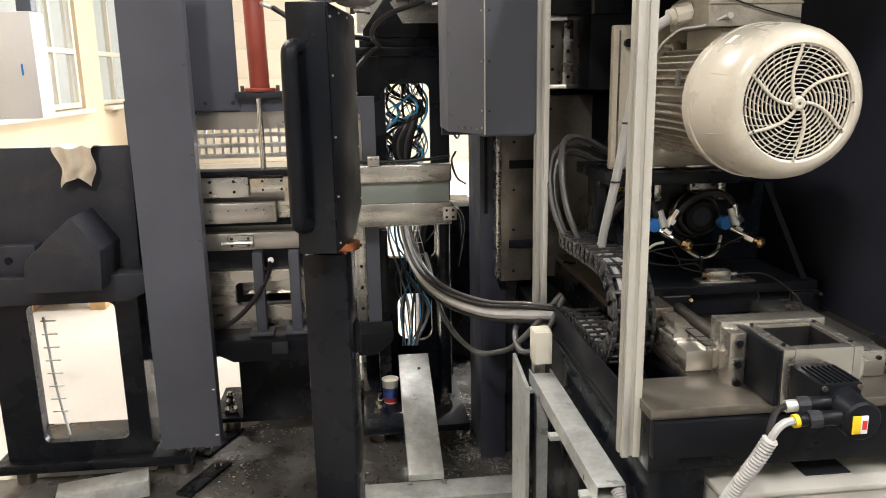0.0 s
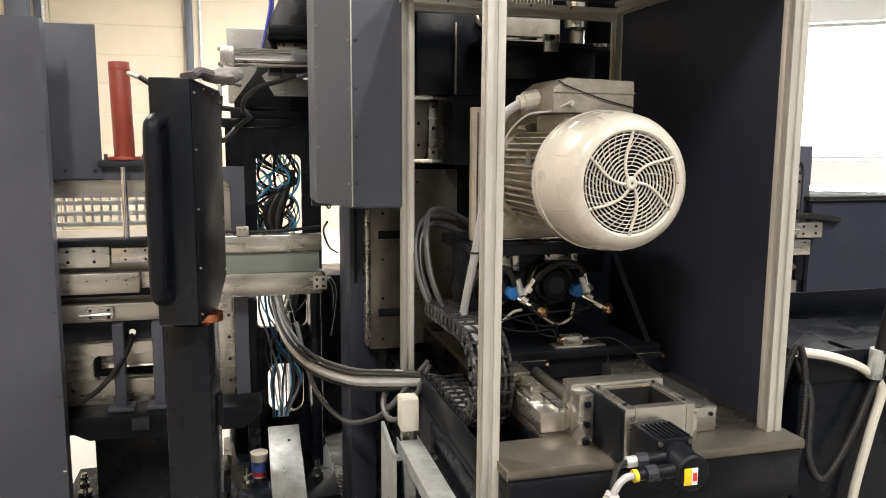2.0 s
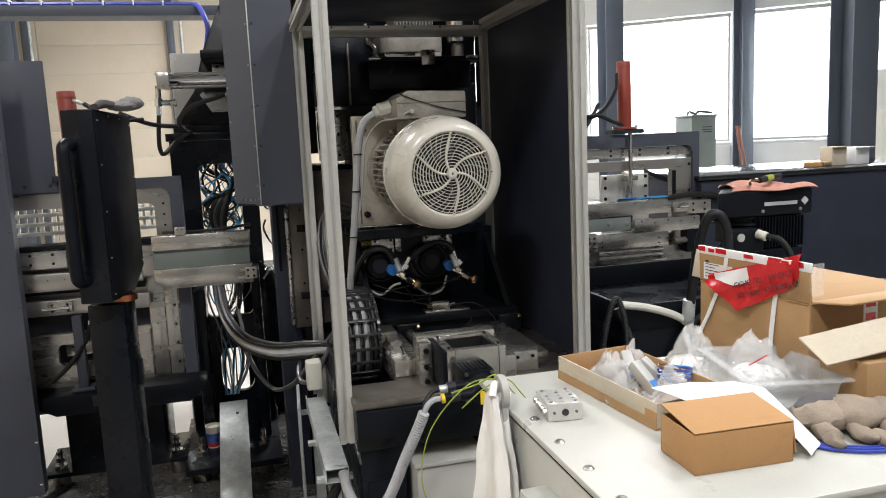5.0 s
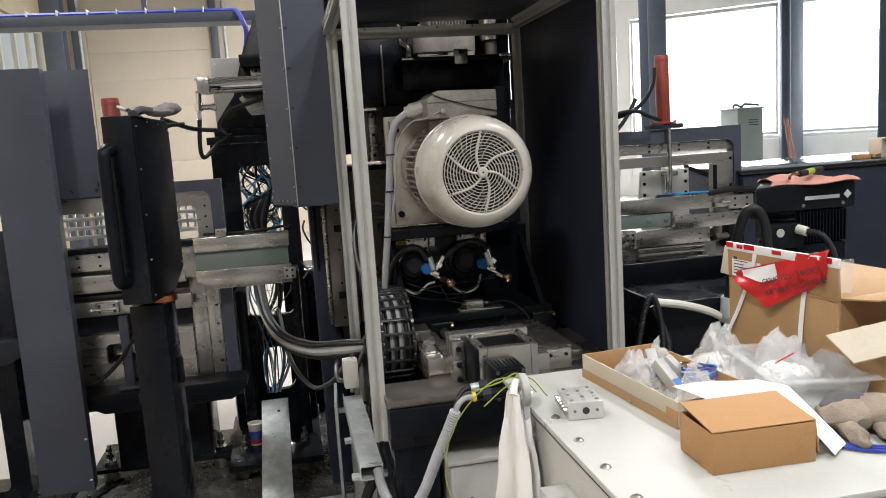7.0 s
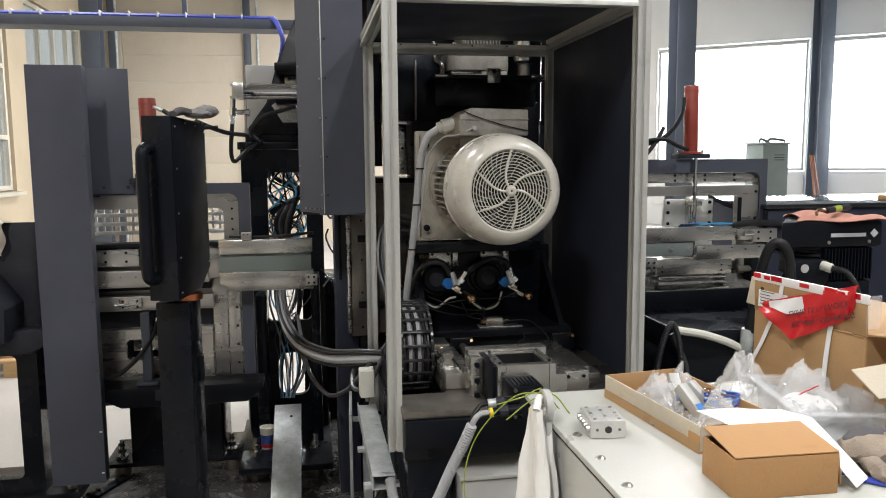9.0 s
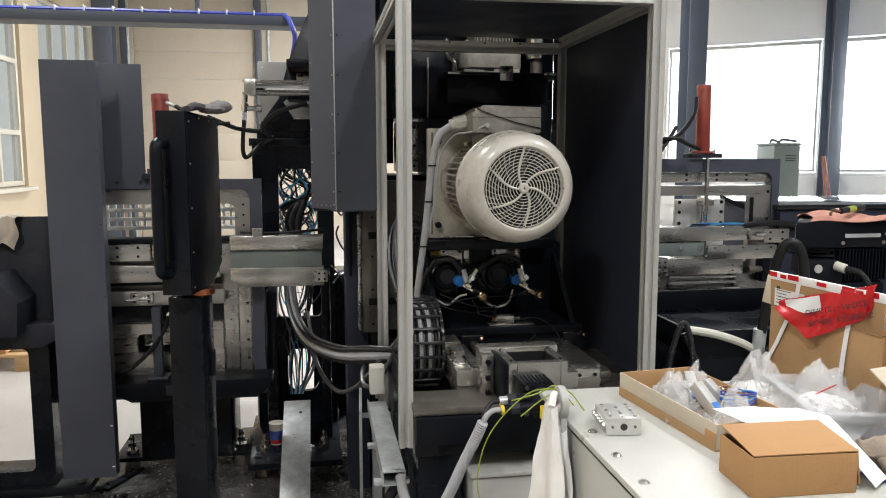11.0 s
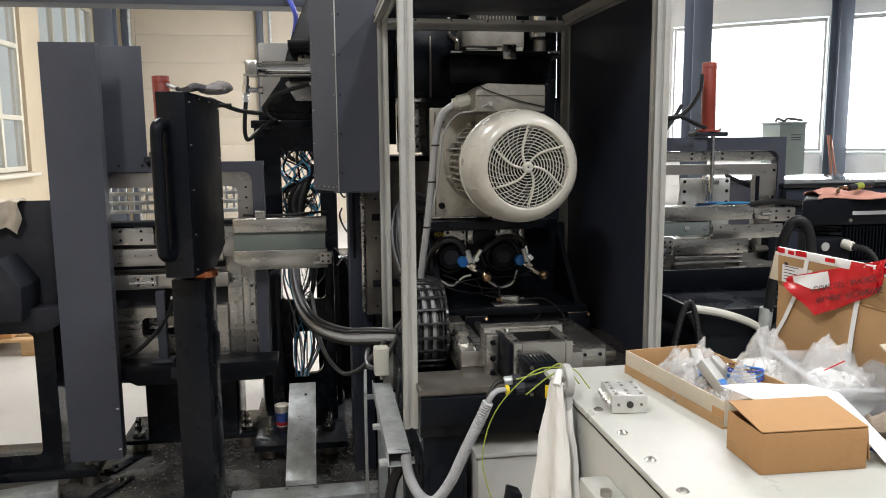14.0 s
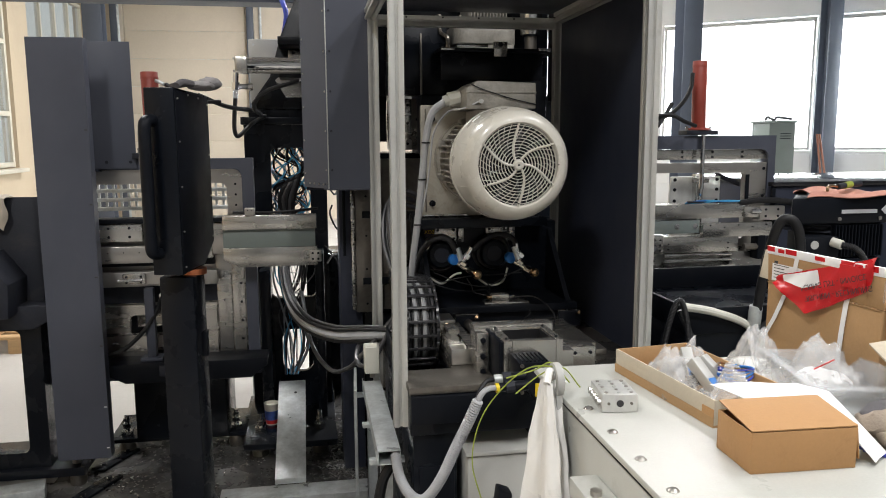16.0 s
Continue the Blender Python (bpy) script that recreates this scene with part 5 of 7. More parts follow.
for p in ([(-0.05, 2.1, 0.45), (-0.01, 2.12, 0.36), (0.02, 2.14, 0.2), (0.03, 2.2, 0.02)], [(-0.05, 2.12, 0.42), (0.0, 2.14, 0.34), (0.03, 2.18, 0.18), (0.06, 2.2, 0.02)]):
    solo("post_cable", tube(p, 0.008, 8), GCABLE, "grey cable leaving the post near the floor", "cable", group="post cables")
for p in ([(-0.15, 1.99, 0.42), (-0.22, 1.96, 0.36), (-0.13, 1.9, 0.31), (-0.02, 1.93, 0.33), (0.02, 2.05, 0.42)], [(-0.17, 2.0, 0.3), (-0.23, 1.95, 0.33), (-0.15, 1.88, 0.27), (0.0, 1.92, 0.29), (0.04, 2.08, 0.37)]):
    solo("binding_wire", tube(p, 0.003, 6), GALV, "bare wire looped round the post", "wire", group="binding wires")
solo("post_conduit", tube([(-0.02, 2.0, 0.42), (-0.0, 1.98, 0.33), (0.0, 1.97, 0.2), (-0.03, 1.97, 0.02)], 0.02, 10, 8, ribs=0.003), RUBBER, "black ribbed conduit beside the post", "conduit")
gl = thing("work_gloves", "grey knitted work gloves dropped on top of the control box", "gloves", (-0.03, 2.0, 1.92))


def blob(places, bm=None):
    for (x, y, z), (rx, ry, rz) in places:
        t = bmesh.new()
        bmesh.ops.create_icosphere(t, subdivisions=3, radius=1, matrix=Matrix.LocRotScale((x, y, z), None, (rx, ry, rz)))
        for v in t.verts:
            v.co += Vector((x, y, z)).lerp(v.co, 0.12) * 0 + 0.006 * noise.noise_vector(v.co * 60)
        bm = join(bm, t) if bm else t
    return bm


part("palm", blob([((-0.01, 2.06, 1.937), (0.045, 0.07, 0.016)), ((0.015, 2.12, 1.95), (0.04, 0.06, 0.022))]), mat("grey_glove_palm", (0.2, 0.19, 0.19), 0.9, 0, 0.2, 40, 400, 0.5), gl)
for k in range(5):
    part("finger", tube([(-0.07 - 0.008 * k, 1.95 + 0.02 * k, 1.932), (-0.055, 1.975 + 0.02 * k, 1.945), (-0.025, 2.0 + 0.02 * k, 1.94)], 0.011, 8, 4), KNIT, gl)

# ---- clamping stations either side ----
def clamp_station(label):
    s = thing("clamp_station", label, "clamping station", (-0.45, 3.6, 0.0), group="clamping stations")
    part("outer_frame", holed((-1.0, 0.055, 0.50, 1.66), [(-0.94, -0.005, 0.56, 1.605, 0.045)], "y", 3.40, 3.46), GRAPH2, s)
    part("inner_frame", holed((-0.938, -0.007, 0.562, 1.603), [(-0.86, -0.085, 1.345, 1.53, 0.03), (-0.62, -0.3, 0.74, 0.86, 0.03)], "y", 3.425, 3.455), STEEL, s)
    part("guide_strip", bx(-0.075, -0.012, 3.40, 3.424, 0.56, 1.30, 0.002), STEELX, s)
    bolts(s, [(-0.03, 3.40, 0.6 + 0.1 * k) for k in range(7)], (0, -1, 0), 0.007)
    bolts(s, [(-0.04, 3.425, 1.36 + 0.055 * k) for k in range(4)], (0, -1, 0), 0.006)
    part("guide_strip", bx(-0.155, -0.08, 3.41, 3.424, 0.6, 1.2, 0.002), STEELX, s)
    bolts(s, [(-0.12, 3.41, 0.65 + 0.13 * k) for k in range(5)], (0, -1, 0), 0.004)
    part("upper_bar", bx(-0.94, -0.50, 3.33, 3.40, 1.245, 1.335, 0.003), STEELX, s)
    bolts(s, grid((-0.66, -0.56), (1.27, 1.315), 3.33), (0, -1, 0), 0.007)
    part("upper_bar", bx(-0.495, -0.20, 3.34, 3.39, 1.262, 1.325, 0.003), STEELX, s)
    bolts(s, grid((-0.44, -0.36, -0.28), (1.275, 1.312), 3.34), (0, -1, 0), 0.005)
    part("toolbar", bx(-0.94, -0.10, 3.31, 3.42, 1.34, 1.362, 0.002), BLACKM, s)
    part("middle_bar", bx(-0.94, -0.385, 3.29, 3.34, 1.14, 1.225, 0.003), STEEL, s)
    bolts(s, [(-0.66 + 0.075 * k, 3.29, 1.195) for k in range(4)], (0, -1, 0), 0.003)
    part("middle_bar", bx(-0.38, -0.16, 3.33, 3.38, 1.15, 1.22, 0.003), STEELX, s)
    # black bar put into the gap as its shade, not a machine part
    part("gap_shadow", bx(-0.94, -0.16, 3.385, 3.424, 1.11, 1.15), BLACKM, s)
    part("lower_bar", bx(-0.94, -0.14, 3.32, 3.37, 1.015, 1.09, 0.003), STEEL, s)
    part("clamp_block", bx(-0.60, -0.49, 3.29, 3.319, 1.03, 1.085, 0.003), STEELX, s)
    bolts(s, grid((-0.58, -0.51), (1.042, 1.072), 3.29), (0, -1, 0), 0.006)
    part("pin", cy((-0.62, 3.28, 1.055), (-0.50, 3.28, 1.055), 0.008, 12), CHROME, s)
    # flat dark plate; the recess's shade is in its colour, nothing is hollowed
    part("recess_shade_plate", bx(-0.85, -0.15, 3.415, 3.424, 0.91, 1.0), CAST, s)
    part("lower_plate", holed((-0.9, -0.16, 0.60, 0.905), [(-0.60, -0.31, 0.74, 0.85, 0.03)], "y", 3.39, 3.424), STEEL, s)
    # black backing added behind the opening so that it stays dark
    part("bay_dark_backing", bx(-0.66, -0.26, 3.525, 3.54, 0.70, 0.90), BLACKM, s)
    part("inner_bar", bx(-0.58, -0.2, 3.47, 3.52, 0.77, 0.84, 0.003), STEELX, s)
    for x in (-0.50, -0.345):
        part("strut", bx(x, x + 0.045, 3.28, 3.33, 0.652, 1.01, 0.005), GRAPH2, s)
        part("strut_foot", bx(x - 0.03, x + 0.075, 3.26, 3.35, 0.635, 0.652, 0.003), GRAPH2, s)
    part("table", prism([(-0.95, 0.60), (-0.72, 0.60), (-0.60, 0.535), (0.02, 0.535), (0.10, 0.60), (0.10, 0.634), (-0.95, 0.634)], "y", 3.22, 3.395, 0.003), BLACKM, s)
    part("hinge_block", bx(-0.43, -0.36, 3.20, 3.22, 0.57, 0.625, 0.003), CAST, s)
    part("pedestal", bx(-0.64, -0.15, 3.55, 4.0, 0.1, 0.50, 0.008), BLACK, s)
    part("pedestal_neck", bx(-0.6, -0.14, 3.4605, 3.9, 0.501, 0.56, 0.003), BLACK, s)
    part("foot_plate", bx(-0.80, -0.05, 3.6, 4.0, 0.075, 0.1, 0.003), BLACK, s)
    for x in (-0.715, -0.115):
        part("levelling_pad", cy((x, 3.66, 0.006), (x, 3.66, 0.075), 0.045, 20, bevel=0.008), STEELD, s)
        st = part("stud", cy((x, 3.66, 0.1), (x, 3.66, 0.215), 0.013, 12), SHINE, s)
        part("nut", cy((x, 3.66, 0.101), (x, 3.66, 0.128), 0.034, 6), SHINE, st)
        part("nut", cy((x, 3.66, 0.145), (x, 3.66, 0.168), 0.023, 6), SHINE, st)
        part("nut", cy((x, 3.66, 0.185), (x, 3.66, 0.2), 0.019, 6), SHINE, st)
    return s


def red_jack(x, label):
    r = thing("red_jack", label, "hydraulic jack", (x, 3.415, 1.66), group="red jacks")
    part("tube", cy((x, 3.415, 1.702), (x - 0.006, 3.415, 2.095), 0.042, 28, bevel=0.003), RED, r)
    part("collar", cy((x - 0.005, 3.415, 2.06), (x - 0.005, 3.415, 2.07), 0.0435, 28), RED, r)
    part("flange", cy((x, 3.415, 1.69), (x, 3.415, 1.704), 0.066, 28, bevel=0.002), RED, r)
    part("base_plate", bx(x - 0.10, x + 0.10, 3.36, 3.47, 1.662, 1.69, 0.003), CAST, r)
    part("rod", cy((x, 3.35, 1.345), (x, 3.35, 1.662), 0.013, 16), CHROME, r)
    part("port", cy((x + 0.03, 3.39, 2.05), (x + 0.075, 3.36, 2.03), 0.009, 10), GALV, r)
    for dx in (-0.075, 0.075):
        part("stud", cy((x + dx, 3.415, 1.69), (x + dx, 3.415, 1.715), 0.008, 8), STEELD, r)
    return r


ls = clamp_station("steel clamping station in a graphite frame on a black pedestal")
lj = red_jack(-0.432, "red-brown tubular hydraulic jack standing on the clamping frame")
def far_station():
    f = thing("clamp_station", "steel clamping station with open frame and slim jaws beside the pump", "clamping station", (2.62, 3.7, 0.1), group="clamping stations")
    part("outer_frame", holed((2.05, 3.138, 0.60, 1.764), [(2.10, 3.091, 0.66, 1.683, 0.05)], "y", 3.55, 3.63), GRAPH2, f, "graphite frame")
    part("top_strip", bx(2.102, 3.089, 3.57, 3.60, 1.622, 1.681, 0.003), STEELX, f)
    bolts(f, grid((2.54, 2.735, 2.93), (1.637, 1.667), 3.57), (0, -1, 0), 0.007)
    part("yoke", holed((2.102, 3.089, 0.80, 1.604), [(2.15, 2.951, 1.14, 1.544, 0.015)], "y", 3.56, 3.605), STEEL, f)
    part("yoke_slot", bx(2.953, 2.977, 3.556, 3.5598, 1.36, 1.53), BLACKM, f)
    bolts(f, [(3.07, 3.56, 1.565), (3.07, 3.56, 1.40), (3.03, 3.56, 1.10), (3.03, 3.56, 0.98)], (0, -1, 0), 0.009)
    part("back_panel", bx(2.566, 2.897, 3.75, 3.77, 0.8, 1.512, 0.003), SILVER, f, "pale aluminium panel")
    bolts(f, grid((2.59, 2.873), (1.36, 1.43, 1.492), 3.75), (0, -1, 0), 0.011)
    part("panel_wing", prism([(2.54, 1.2), (2.565, 1.2), (2.565, 1.5)], "y", 3.75, 3.765), SILVER, f)
    part("actuator_rail", bx(2.705, 2.755, 3.70, 3.7495, 1.15, 1.53, 0.004), SHINE, f)
    part("actuator_head", bx(2.675, 2.785, 3.68, 3.6995, 1.475, 1.51, 0.004), STEELX, f)
    part("actuator_bore", cy((2.73, 3.69, 1.20), (2.73, 3.69, 1.47), 0.016, 14), CHROME, f)
    part("rear_bracket", prism([(2.91, 1.50), (3.06, 1.44), (3.06, 1.47), (2.91, 1.53)], "y", 3.8, 3.84), CAST, f)
    part("upper_jaw", bx(2.20, 2.884, 3.45, 3.545, 1.279, 1.364, 0.004), STEELX, f)
    part("jaw_clamp", bx(2.886, 2.985, 3.44, 3.53, 1.28, 1.345, 0.006), STEELX, f)
    part("clamp_screw", cy((2.92, 3.425, 1.318), (2.98, 3.425, 1.318), 0.014, 12), CHROME, f)
    part("jaw_block", bx(2.99, 3.156, 3.45, 3.53, 1.262, 1.345, 0.004), STEEL, f)
    bolts(f, grid((3.03, 3.11), (1.285, 1.325), 3.45), (0, -1, 0), 0.007)
    part("middle_rail", bx(2.22, 2.613, 3.46, 3.53, 1.192, 1.272, 0.003), GREENG, f, "grey-green rail")
    bolts(f, [(2.47, 3.46, 1.235), (2.585, 3.46, 1.235)], (0, -1, 0), 0.016, CHROME)
    part("slide_rail", bx(2.615, 3.059, 3.42, 3.459, 1.171, 1.254, 0.003), STEELX, f)
    bolts(f, [(2.66 + 0.09 * k, 3.42, 1.24 - 0.012 * (k % 2)) for k in range(5)], (0, -1, 0), 0.004)
    part("lower_jaw", bx(2.22, 2.868, 3.46, 3.55, 1.077, 1.170, 0.003), STEELX, f)
    bolts(f, [(2.42, 3.46, 1.13), (2.42, 3.46, 1.10), (2.80, 3.46, 1.13), (2.80, 3.46, 1.10)], (0, -1, 0), 0.005)
    part("side_block", bx(2.285, 2.36, 3.40, 3.459, 1.08, 1.19, 0.004), STEELX, f)
    bolts(f, grid((2.305, 2.34), (1.105, 1.135, 1.165), 3.40), (0, -1, 0), 0.006)
    part("catch", cy((2.89, 3.44, 1.105), (2.98, 3.44, 1.105), 0.02, 12), STEELD, f)
    part("catch_arm", bx(2.97, 3.02, 3.42, 3.5, 1.03, 1.18, 0.006), BLACKM, f)
    for z in (1.06, 1.028):
        part("guide_rod", cy((2.40, 3.47, z), (2.83, 3.47, z), 0.012, 14), SHINE, f, "polished guide rod")
    part("drip_plate", bx(2.41, 2.82, 3.40, 3.555, 1.0, 1.008), SHINE, f)
    part("lower_plate", bx(2.12, 2.40, 3.50, 3.555, 0.80, 1.07, 0.003), STEEL, f)
    part("lower_plate", bx(2.84, 3.05, 3.50, 3.555, 0.80, 1.07, 0.003), STEEL, f)
    part("valve_bank", bx(2.50, 2.63, 3.36, 3.44, 0.90, 0.998, 0.004), CAST, f)
    part("valve_bank", bx(2.64, 2.78, 3.34, 3.44, 0.87, 0.985, 0.004), BLACKM, f)
    bolts(f, grid((2.665, 2.75), (0.9, 0.95), 3.34), (0, -1, 0), 0.008, STEEL)
    part("bench", bx(2.15, 3.10, 3.30, 3.549, 0.74, 0.795, 0.004), BLACKM, f)
    for x in (2.33, 2.68):
        part("bench_plate", bx(x, x + 0.1, 3.28, 3.299, 0.64, 0.78, 0.003), STEELD, f)
        bolts(f, grid((x + 0.02, x + 0.08), (0.67, 0.75), 3.28), (0, -1, 0), 0.007)
    part("pedestal", bx(2.2, 3.0, 3.6, 4.0, 0.1, 0.80, 0.008), BLACK, f)
    return f


rs = far_station()
rj = copy_thing(lj, pose(2.645, 3.585, 1.766))
for o in [q for q in rj.children if q.name.startswith("port")]:
    bpy.data.objects.remove(o)
for k in range(4):
    solo("air_tube", tube([(2.50, 3.43 - 0.01 * k, 1.372 + 0.004 * k), (2.62, 3.42, 1.378 + 0.01 * math.sin(k)), (2.75, 3.43, 1.385 - 0.003 * k), (2.88, 3.46, 1.378), (3.05, 3.5, 1.375 + 0.004 * k)], 0.0045, 6), (CYAN, CYAN, BLUECAP, RUBBER)[k], "thin air tube lying along the far jaws", "air tube", group="far air tubes")
solo("cable_sleeve", tube([(2.86, 3.46, 1.366), (3.0, 3.47, 1.38), (3.15, 3.48, 1.372), (3.3, 3.5, 1.35)], 0.018, 10), RUBBER, "black cable sleeve on the far jaws", "cable")
for k in range(2):
    solo("valve_lead", tube([(2.66 + 0.05 * k, 3.36, 0.99), (2.69 + 0.015 * k, 3.33, 0.95), (2.695, 3.3, 0.9), (2.695, 3.3, 0.82), (2.70, 3.31, 0.7)], 0.006, 6), CREAMP, "pale lead hanging from the valve bank", "cable", group="valve leads")
solo("station_plinth", bx(1.9, 3.05, 3.6, 4.1, 0.006, 0.1, 0.004), BLACK, "black plinth under the raised clamping station", "plinth")
for p in ([(-0.35, 3.36, 2.03), (-0.29, 3.33, 1.99), (-0.24, 3.3, 1.95)], [(-0.28, 3.45, 1.83), (-0.24, 3.42, 1.88), (-0.18, 3.4, 1.94), (-0.1, 3.45, 1.95)]):
    solo("jack_hose", tube(p, 0.011, 8), RUBBER, "black hose feeding the red jack", "hose", group="jack hoses")
for p in ([(2.54, 3.48, 2.12), (2.52, 3.46, 2.03), (2.46, 3.45, 1.94), (2.36, 3.45, 1.87), (2.2, 3.5, 1.83)], [(2.56, 3.46, 1.82), (2.47, 3.42, 1.845), (2.38, 3.42, 1.88), (2.25, 3.45, 1.86), (2.1, 3.5, 1.80)], [(2.40, 3.44, 1.95), (2.36, 3.44, 1.88), (2.3, 3.44, 1.8), (2.24, 3.46, 1.74)]):
    solo("jack_hose", tube(p, 0.012, 8), RUBBER, "black hose feeding the red jack", "hose", group="jack hoses")
solo("station_cable", tube([(-0.43, 3.38, 0.955), (-0.45, 3.3, 0.88), (-0.52, 3.26, 0.78), (-0.62, 3.25, 0.70), (-0.76, 3.3, 0.655)], 0.011, 8), RUBBER, "black cable drooping across the clamping station", "cable")
solo("station_gland", cy((-0.43, 3.39, 0.955), (-0.43, 3.36, 0.955), 0.014, 12), CHROME, "bright cable gland on the clamping station", "gland")
pt = thing("perforated_tray", "perforated galvanised cable tray behind the clamping station", "cable tray", (-0.4, 4.2, 1.3))
for k in range(5):
    part("rail", bx(-1.1, 0.0, 4.18, 4.2, 1.33 + 0.055 * k, 1.352 + 0.055 * k, 0.001), GALV, pt)
for k in range(26):
    part("rung", bx(-1.1 + 0.043 * k, -1.085 + 0.043 * k, 4.201, 4.208, 1.33, 1.572, 0.001), GALV, pt)
for x in (-1.05, -0.06):
    part("leg", bx(x, x + 0.03, 4.21, 4.24, 0.0, 1.57, 0.002), GALV, pt)
arm = thing("transfer_arm", "bright steel gripper arm reaching between station and column", "gripper arm", (0.15, 3.3, 1.1))
part("top_jaw", bx(-0.10, 0.375, 3.27, 3.335, 1.296, 1.372, 0.006), STEELX, arm)
part("core", bx(-0.10, 0.365, 3.29, 3.335, 1.205, 1.295, 0.002), GREENG, arm)
part("bottom_jaw", prism([(-0.10, 1.145), (-0.02, 1.105), (0.375, 1.105), (0.375, 1.205), (-0.10, 1.205)], "y", 3.27, 3.335, 0.003), STEELX, arm)
part("end_block", bx(0.335, 0.395, 3.262, 3.269, 1.125, 1.185, 0.002), STEEL, arm)
bolts(arm, grid((0.35, 0.378), (1.14, 1.17), 3.262), (0, -1, 0), 0.006)
part("sensor_bracket", bx(0.015, 0.065, 3.26, 3.29, 1.372, 1.41, 0.002), STEEL, arm)
bolts(arm, [(0.03, 3.26, 1.40), (0.05, 3.26, 1.40)], (0, -1, 0), 0.003)
part("carriage_beam", bx(-0.35, 0.05, 3.336, 3.395, 1.17, 1.33, 0.003), STEEL, arm)
solo("arm_cable", tube([(-0.05, 3.32, 1.385), (0.1, 3.33, 1.38), (0.25, 3.33, 1.385), (0.38, 3.4, 1.39)], 0.007, 8), RUBBER, "black cable along the gripper arm", "cable")
bb = thing("button_box", "grey push-button box with amber buttons and a red mushroom knob", "button box", (0.2, 3.93, 1.15))
part("box", bx(0.085, 0.325, 3.86, 3.945, 1.06, 1.225, 0.006), LGREY, bb)
part("label_panel", bx(0.15, 0.29, 3.856, 3.8595, 1.11, 1.17, 0.001), PAPER, bb)
for k in range(4):
    part("button", cy((0.135 + 0.042 * k, 3.86, 1.155), (0.135 + 0.042 * k, 3.845, 1.155), 0.015, 20, bevel=0.002), AMBER if k else LGREY, bb)
part("stop_knob", cy((0.2, 3.9, 1.226), (0.2, 3.9, 1.25), 0.018, 20), REDP, bb)
part("stop_base", cy((0.2, 3.9, 1.222), (0.2, 3.9, 1.232), 0.023, 20), YELLOW, bb)
gs = thing("guard_sheet", "tall graphite sheet metal guard panel on end", "sheet panel", (-0.79, 3.13, 0.1))
part("sheet", bx(-0.915, -0.668, 3.13, 3.133, 0.19, 2.224), GRAPH2, gs)
part("fold", bx(-0.671, -0.668, 3.1335, 3.2, 0.19, 2.224), GRAPH2, gs)
part("fold", bx(-0.915, -0.912, 3.1335, 3.2, 0.19, 2.224), GRAPH2, gs)
part("hinge", bx(-0.915, -0.88, 3.1335, 3.24, 0.60, 0.68, 0.003), BLACKM, gs)
for z in (0.24, 0.45, 0.76, 1.1, 1.45, 1.8):
    part("slot", bx(-0.685, -0.672, 3.1275, 3.1297, z, z + 0.006), INK if z > 0.5 else PAPER, gs)
hs = thing("rear_sheet", "graphite sheet panel bolted behind the guard panel", "sheet panel", (-0.72, 3.39, 1.6))
part("sheet", bx(-0.95, -0.518, 3.388, 3.391, 1.613, 2.239, 0.001), GRAPH2, hs)
part("stiffener", bx(-0.8, -0.70, 3.3915, 3.41, 1.60, 2.2), GRAPH, hs)
bolts(hs, [(-0.66, 3.388, 1.645), (-0.545, 3.388, 1.645)], (0, -1, 0), 0.008, CAST)

# ---- V-block stand ----
vt = thing("vblock_stand", "dark cast stand with a pointed support block and open legs", "machine stand", (-1.25, 3.4, 0.0))
part("back_plate", turned(bx(-1.75, -0.975, -0.03, 0.03, 0.0, 0.62, 0.004), pose(0, 3.325, 0.86, -4, 0, 0)), CAST, vt)
part("point_block", prism([(-1.36, 0.93), (-1.06, 0.93), (-1.05, 1.09), (-1.15, 1.228), (-1.34, 1.06)], "y", 3.06, 3.32, 0.004), CAST, vt)
part("side_block", bx(-1.75, -1.362, 3.22, 3.34, 0.94, 1.09, 0.004), CAST, vt)
bolts(vt, [(-1.47, 3.22, 1.03)], (0, -1, 0), 0.016)
part("shelf", prism([(-1.75, 0.85), (-0.99, 0.85), (-0.90, 0.90), (-0.90, 0.965), (-1.75, 0.965)], "y", 3.17, 3.42, 0.004), CAST, vt)
part("leg_frame", holed((-1.60, -0.985, 0.08, 0.848), [(-1.44, -1.08, 0.2, 0.83, 0.03)], "y", 3.24, 3.28), BLACK, vt)
part("leg_side", bx(-1.015, -0.985, 3.281, 3.6, 0.12, 0.848), BLACK, vt)
part("leg_side", bx(-1.60, -1.57, 3.281, 3.6, 0.12, 0.848), BLACK, vt)
part("sole", bx(-1.65, -0.82, 3.2, 3.62, 0.075, 0.12, 0.004), BLACK, vt)
part("latch", bx(-0.904, -0.86, 3.22, 3.27, 0.96, 1.06, 0.004), BLACKM, vt)
for x in (-1.55, -0.87):
    part("levelling_pad", cy((x, 3.27, 0.006), (x, 3.27, 0.074), 0.04, 20, bevel=0.006), STEELD, vt)
    part("stud", cy((x, 3.27, 0.12), (x, 3.27, 0.2), 0.011, 10), STEEL, vt)
    part("nut", cy((x, 3.27, 0.121), (x, 3.27, 0.145), 0.024, 6), STEEL, vt)
part("wire_tray", tube([(-1.40, 3.3, 0.76), (-1.39, 3.31, 0.45), (-1.36, 3.31, 0.2)], 0.006, 6), GALV, vt)
for k in range(9):
    part("tray_rung", cy((-1.415, 3.3, 0.74 - 0.06 * k), (-1.35, 3.3, 0.74 - 0.06 * k), 0.0035, 6), GALV, vt)


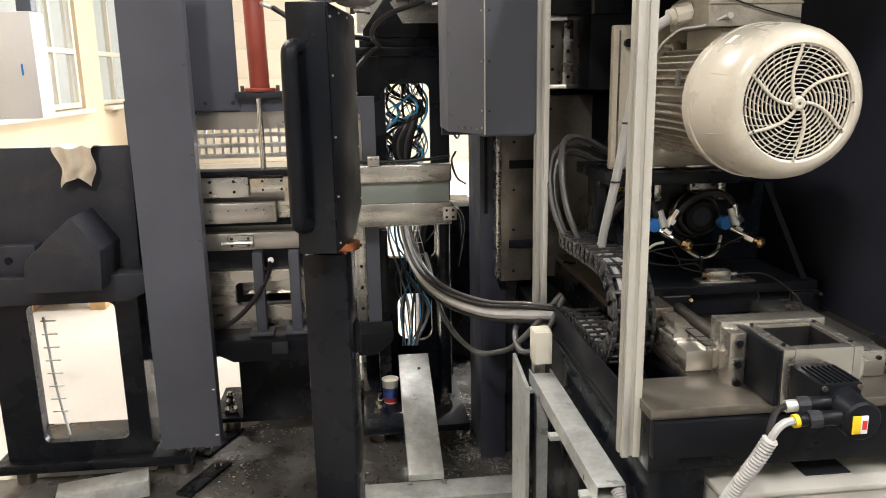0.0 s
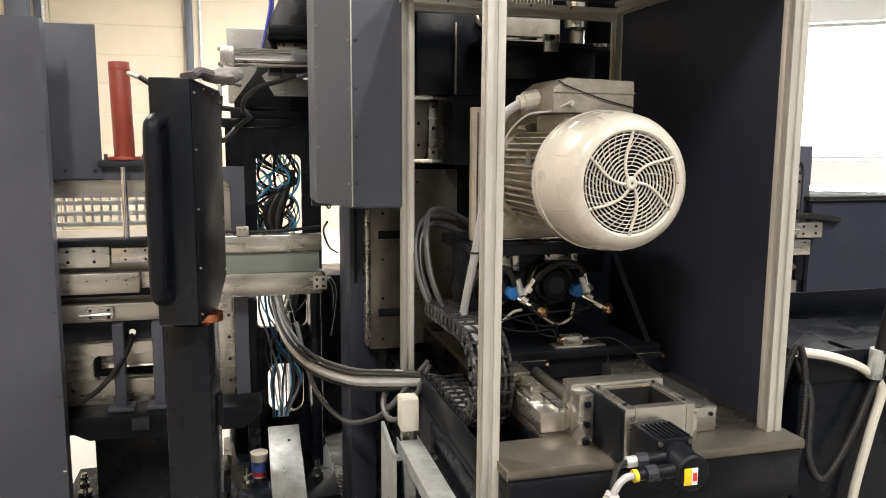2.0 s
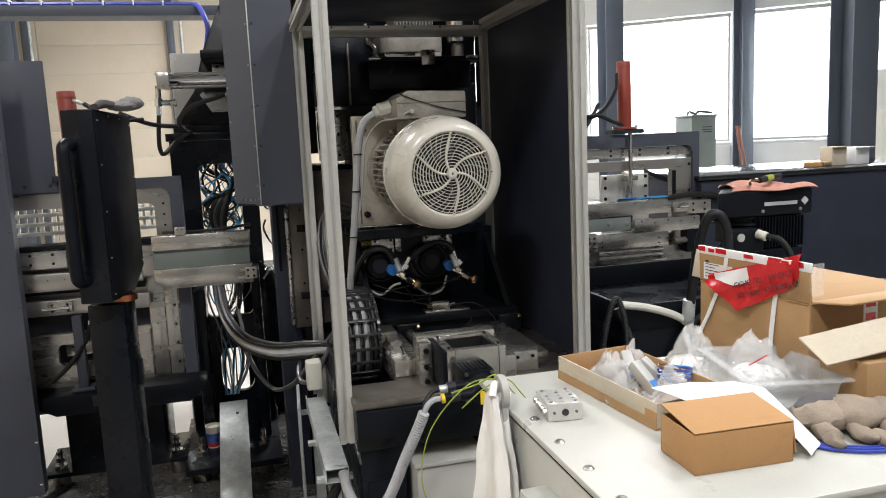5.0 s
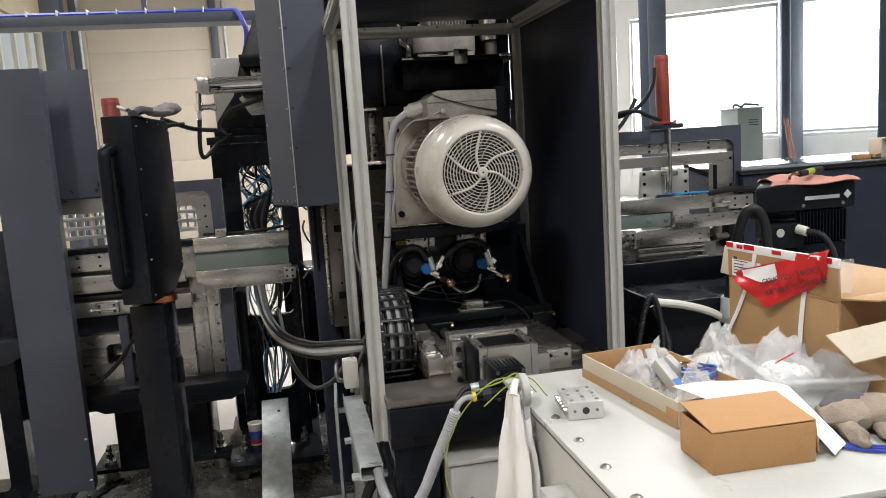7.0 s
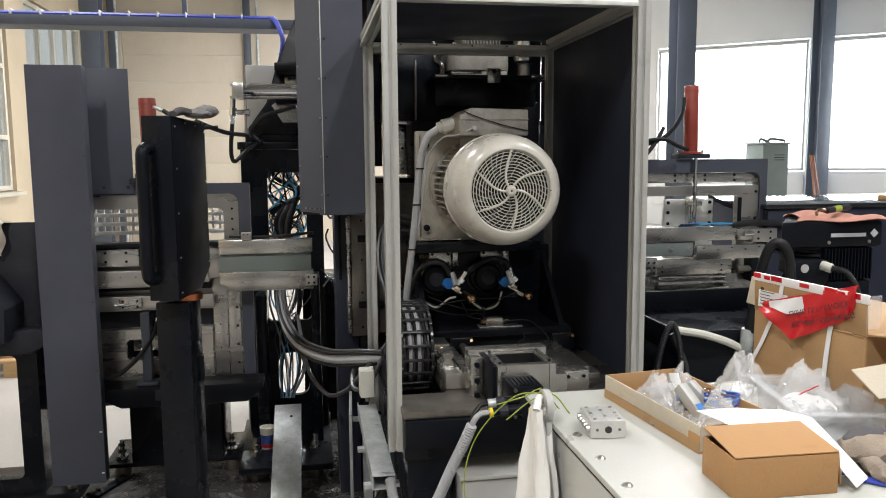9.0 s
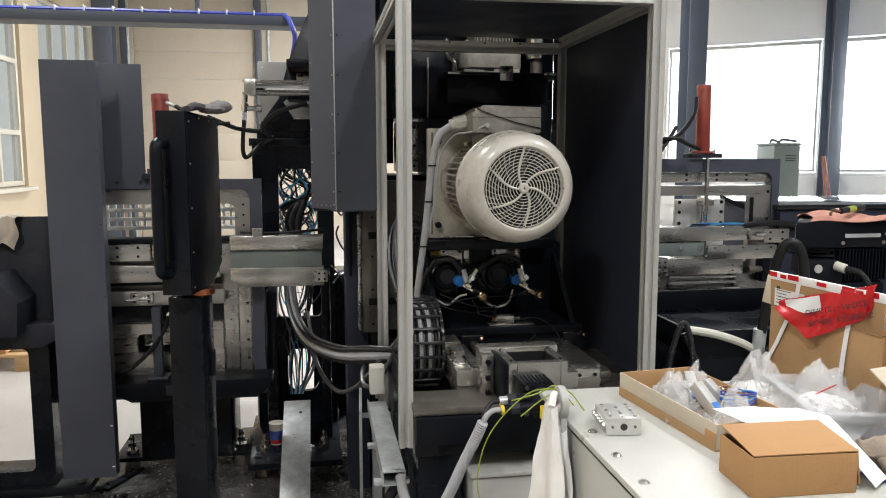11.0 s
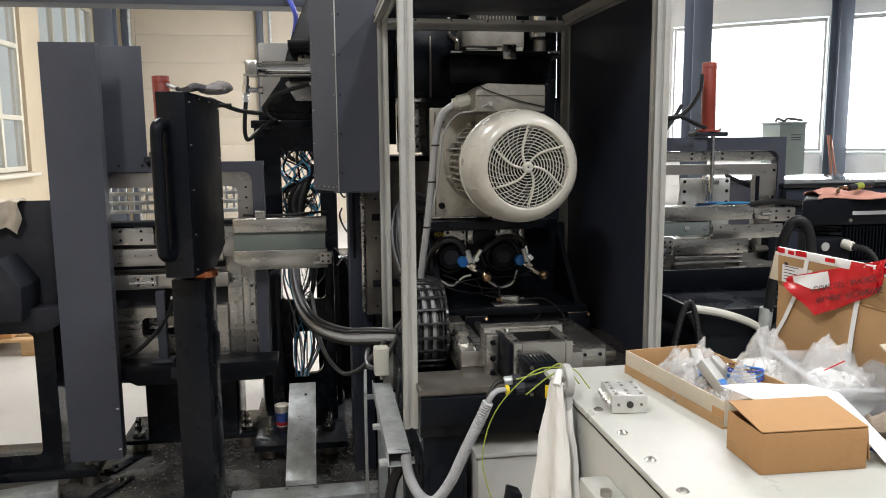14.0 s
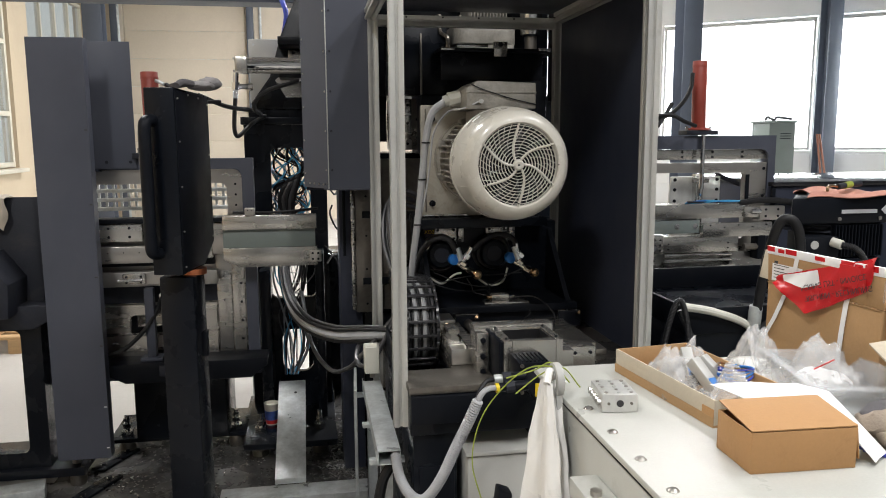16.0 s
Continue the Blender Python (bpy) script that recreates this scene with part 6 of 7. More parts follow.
def draped(x, y, z, w, h, seed):
    def fn(u, v):
        drop = max(0.0, v - 0.25)
        return Vector((x + w * (u - 0.5) * (1 - 0.35 * drop) + 0.01 * math.sin(9 * v + seed), y - 0.05 - 0.012 * math.sin(12 * u + 3 * v + seed) if v > 0.25 else y - 0.04 + 0.2 * (0.25 - v), z + 0.012 - h * drop * (1 + 0.14 * math.sin(5 * u + seed)) + 0.006 * math.sin(10 * u)))
    return sheet(fn, 18, 14, 0.003)


solo("wiping_cloth", draped(-1.18, 3.325, 1.475, 0.16, 0.2, 2), CLOTH, "crumpled beige cloth hung over the stand's edge", "cloth")
cabw = thing("wall_control_cabinet", "small pale control cabinet hung from a steel hanger", "electrical box", (-1.85, 4.5, 0))
part("box", bx(-2.03, -1.72, 4.4, 4.58, 1.55, 2.11, 0.01), WALLG, cabw)
part("door_seam", bx(-1.945, -1.94, 4.397, 4.3999, 1.56, 2.1), LGREY, cabw)
part("logo_bar", bx(-1.80, -1.79, 4.3975, 4.3999, 1.78, 1.84), BLUECAP, cabw)
part("hanger", bx(-1.86, -1.78, 4.581, 4.66, 1.6, 6.39, 0.004), STEELB, cabw)
pa = thing("pallet", "wooden pallet with an opened carton on the far floor", "pallet", (-2.65, 6.4, 0))
for k in range(5):
    part("board", bx(-3.25, -2.05, 5.95 + 0.2 * k, 6.05 + 0.2 * k, 0.12, 0.145, 0.003), WOOD, pa)
for k in range(3):
    part("block", bx(-3.25 + 0.54 * k, -3.13 + 0.54 * k, 5.95, 6.85, 0.0, 0.12, 0.003), WOOD, pa)
solo("far_carton", bx(-3.2, -2.25, 6.0, 6.6, 0.146, 0.34, 0.004), CARD2, "orange-brown carton lying on the pallet", "carton")

# ---- floor items ----
dc = thing("sloping_duct", "galvanised sheet duct sloping from the column to the floor", "cable duct", (0.22, 3.2, 0.0))
part("cover", prism([(3.68, 0.345), (3.66, 0.365), (2.93, 0.10), (2.93, 0.07)], "x", 0.135, 0.285, 0.002), GALV, dc)
part("side", prism([(3.68, 0.344), (2.93, 0.069), (2.93, 0.03), (3.68, 0.25)], "x", 0.137, 0.14), GALV, dc)
part("side", prism([(3.68, 0.344), (2.93, 0.069), (2.93, 0.03), (3.68, 0.25)], "x", 0.28, 0.283), GALV, dc)
bolts(dc, [(0.23, 3.55, 0.328)], (0, -0.34, 0.94), 0.008, INK)
tr = thing("floor_trunking", "galvanised cable trunking laid on the floor plate", "cable duct", (0.2, 2.87, 0.006))
part("body", bx(-0.12, 0.60, 2.80, 2.93, 0.0065, 0.06, 0.003), GALV, tr)
part("lid", bx(-0.12, 0.60, 2.795, 2.935, 0.0605, 0.066, 0.001), GALV, tr)
tr2 = thing("floor_trunking", "short galvanised trunking end before the stand", "cable duct", (-1.0, 2.9, 0.006))
part("body", turned(bx(-0.25, 0.11, -0.06, 0.06, 0.0065, 0.08, 0.003), pose(-1.09, 3.1, 0, 0, 0, 14)), GALV, tr2)
cp = thing("paint_tin", "small printed paper tub standing on the column foot", "tub", (0.075, 3.68, 0.12))
part("body", lathe([(0.0, 0.0), (0.034, 0.0), (0.042, 0.12), (0.044, 0.125), (0.04, 0.125), (0.036, 0.11), (0.0, 0.1)], (0.088, 3.64, 0.121), "z", 28), CUPW, cp)
part("blue_band", lathe([(0.0362, 0.025), (0.0404, 0.085)], (0.088, 3.64, 0.121), "z", 28), mat("printed_blue", (0.05, 0.1, 0.35), 0.5, 0, 0.5, 30, 90), cp)
part("red_band", lathe([(0.0352, 0.008), (0.0367, 0.03)], (0.088, 3.64, 0.121), "z", 28), REDP, cp)
for x, y, w in ((-0.75, 3.53, 0.3), (-0.76, 3.18, 0.3)):
    fb = thing("anchor_bar", "black anchor bar bolted to the floor plate", "anchor bar", (x, y, 0.006), group="anchor bars")
    part("bar", turned(bx(-0.04, 0.04, -w / 2, w / 2, 0.0065, 0.022, 0.003), pose(x, y, 0, 0, 0, -25)), BLACK, fb)
    for d in (-0.33, 0.33):
        part("washer", cy((x + d * w * 0.42, y + d * w * 0.9, 0.022), (x + d * w * 0.42, y + d * w * 0.9, 0.025), 0.018, 18), SHINE, fb)
        part("bolt", cy((x + d * w * 0.42, y + d * w * 0.9, 0.025), (x + d * w * 0.42, y + d * w * 0.9, 0.034), 0.011, 6), BLACKM, fb)
random.seed(9)
bm = bmesh.new()
for i in range(2600):
    x, y = random.uniform(-0.7, 0.62), random.uniform(2.4, 3.75)
    if random.random() < 0.45:
        x, y = random.gauss(0.47, 0.08), random.gauss(3.25, 0.35)
    a, l = random.uniform(0, 6.3), random.uniform(0.003, 0.011)
    vs = [bm.verts.new((x + l * math.cos(a + q), y + l * math.sin(a + q), 0.0065 + random.uniform(0, 0.004))) for q in (0, 2.0, 4.0)]
    bm.faces.new(vs)
solo("metal_chips", bm, STEELX, "scattered bright metal chips on the oily plate", "metal chips", kind="stuff")

# ---- pump, tank and cabinets at the far side ----
pk = thing("coolant_tank", "black coolant tank with raised rim and open trough", "tank", (2.35, 2.3, 0.0))
part("body", bx(1.74, 3.1, 1.9, 2.75, 0.006, 1.02, 0.006), BLACK, pk)
part("rim", bx(1.73, 3.11, 1.885, 1.9, 1.02, 1.12, 0.003), BLACKM, pk)
part("rim", bx(1.73, 1.745, 1.9005, 2.75, 1.02, 1.12, 0.003), BLACKM, pk)
part("rim", bx(1.746, 3.11, 2.735, 2.75, 1.02, 1.12, 0.003), BLACKM, pk)
part("pump_seat", bx(2.2, 2.66, 1.9005, 2.3, 1.021, 1.03, 0.003), BLACKM, pk)
pm = thing("coolant_pump", "black coolant pump with square head, finned motor and terminal box", "pump", (2.3, 2.0, 1.02))
part("head", prism([(2.10, 1.84), (2.53, 1.84), (2.53, 2.15), (2.33, 2.15)], "z", 1.43, 1.532, 0.012), BLACKM, pm)
part("neck", lathe([(0.12, 0.0), (0.14, 0.004), (0.14, 0.012), (0.125, 0.016), (0.125, 0.024), (0.14, 0.028), (0.14, 0.036), (0.12, 0.04)], (2.33, 2.0, 1.389), "z", 32), CAST, pm)
part("motor_body", bx(2.285, 2.50, 1.865, 2.13, 1.3, 1.43, 0.006), BLACKM, pm)
for k in range(15):
    part("fin", bx(2.29 + 0.014 * k, 2.2945 + 0.014 * k, 1.842, 1.8645, 1.305, 1.425), BLACKM, pm)
part("terminal_box", prism([(2.11, 1.80), (2.275, 1.80), (2.275, 1.95), (2.2, 1.95)], "z", 1.30, 1.388, 0.006), BLACKM, pm)
part("box_dial", cy((2.175, 1.80, 1.36), (2.175, 1.797, 1.36), 0.016, 18), LGREY, pm)
part("connector", cy((2.245, 1.80, 1.371), (2.262, 1.765, 1.362), 0.018, 14, bevel=0.003), CREAMP, pm, "cream plastic connector")
part("casing", prism([(2.10, 1.845), (2.49, 1.845), (2.49, 2.12), (2.3, 2.12)], "z", 1.03, 1.299, 0.006), BLACK, pm)
for x in (2.18, 2.33):
    for k in range(4):
        part("vent_slit", bx(x, x + 0.035, 1.842, 1.8449, 1.09 + 0.05 * k, 1.094 + 0.05 * k), STEEL, pm)
part("name_bar", bx(2.307, 2.455, 1.837, 1.8395, 1.470, 1.484), PALEINK, pm, "pale printed maker's mark")
part("emblem", turned(bx(-0.012, 0.012, -0.0025, 0.0, -0.012, 0.012), Matrix.Translation((2.49, 1.8395, 1.482)) @ Matrix.Rotation(radians(45), 4, "Y")), PALEINK, pm)
bolts(pm, [(2.30, 1.84, 1.45), (2.47, 1.84, 1.45)], (0, -1, 0), 0.007, STEEL)


def ragfn(u, v):
    edge = max(0.0, 0.12 - v) * 8
    return Vector((2.15 + 0.4 * u + (0.03 * math.sin(6 * v) + 0.17 * v) * (1 - u), 1.825 + 0.3 * v + 0.02 * math.sin(7 * u), 1.540 + 0.008 * math.sin(9 * u + 4 * v) + 0.006 * math.sin(14 * v) - 0.012 * edge * (0.5 + 0.5 * math.sin(8 * u))))


rag = solo("cleaning_rag", sheet(ragfn, 24, 16, 0.003), RAG, "terracotta rag spread over the pump head", "rag")
wt = thing("welding_torch", "handheld torch with bent copper neck lying on the rag", "torch", (2.36, 1.92, 1.56))
part("handle", tube([(2.33, 1.90, 1.566), (2.40, 1.93, 1.572), (2.47, 1.96, 1.574)], 0.012, 10), CAST, wt)
part("neck", tube([(2.33, 1.90, 1.566), (2.29, 1.88, 1.572), (2.262, 1.865, 1.566), (2.25, 1.85, 1.556)], 0.006, 8), BRASS, wt)
part("grip", cy((2.37, 1.917, 1.569), (2.41, 1.934, 1.572), 0.0135, 10), GREENC, wt)
ah = thing("suction_hose", "thick black hose arched from tank to pump with steel elbow", "hose", (2.04, 1.8, 0.97))
part("hose", tube([(1.988, 1.85, 1.10), (1.995, 1.82, 1.28), (2.003, 1.785, 1.41), (2.022, 1.765, 1.462), (2.055, 1.75, 1.452), (2.078, 1.745, 1.38), (2.085, 1.745, 1.2), (2.08, 1.75, 1.05)], 0.018, 14), RUBBER, ah)
part("ferrule", cy((2.08, 1.75, 1.065), (2.08, 1.75, 1.0), 0.024, 16, bevel=0.003), GALV, ah, "bright crimped ferrule")
part("elbow", tube([(2.08, 1.75, 1.0), (2.082, 1.752, 0.97), (2.11, 1.76, 0.955), (2.17, 1.79, 0.955), (2.2, 1.84, 0.955), (2.2, 1.9, 0.955)], 0.022, 12), GALV, ah)
part("union_nut", cy((2.125, 1.765, 0.955), (2.155, 1.78, 0.955), 0.031, 6), GALV, ah)
part("ferrule", cy((1.987, 1.852, 1.13), (1.985, 1.86, 1.03), 0.024, 16, bevel=0.003), GALV, ah)
for p, r in (([(2.26, 1.768, 1.363), (2.31, 1.745, 1.345), (2.355, 1.74, 1.27), (2.375, 1.745, 1.14), (2.365, 1.78, 1.03), (2.35, 1.9, 1.01)], 0.013), ([(1.69, 1.87, 1.12), (1.74, 1.85, 0.98), (1.74, 1.84, 0.8), (1.80, 1.835, 0.72), (1.90, 1.84, 0.86), (1.99, 1.855, 1.02), (2.1, 1.87, 1.08)], 0.013), ([(1.60, 1.9, 0.55), (1.60, 1.85, 0.85), (1.64, 1.84, 1.1), (1.68, 1.84, 1.16), (1.72, 1.85, 1.0), (1.70, 1.85, 0.75), (1.63, 1.85, 0.6)], 0.011)):
    solo("pump_hose", tube(p, r, 10, 8, ribs=0.0015), RUBBER, "black ribbed hose by the coolant pump", "hose", group="pump hoses")
solo("white_hose", tube([(1.70, 1.86, 1.135), (1.82, 1.86, 1.11), (1.95, 1.865, 1.06), (2.02, 1.86, 0.99), (1.98, 1.85, 0.85), (1.93, 1.85, 0.6), (1.92, 1.84, 0.3), (1.98, 1.8, 0.03)], 0.015, 10), CREAMP, "cream hose along the tank rim", "hose")
for p in ([(1.55, 3.0, 0.95), (1.75, 2.95, 1.02), (1.95, 3.0, 1.14), (2.15, 3.1, 1.2)], [(1.55, 3.02, 0.92), (1.78, 2.97, 0.98), (1.98, 3.02, 1.10), (2.18, 3.12, 1.16)]):
    solo("station_hose", tube(p, 0.014, 8), GCABLE, "grey hose leading to the far clamping station", "hose", group="station hoses")
dk = thing("dark_cabinet", "long graphite cabinet with a shiny black top", "machine cabinet", (4.1, 4.0, 0.0))
part("body", bx(3.12, 5.3, 3.52, 4.5, 0.0, 1.455, 0.01), GRAPH, dk)
part("top", bx(3.10, 5.32, 3.50, 4.52, 1.457, 1.484, 0.006), GLOSSTOP, dk)
part("edge_rail", bx(3.098, 3.12, 3.498, 3.519, 0.02, 1.45, 0.003), BLACKM, dk)
for k in range(6):
    part("stripe", turned(bx(-0.025, 0.025, -0.003, 0.0, -0.1, 0.1), Matrix.Translation((5.0, 3.517, 0.42 + 0.19 * k)) @ Matrix.Rotation(radians(40), 4, "Y")), YELLOW, dk, "yellow hazard stripe")
for k, (x, w, h, mt) in enumerate(((4.36, 0.12, 0.13, CARDW), (4.54, 0.16, 0.12, PAPER), (4.93, 0.2, 0.1, CARD2), (4.2, 0.12, 0.03, CARD2))):
    cb = thing("parts_box", ("opened whitish carton on the dark cabinet", "crumpled white packing on the dark cabinet", "small orange carton on the dark cabinet", "flat brown carton piece on the dark cabinet")[k], "carton", (x, 3.8, 1.484), group="cabinet cartons")
    part("body", turned(bx(-w / 2, w / 2, -0.06, 0.06, 1.4845, 1.484 + h, 0.004), pose(x, 3.8, 0, 0, 0, 15 * k)), mt, cb)
    part("flap", turned(bx(-w / 2, w / 2, -0.10, -0.062, 1.484 + h - 0.004, 1.484 + h, 0.001), pose(x, 3.8, 0, 0, 0, 15 * k)), mt, cb)
gg = thing("green_cabinet", "tall grey-green electrical cabinet with cables on top", "electrical cabinet", (7.75, 10.8, 0))
part("body", bx(7.6, 8.06, 10.6, 11.1, 0.0, 1.975, 0.012), GREENG, gg)
part("lid", bx(7.58, 8.08, 10.58, 11.12, 1.976, 2.01, 0.006), GREENG, gg)
part("cable_coil", tube([(7.65, 10.8, 2.03), (7.72, 10.85, 2.07), (7.8, 10.8, 2.03), (7.9, 10.85, 2.07), (8.12, 10.8, 2.04)], 0.022, 8), GCABLE, gg)
for z in (1.72, 1.76, 1.8):
    part("vent_slit", bx(7.8, 7.98, 10.594, 10.599, z, z + 0.012), CAST, gg)
for k in range(2):
    solo("copper_pipe", cy((9.9 + 0.14 * k, 12.2, 0.0), (9.7 + 0.05 * k, 12.35, 1.8), 0.02, 10), DULLCU, "tarnished copper pipe leaning upright", "pipe", group="copper pipes")
wm = thing("white_machine", "large off-white machine tool with chamfered hood", "machine tool", (10.5, 8.6, 0))
part("hood", prism([(9.3, 0.0), (9.3, 1.95), (9.8, 2.55), (13.8, 2.55), (13.8, 0.0)], "y", 7.8, 9.2, 0.02), WHITE, wm)
part("door", bx(10.0, 11.4, 7.78, 7.799, 0.3, 1.95, 0.008), WHITE, wm)
part("emblem", turned(cy((0, 0, 0), (0, 0.01, 0), 0.1, 20), pose(9.95, 7.785, 2.25)), REDP, wm, "round red emblem")
part("name_bar", bx(10.12, 10.75, 7.79, 7.799, 2.22, 2.32), PALEINK, wm)
part("warning_sign", prism([(10.5, 1.35), (10.66, 1.35), (10.58, 1.49)], "y", 7.77, 7.779), YELLOW, wm)
part("beacon_pole", cy((9.9, 8.2, 2.55), (9.9, 8.2, 3.0), 0.02, 10), BLACKM, wm)
part("beacon", cy((9.9, 8.2, 3.0), (9.9, 8.2, 3.2), 0.05, 14), REDP, wm, "red signal beacon")
part("beacon", cy((9.9, 8.2, 2.86), (9.9, 8.2, 2.998), 0.05, 14), GREENC, wm, "green signal beacon")

# ---- white cabinet in the foreground ----
TZ = 1.305
wc = thing("white_cabinet", "off-white enamelled steel cabinet with screwed top plate", "electrical cabinet", (1.4, 0.4, 0.0))
part("body", bx(0.79, 2.3, 0.085, 0.69, 0.08, TZ - 0.012, 0.006), WHITE, wc)
part("top_plate", bx(0.782, 2.31, 0.075, 0.70, TZ - 0.0115, TZ, 0.003), WHITE, wc)
part("plinth", bx(0.81, 2.28, 0.11, 0.67, 0.0, 0.079), BLACKM, wc)
for y in (0.153, 0.252, 0.355, 0.46, 0.6):
    part("screw", lathe([(0.0, 0.0045), (0.003, 0.0045), (0.006, 0.003), (0.0085, 0.0005), (0.0085, 0.0)], (0.806, y, TZ), "z", 16), STEEL, wc)
ring = lathe([(0.017, -0.006), (0.03, -0.006), (0.031, 0.0), (0.03, 0.006), (0.017, 0.006), (0.017, -0.006)], (0.772, 0.53, 1.335), "x", 28)
part("lifting_eye", bx(0.766, 0.778, 0.508, 0.552, 1.2, 1.318, 0.003, ring), LGREY, wc, "grey lifting eye")
part("handle_lug", bx(0.742, 0.789, 0.27, 0.37, 1.2, 1.232, 0.004), WHITE, wc)
part("lug_bolt", cy((0.76, 0.30, 1.232), (0.76, 0.30, 1.24), 0.009, 12), STEEL, wc)
part("edge_gasket", bx(0.7885, 0.7895, 0.09, 0.69, TZ - 0.02, TZ - 0.0125), BLACKM, wc)


def fold_wave(a):
    return abs((a % 2.0) - 1.0) * 2 - 1


def bagfn(u, v):
    half = 0.013 + 0.066 * v ** 0.85
    e = (u - 0.5) * 2 * half
    nn = noise.noise(Vector((4 * u, 6 * v, 2.2))) + 0.5 * noise.noise(Vector((13 * u, 15 * v, 4.0)))
    deep = 0.012 * fold_wave(2.6 * u + 0.35 * v) * min(1, 0.3 + v) + 0.006 * nn
    return Vector((0.752 - 0.03 * v + 0.4 * e - 0.92 * deep, 0.522 - 0.062 * v - 0.92 * e - 0.4 * deep, 1.34 - 0.42 * v + 0.01 * (u - 0.5) * fold_wave(3 * u)))


pb = thing("plastic_bag", "crumpled white plastic bag hung from the lifting eye", "plastic bag", (0.73, 0.53, 1.0))
part("front_sheet", sheet(bagfn, 20, 26, 0.0012), WBAG, pb)
part("back_sheet", sheet(lambda u, v: bagfn(u, v) + Vector((0.02 + 0.008 * math.sin(6 * u), 0.01, -0.01 * u)), 20, 26, 0.0012), WBAG, pb)
part("tied_neck", tube([(0.748, 0.51, 1.335), (0.758, 0.525, 1.352), (0.77, 0.535, 1.34), (0.765, 0.54, 1.325)], 0.007, 8), WBAG, pb)
for p in ([(0.775, 0.53, 1.36), (0.72, 0.56, 1.345), (0.66, 0.6, 1.26), (0.64, 0.62, 1.16), (0.66, 0.62, 1.07)], [(0.80, 0.54, 1.325), (0.77, 0.55, 1.36), (0.74, 0.56, 1.345), (0.70, 0.6, 1.32)], [(0.82, 0.54, 1.315), (0.79, 0.55, 1.35), (0.75, 0.55, 1.34), (0.71, 0.57, 1.30)]):
    solo("earth_wire", tube(p, 0.0013, 6), GREENC, "yellow-green earth wire through the lifting eye", "wire", group="earth wires")
solo("cable_plug", prism([(0.66, 1.03), (0.70, 1.03), (0.70, 1.12), (0.675, 1.13)], "y", 0.55, 0.58, 0.004), BLACKM, "black ribbed plug hanging beside the cabinet", "plug")
vb = thing("valve_manifold", "silver drilled hydraulic manifold block on the cabinet", "manifold block", (0.855, 0.47, TZ))
V = pose(0.855, 0.472, 0, 0, 0, -7)
part("block", turned(bx(-0.03, 0.03, -0.04, 0.04, TZ + 0.0005, TZ + 0.031, 0.002), V), SILVER, vb)
for i in range(5):
    for k in range(3):
        part("plug", turned(cy((-0.021 + 0.021 * k, -0.03 + 0.015 * i, TZ + 0.031), (-0.021 + 0.021 * k, -0.03 + 0.015 * i, TZ + 0.0325), 0.0032, 10), V), SILVER if (i + k) % 2 else STEEL, vb)
    part("fitting", turned(cy((-0.03, -0.03 + 0.015 * i, TZ + 0.016), (-0.036, -0.03 + 0.015 * i, TZ + 0.016), 0.006, 10), V), STEEL, vb)
for x in (-0.019, 0.0, 0.019):
    part("port", turned(cy((x, -0.0405, TZ + 0.016), (x, -0.042, TZ + 0.016), 0.006 if x == 0 else 0.0025, 14), V), INK if x == 0 else STEELD, vb)
cb = thing("small_carton", "shallow orange-brown carton with loosely closed lid", "carton", (1.0, 0.22, TZ))
C = pose(1.008, 0.222, 0, 0, 0, -2)
W, D, Hh = 0.077, 0.047, 0.058
for nm, a in (("front_wall", (-W, W, -D, -D + 0.002)), ("rear_wall", (-W, W, D - 0.002, D)), ("left_wall", (-W, -W + 0.002, -D + 0.002, D - 0.002)), ("right_wall", (W - 0.002, W, -D + 0.002, D - 0.002))):
    part(nm, turned(bx(a[0], a[1], a[2], a[3], TZ + 0.0005, TZ + Hh, 0.0005), C), CARD2, cb)
part("lid", turned(turned(bx(-W, W, -2 * D, 0.0, 0.0, 0.002, 0.0005), pose(0, D, TZ + Hh + 0.013, 7.2, 0, 0)), C), CARD2, cb)
part("tuck_flap", turned(turned(bx(0.0, 0.002, -0.042, 0.042, -0.05, 0.0), pose(W + 0.001, 0, TZ + Hh + 0.002, 0, -7, 0)), C), CARD2, cb)
part("inner_floor", turned(bx(-W + 0.002, W - 0.002, -D + 0.002, D - 0.002, TZ + 0.0005, TZ + 0.003), C), CARD2, cb)
tray = thing("cardboard_tray", "long shallow cardboard tray filled with wrapped parts", "carton tray", (1.07, 0.5, TZ))
P = pose(0.966, 0.34, 0, 0, 0, 6.5)
part("bottom", turned(bx(0, 0.155, 0, 0.31, TZ + 0.0005, TZ + 0.004), P), CARD, tray)
for a, mt in (((0, 0.003, 0, 0.31), CARDW), ((0.003, 0.152, 0.307, 0.31), CARD), ((0.152, 0.155, 0, 0.31), CARD), ((0.003, 0.152, 0, 0.003), CARDW)):
    part("wall", turned(bx(*a, TZ + 0.004, TZ + 0.045, 0.0005), P), mt, tray)
part("bottom_band", turned(bx(-0.0015, -0.0002, 0, 0.31, TZ + 0.0005, TZ + 0.017), P), CARD, tray)
part("torn_patch", turned(bx(-0.0012, -0.0002, 0.0, 0.03, TZ + 0.017, TZ + 0.03), P), CARD2, tray)


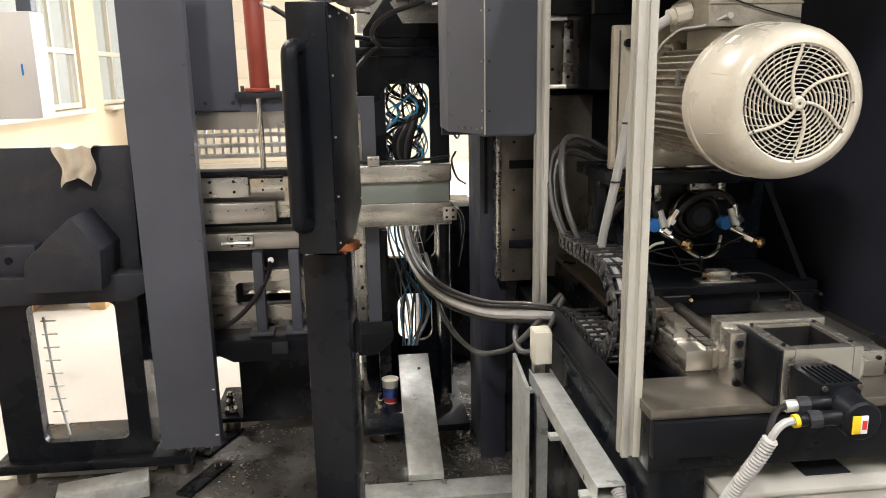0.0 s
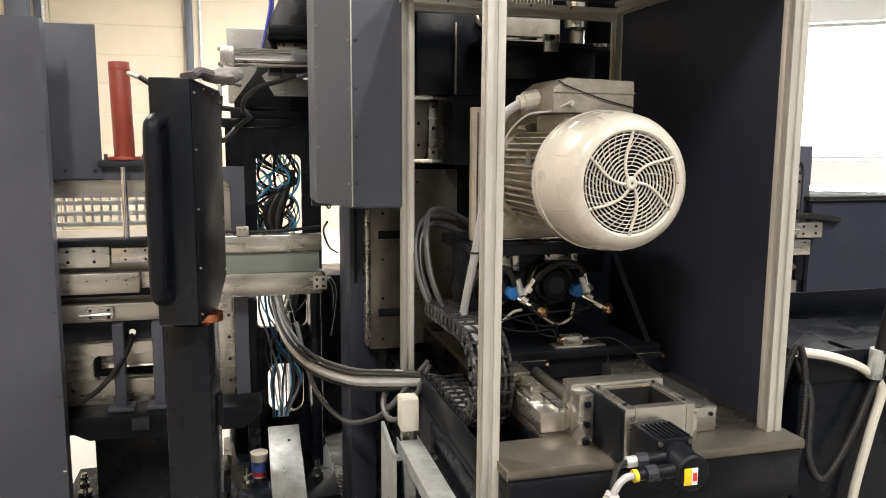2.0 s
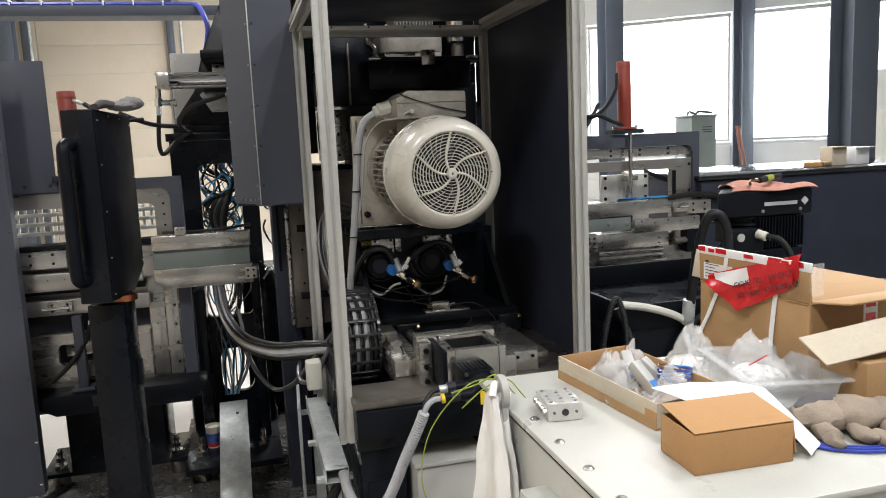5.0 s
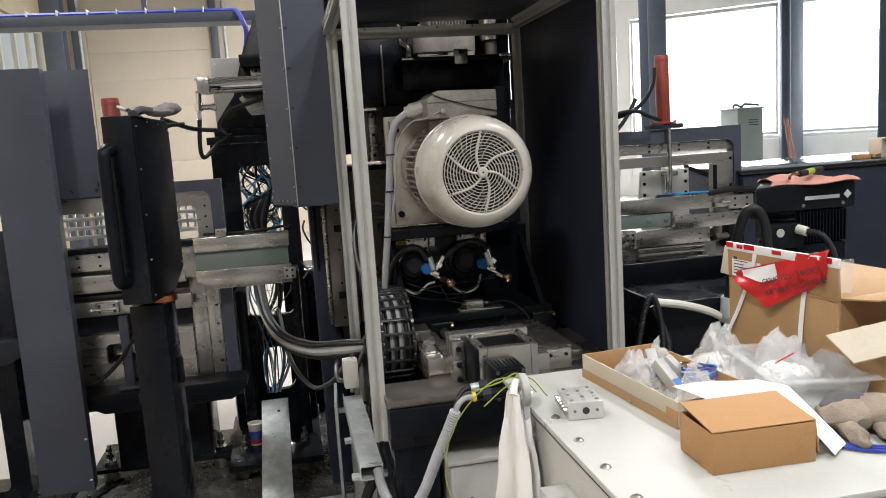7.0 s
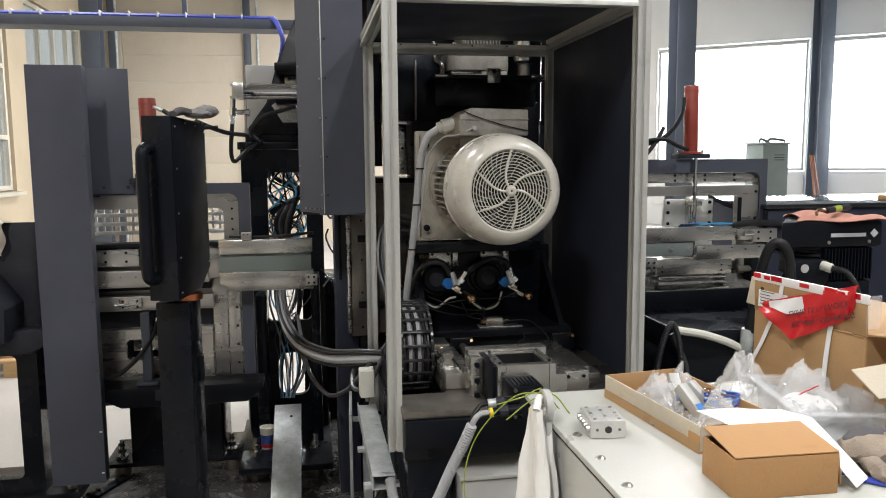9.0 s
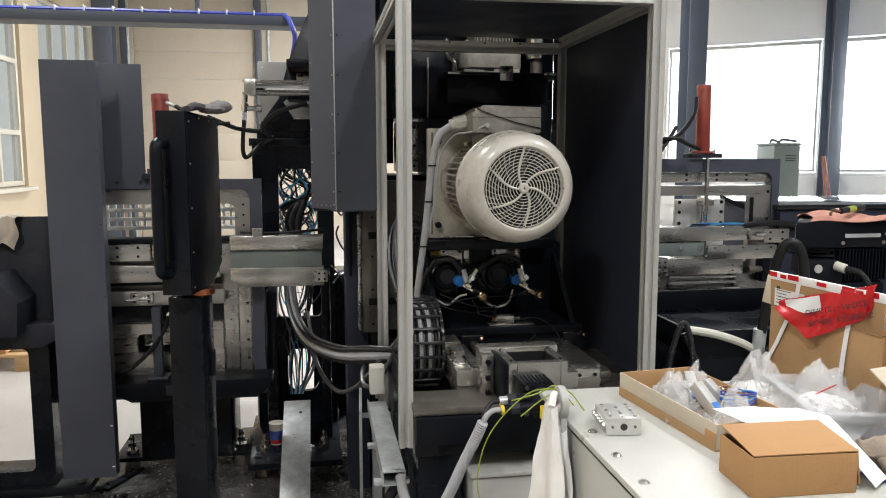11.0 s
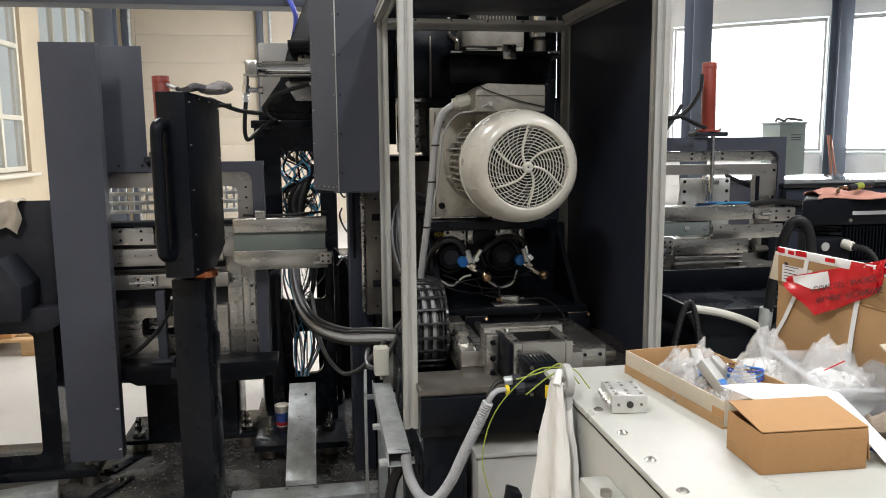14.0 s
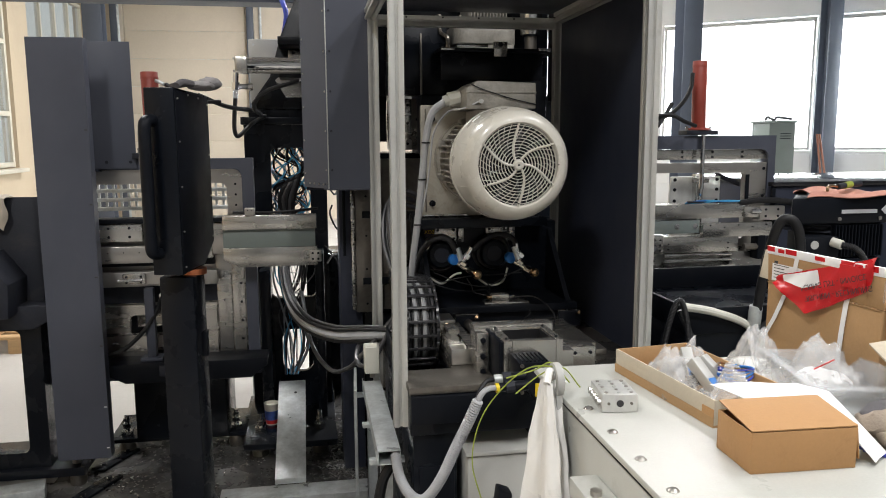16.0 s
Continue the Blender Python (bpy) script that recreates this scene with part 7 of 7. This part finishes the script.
def crumple(cx, cy_, cz, w, d, h, seed, peak=1.0):
    def fn(u, v):
        x, y = (u - 0.5), (v - 0.5)
        e = max(0.0, 1 - (2 * abs(x)) ** 2.2) * max(0.0, 1 - (2 * abs(y)) ** 2.2)
        n1 = noise.noise(Vector((u * 3.1 + seed, v * 3.1, seed * 0.7)))
        n2 = noise.noise(Vector((u * 9 + seed, v * 9, seed)))
        n3 = noise.noise(Vector((u * 22 + seed, v * 22, seed)))
        return Vector((cx + w * x + 0.014 * n2 + 0.006 * n3, cy_ + d * y + 0.012 * n1 + 0.006 * n3, cz + h * (e ** 0.9) * (0.72 + 0.7 * n1) * peak + 0.02 * e * n2 + 0.011 * n3))
    return fn


for cx_, cy2, w, d, h, sd, lb in ((1.0, 0.545, 0.1, 0.14, 0.062, 1, "crumpled clear bubble wrap in the tray"), (1.05, 0.57, 0.09, 0.1, 0.06, 5, "clear bubble wrap round a valve"), (1.06, 0.44, 0.11, 0.1, 0.05, 9, "clear bag of small parts in the tray")):
    solo("bubble_wrap", sheet(crumple(cx_, cy2, TZ + 0.006, w, d, h, sd), 40, 40, 0.0008), FILMM, lb, "plastic wrap", group="wrapped parts")
for k, (x, y, a) in enumerate(((1.022, 0.485, 20), (1.05, 0.5, 35), (1.03, 0.55, -10))):
    sv2 = thing("solenoid_valve", "small white and blue pneumatic valve lying in the tray", "valve", (x, y, TZ), group="loose valves")
    part("body", turned(bx(-0.01, 0.01, -0.035, 0.035, 0.0, 0.02, 0.002), pose(x, y, TZ + 0.03, 38, 0, a)), LGREY, sv2)
    part("blue_tag", turned(bx(-0.008, 0.008, -0.03, -0.012, 0.0202, 0.021), pose(x, y, TZ + 0.03, 38, 0, a)), BLUECAP, sv2)
for k in range(5):
    pts = [(1.08 + 0.03 * math.cos(a * 0.9 + k), 0.475 + 0.028 * math.sin(a * 0.9 + k), TZ + 0.04 + 0.003 * k + 0.006 * math.sin(a + 2 * k)) for a in range(8)]
    solo("coiled_lead", tube(pts, 0.002, 6, 5), (BCABLE, BLUECAP, BLUECAP, BCABLE, BRASS)[k], "coiled thin blue lead in the tray", "wire", group="coiled leads")
bn = thing("clear_bin", "clear plastic bin with flared rim holding bags", "plastic bin", (1.25, 0.48, TZ))
Bq = pose(1.14, 0.335, 0, 0, 0, -12)
part("base", turned(bx(0.018, 0.132, 0.018, 0.192, TZ + 0.0005, TZ + 0.003), Bq), BINM, bn)
for q in ([(0.018, TZ + 0.003), (0.0, TZ + 0.055), (0.002, TZ + 0.055), (0.02, TZ + 0.003)], [(0.132, TZ + 0.003), (0.15, TZ + 0.055), (0.148, TZ + 0.055), (0.13, TZ + 0.003)]):
    part("wall", turned(prism(q, "y", 0.004, 0.206), Bq), BINM, bn)
for q in ([(0.018, TZ + 0.003), (0.002, TZ + 0.055), (0.004, TZ + 0.055), (0.02, TZ + 0.003)], [(0.192, TZ + 0.003), (0.208, TZ + 0.055), (0.206, TZ + 0.055), (0.19, TZ + 0.003)]):
    part("wall", turned(prism(q, "x", 0.003, 0.147), Bq), BINM, bn)
part("rim", turned(holed((-0.012, 0.162, -0.012, 0.222), [(0.002, 0.148, 0.004, 0.206, 0.012)], "z", TZ + 0.055, TZ + 0.058), Bq), BINM, bn)
solo("clear_bag", sheet(crumple(1.225, 0.455, TZ + 0.02, 0.15, 0.16, 0.07, 14), 30, 30, 0.0012), FILMM, "crumpled clear bag with a red seal in the bin", "plastic bag")
solo("clear_bag", sheet(crumple(1.18, 0.575, TZ + 0.02, 0.09, 0.09, 0.085, 22), 24, 24, 0.0012), FILMM, "clear bag standing up in the bin", "plastic bag")
solo("white_packing", blob([((1.21, 0.44, TZ + 0.03), (0.038, 0.03, 0.024)), ((1.24, 0.43, TZ + 0.027), (0.028, 0.026, 0.02))]), PAPER, "bundle of white parts inside the clear bag", "packing")
solo("bag_seal", tube([(1.185, 0.41, TZ + 0.062), (1.2, 0.405, TZ + 0.071), (1.218, 0.405, TZ + 0.078)], 0.0012, 5), REDP, "red zip seal of the clear bag", "seal")


def paperfn(u, v):
    back = [(0.976, 0.375, 1.362), (1.04, 0.366, 1.37), (1.105, 0.341, 1.372), (1.132, 0.3, 1.366), (1.155, 0.2, 1.3085)]
    front = [(0.985, 0.272, 1.3715), (1.03, 0.27, 1.372), (1.085, 0.262, 1.371), (1.093, 0.235, 1.362), (1.108, 0.165, 1.312)]
    k = min(int(u * 4), 3)
    t = u * 4 - k
    a, b = Vector(back[k]).lerp(Vector(back[k + 1]), t), Vector(front[k]).lerp(Vector(front[k + 1]), t)
    return b.lerp(a, v) + Vector((0, 0, 0.003 * math.sin(7 * u + 2 * v)))


solo("paper_sheet", sheet(paperfn, 24, 10, 0.0008), PAPER, "white paper sheet draped behind the carton", "paper")
b1_ = thing("shipping_carton", "opened brown shipping carton with printed tape and red delivery pouch", "carton", (1.45, 0.6, TZ))
SK = Matrix(((0.1015, 0.9948, 0, 1.295), (-0.9948, 0.1015, 0, 0.725), (0, 0, 1, 0), (0, 0, 0, 1)))


def on_box(bm):
    return turned(bm, SK)


def ribbon(pts, width, off):
    """A flat strap along pts (run, height) on the carton's side."""
    def fn(u, v):
        k = min(int(u * (len(pts) - 1)), len(pts) - 2)
        t = u * (len(pts) - 1) - k
        x, z = pts[k][0] * (1 - t) + pts[k + 1][0] * t, pts[k][1] * (1 - t) + pts[k + 1][1] * t
        return Vector((x + (v - 0.5) * width, off, z))
    return on_box(sheet(fn, 10, 2, 0.0008))


part("body", on_box(bx(0.0, 0.2955, 0.0, 0.3, TZ + 0.0005, 1.457, 0.004)), CARD, b1_)
part("fold_crease", on_box(bx(0.002, 0.293, -0.0022, -0.0002, 1.4545, 1.457, 0.0008)), CARD, b1_)
part("raised_flap", on_box(turned(bx(0.0, 0.298, 0.0, 0.0035, 0.0, 0.073, 0.001), pose(0, 0.0005, 1.4575, 3))), CARD, b1_)
part("tape_edge", on_box(turned(bx(-0.001, 0.299, -0.0012, 0.005, 0.058, 0.0745, 0.0005), pose(0, 0.0005, 1.4575, 3))), PAPER, b1_, "white packing tape with red print")
for k, (x0, x1) in enumerate(((0.0, 0.022), (0.032, 0.05), (0.054, 0.085), (0.135, 0.16), (0.2, 0.226), (0.232, 0.25), (0.256, 0.285))):
    part("tape_print", on_box(turned(bx(x0, x1, -0.0018, -0.0013, 0.064, 0.072 if k % 2 else 0.0746), pose(0, 0.0005, 1.4575, 3))), TAPER, b1_)
part("tape_wrap", on_box(bx(0.2956, 0.2985, -0.002, 0.03, 1.47, 1.53, 0.001)), FILMM, b1_)
part("side_flap", on_box(turned(bx(0.0, 0.085, 0.0, 0.29, 0.0, 0.0035, 0.001), pose(0.2955, 0.004, 1.458, 0, -8, 0))), CARD, b1_)
part("left_flap", on_box(turned(bx(-0.03, 0.0, 0.0, 0.004, 0.0, 0.06, 0.001), pose(0, 0.012, 1.456, 0, 10, 25))), CARDW, b1_)
part("front_tape", on_box(bx(0.2958, 0.2968, 0.13, 0.165, TZ + 0.002, 1.455)), PAPER, b1_)
for k in range(6):
    part("tape_print", on_box(bx(0.2969, 0.2974, 0.135, 0.16, TZ + 0.006 + 0.025 * k, TZ + 0.02 + 0.025 * k)), TAPER, b1_)
for pts in ([(0.088, 1.533), (0.08, 1.487)], [(0.056, 1.437), (0.03, 1.385), (0.002, 1.34)], [(0.234, 1.485), (0.218, 1.464), (0.21, 1.40), (0.203, 1.31)]):
    part("strap", ribbon(pts, 0.011, -0.0035), PAPER, b1_, "white plastic strap")
part("shipping_label", on_box(bx(0.014, 0.1, -0.0016, -0.0002, 1.462, 1.505)), PAPER, b1_)
for k in range(5):
    part("label_line", on_box(bx(0.02, 0.062 - 0.012 * (k % 2), -0.0022, -0.0017, 1.468 + 0.0065 * k, 1.4695 + 0.0065 * k)), INK, b1_)
part("label_mark", on_box(bx(0.02, 0.03, -0.0022, -0.0017, 1.4975, 1.503)), INK, b1_)


def pouchfn(u, v):
    tx_, tz_ = 0.05 + 0.232 * u, 1.478 + 0.07 * u
    if u < 0.3:
        q = u / 0.3
        wx, wz = 0.046 + 0.088 * q, 1.462 - 0.046 * q
    else:
        q = (u - 0.3) / 0.7
        wx, wz = 0.134 + 0.134 * q, 1.416 + 0.071 * q
    lift = 0.008 + 0.006 * math.sin(5 * u + 1) + 0.003 * math.sin(19 * u + 7 * v) + 0.01 * v * (1 - u)
    return SK @ Vector((tx_ + (wx - tx_) * v, -lift, tz_ + (wz - tz_) * v))


part("delivery_pouch", sheet(pouchfn, 34, 16, 0.001), TAPER, b1_, "torn red plastic delivery pouch")
part("pouch_window", sheet(lambda u, v: pouchfn(0.08 + 0.36 * u, 0.04 + 0.36 * v) + Vector((-0.0022, 0, 0)), 10, 6, 0.0006), PAPER, b1_)
part("pouch_tail", on_box(bx(0.2, 0.262, -0.0075, -0.0055, 1.485, 1.525)), TAPER, b1_)
for k, (txt, vv) in enumerate((("PACKING LIST - INVOICE", 0.46), ("LIEFERSCHEIN - RECHNUNG", 0.76))):
    tc = bpy.data.curves.new("pouch_text", "FONT")
    tc.body, tc.size, tc.extrude, tc.align_x = txt, 0.0155, 0.0002, "CENTER"
    tc.materials.append(INK)
    o = new("pouch_text", tc)
    o.parent = b1_
    pp = pouchfn(0.6, vv) + Vector((-0.011, 0, 0.006)) - Vector(b1_.location)
    o.matrix_basis = Matrix.Translation(pp) @ SK.to_3x3().to_4x4() @ pose(0, 0, 0, 90, 0, 0) @ Matrix.Rotation(radians(18), 4, "Z") @ Matrix.Diagonal((1, -1, 1, 1))
b3_ = thing("opened_carton", "smaller opened carton with bent pale flap", "carton", (1.5, 0.3, TZ))
part("body", bx(1.30, 1.5, 0.27, 0.375, TZ + 0.0005, 1.395, 0.003), CARD, b3_)
part("flap", turned(bx(-0.065, 0.16, -0.075, 0.0, 0.0, 0.0035, 0.001), pose(1.305, 0.35, 1.43, 22, -8, -6)), CARDW, b3_)
part("flap_fold", turned(bx(0.0, 0.16, 0.0, 0.003, -0.04, 0.0), pose(1.305, 0.352, 1.432, 0, 0, -6)), CARD, b3_)
sg = thing("suede_gloves", "pair of worn suede work gloves in a heap", "gloves", (1.3, 0.25, TZ))
part("palm", blob([((1.20, 0.255, TZ + 0.024), (0.05, 0.04, 0.022)), ((1.25, 0.245, TZ + 0.026), (0.05, 0.045, 0.024)), ((1.3, 0.235, TZ + 0.022), (0.05, 0.04, 0.02))]), SUEDE, sg)
part("cuff", blob([((1.21, 0.272, TZ + 0.036), (0.045, 0.02, 0.014))]), KNIT, sg)
part("thumb", blob([((1.175, 0.215, TZ + 0.015), (0.014, 0.032, 0.013)), ((1.168, 0.188, TZ + 0.012), (0.012, 0.018, 0.011))]), SUEDE, sg)
part("finger", blob([((1.225, 0.2, TZ + 0.014), (0.016, 0.034, 0.012)), ((1.24, 0.175, TZ + 0.012), (0.014, 0.022, 0.011))]), SUEDE, sg)
part("finger", blob([((1.28, 0.195, TZ + 0.014), (0.017, 0.034, 0.012))]), SUEDE, sg)
for k in range(3):
    solo("blue_lead", tube([(1.13, 0.225 - 0.008 * k, TZ + 0.004), (1.17, 0.19 - 0.01 * k, TZ + 0.004), (1.23, 0.165 - 0.009 * k, TZ + 0.004), (1.36, 0.15 - 0.008 * k, TZ + 0.004)], 0.0025, 6), BCABLE, "thin blue lead lying on the cabinet", "wire", group="blue leads")
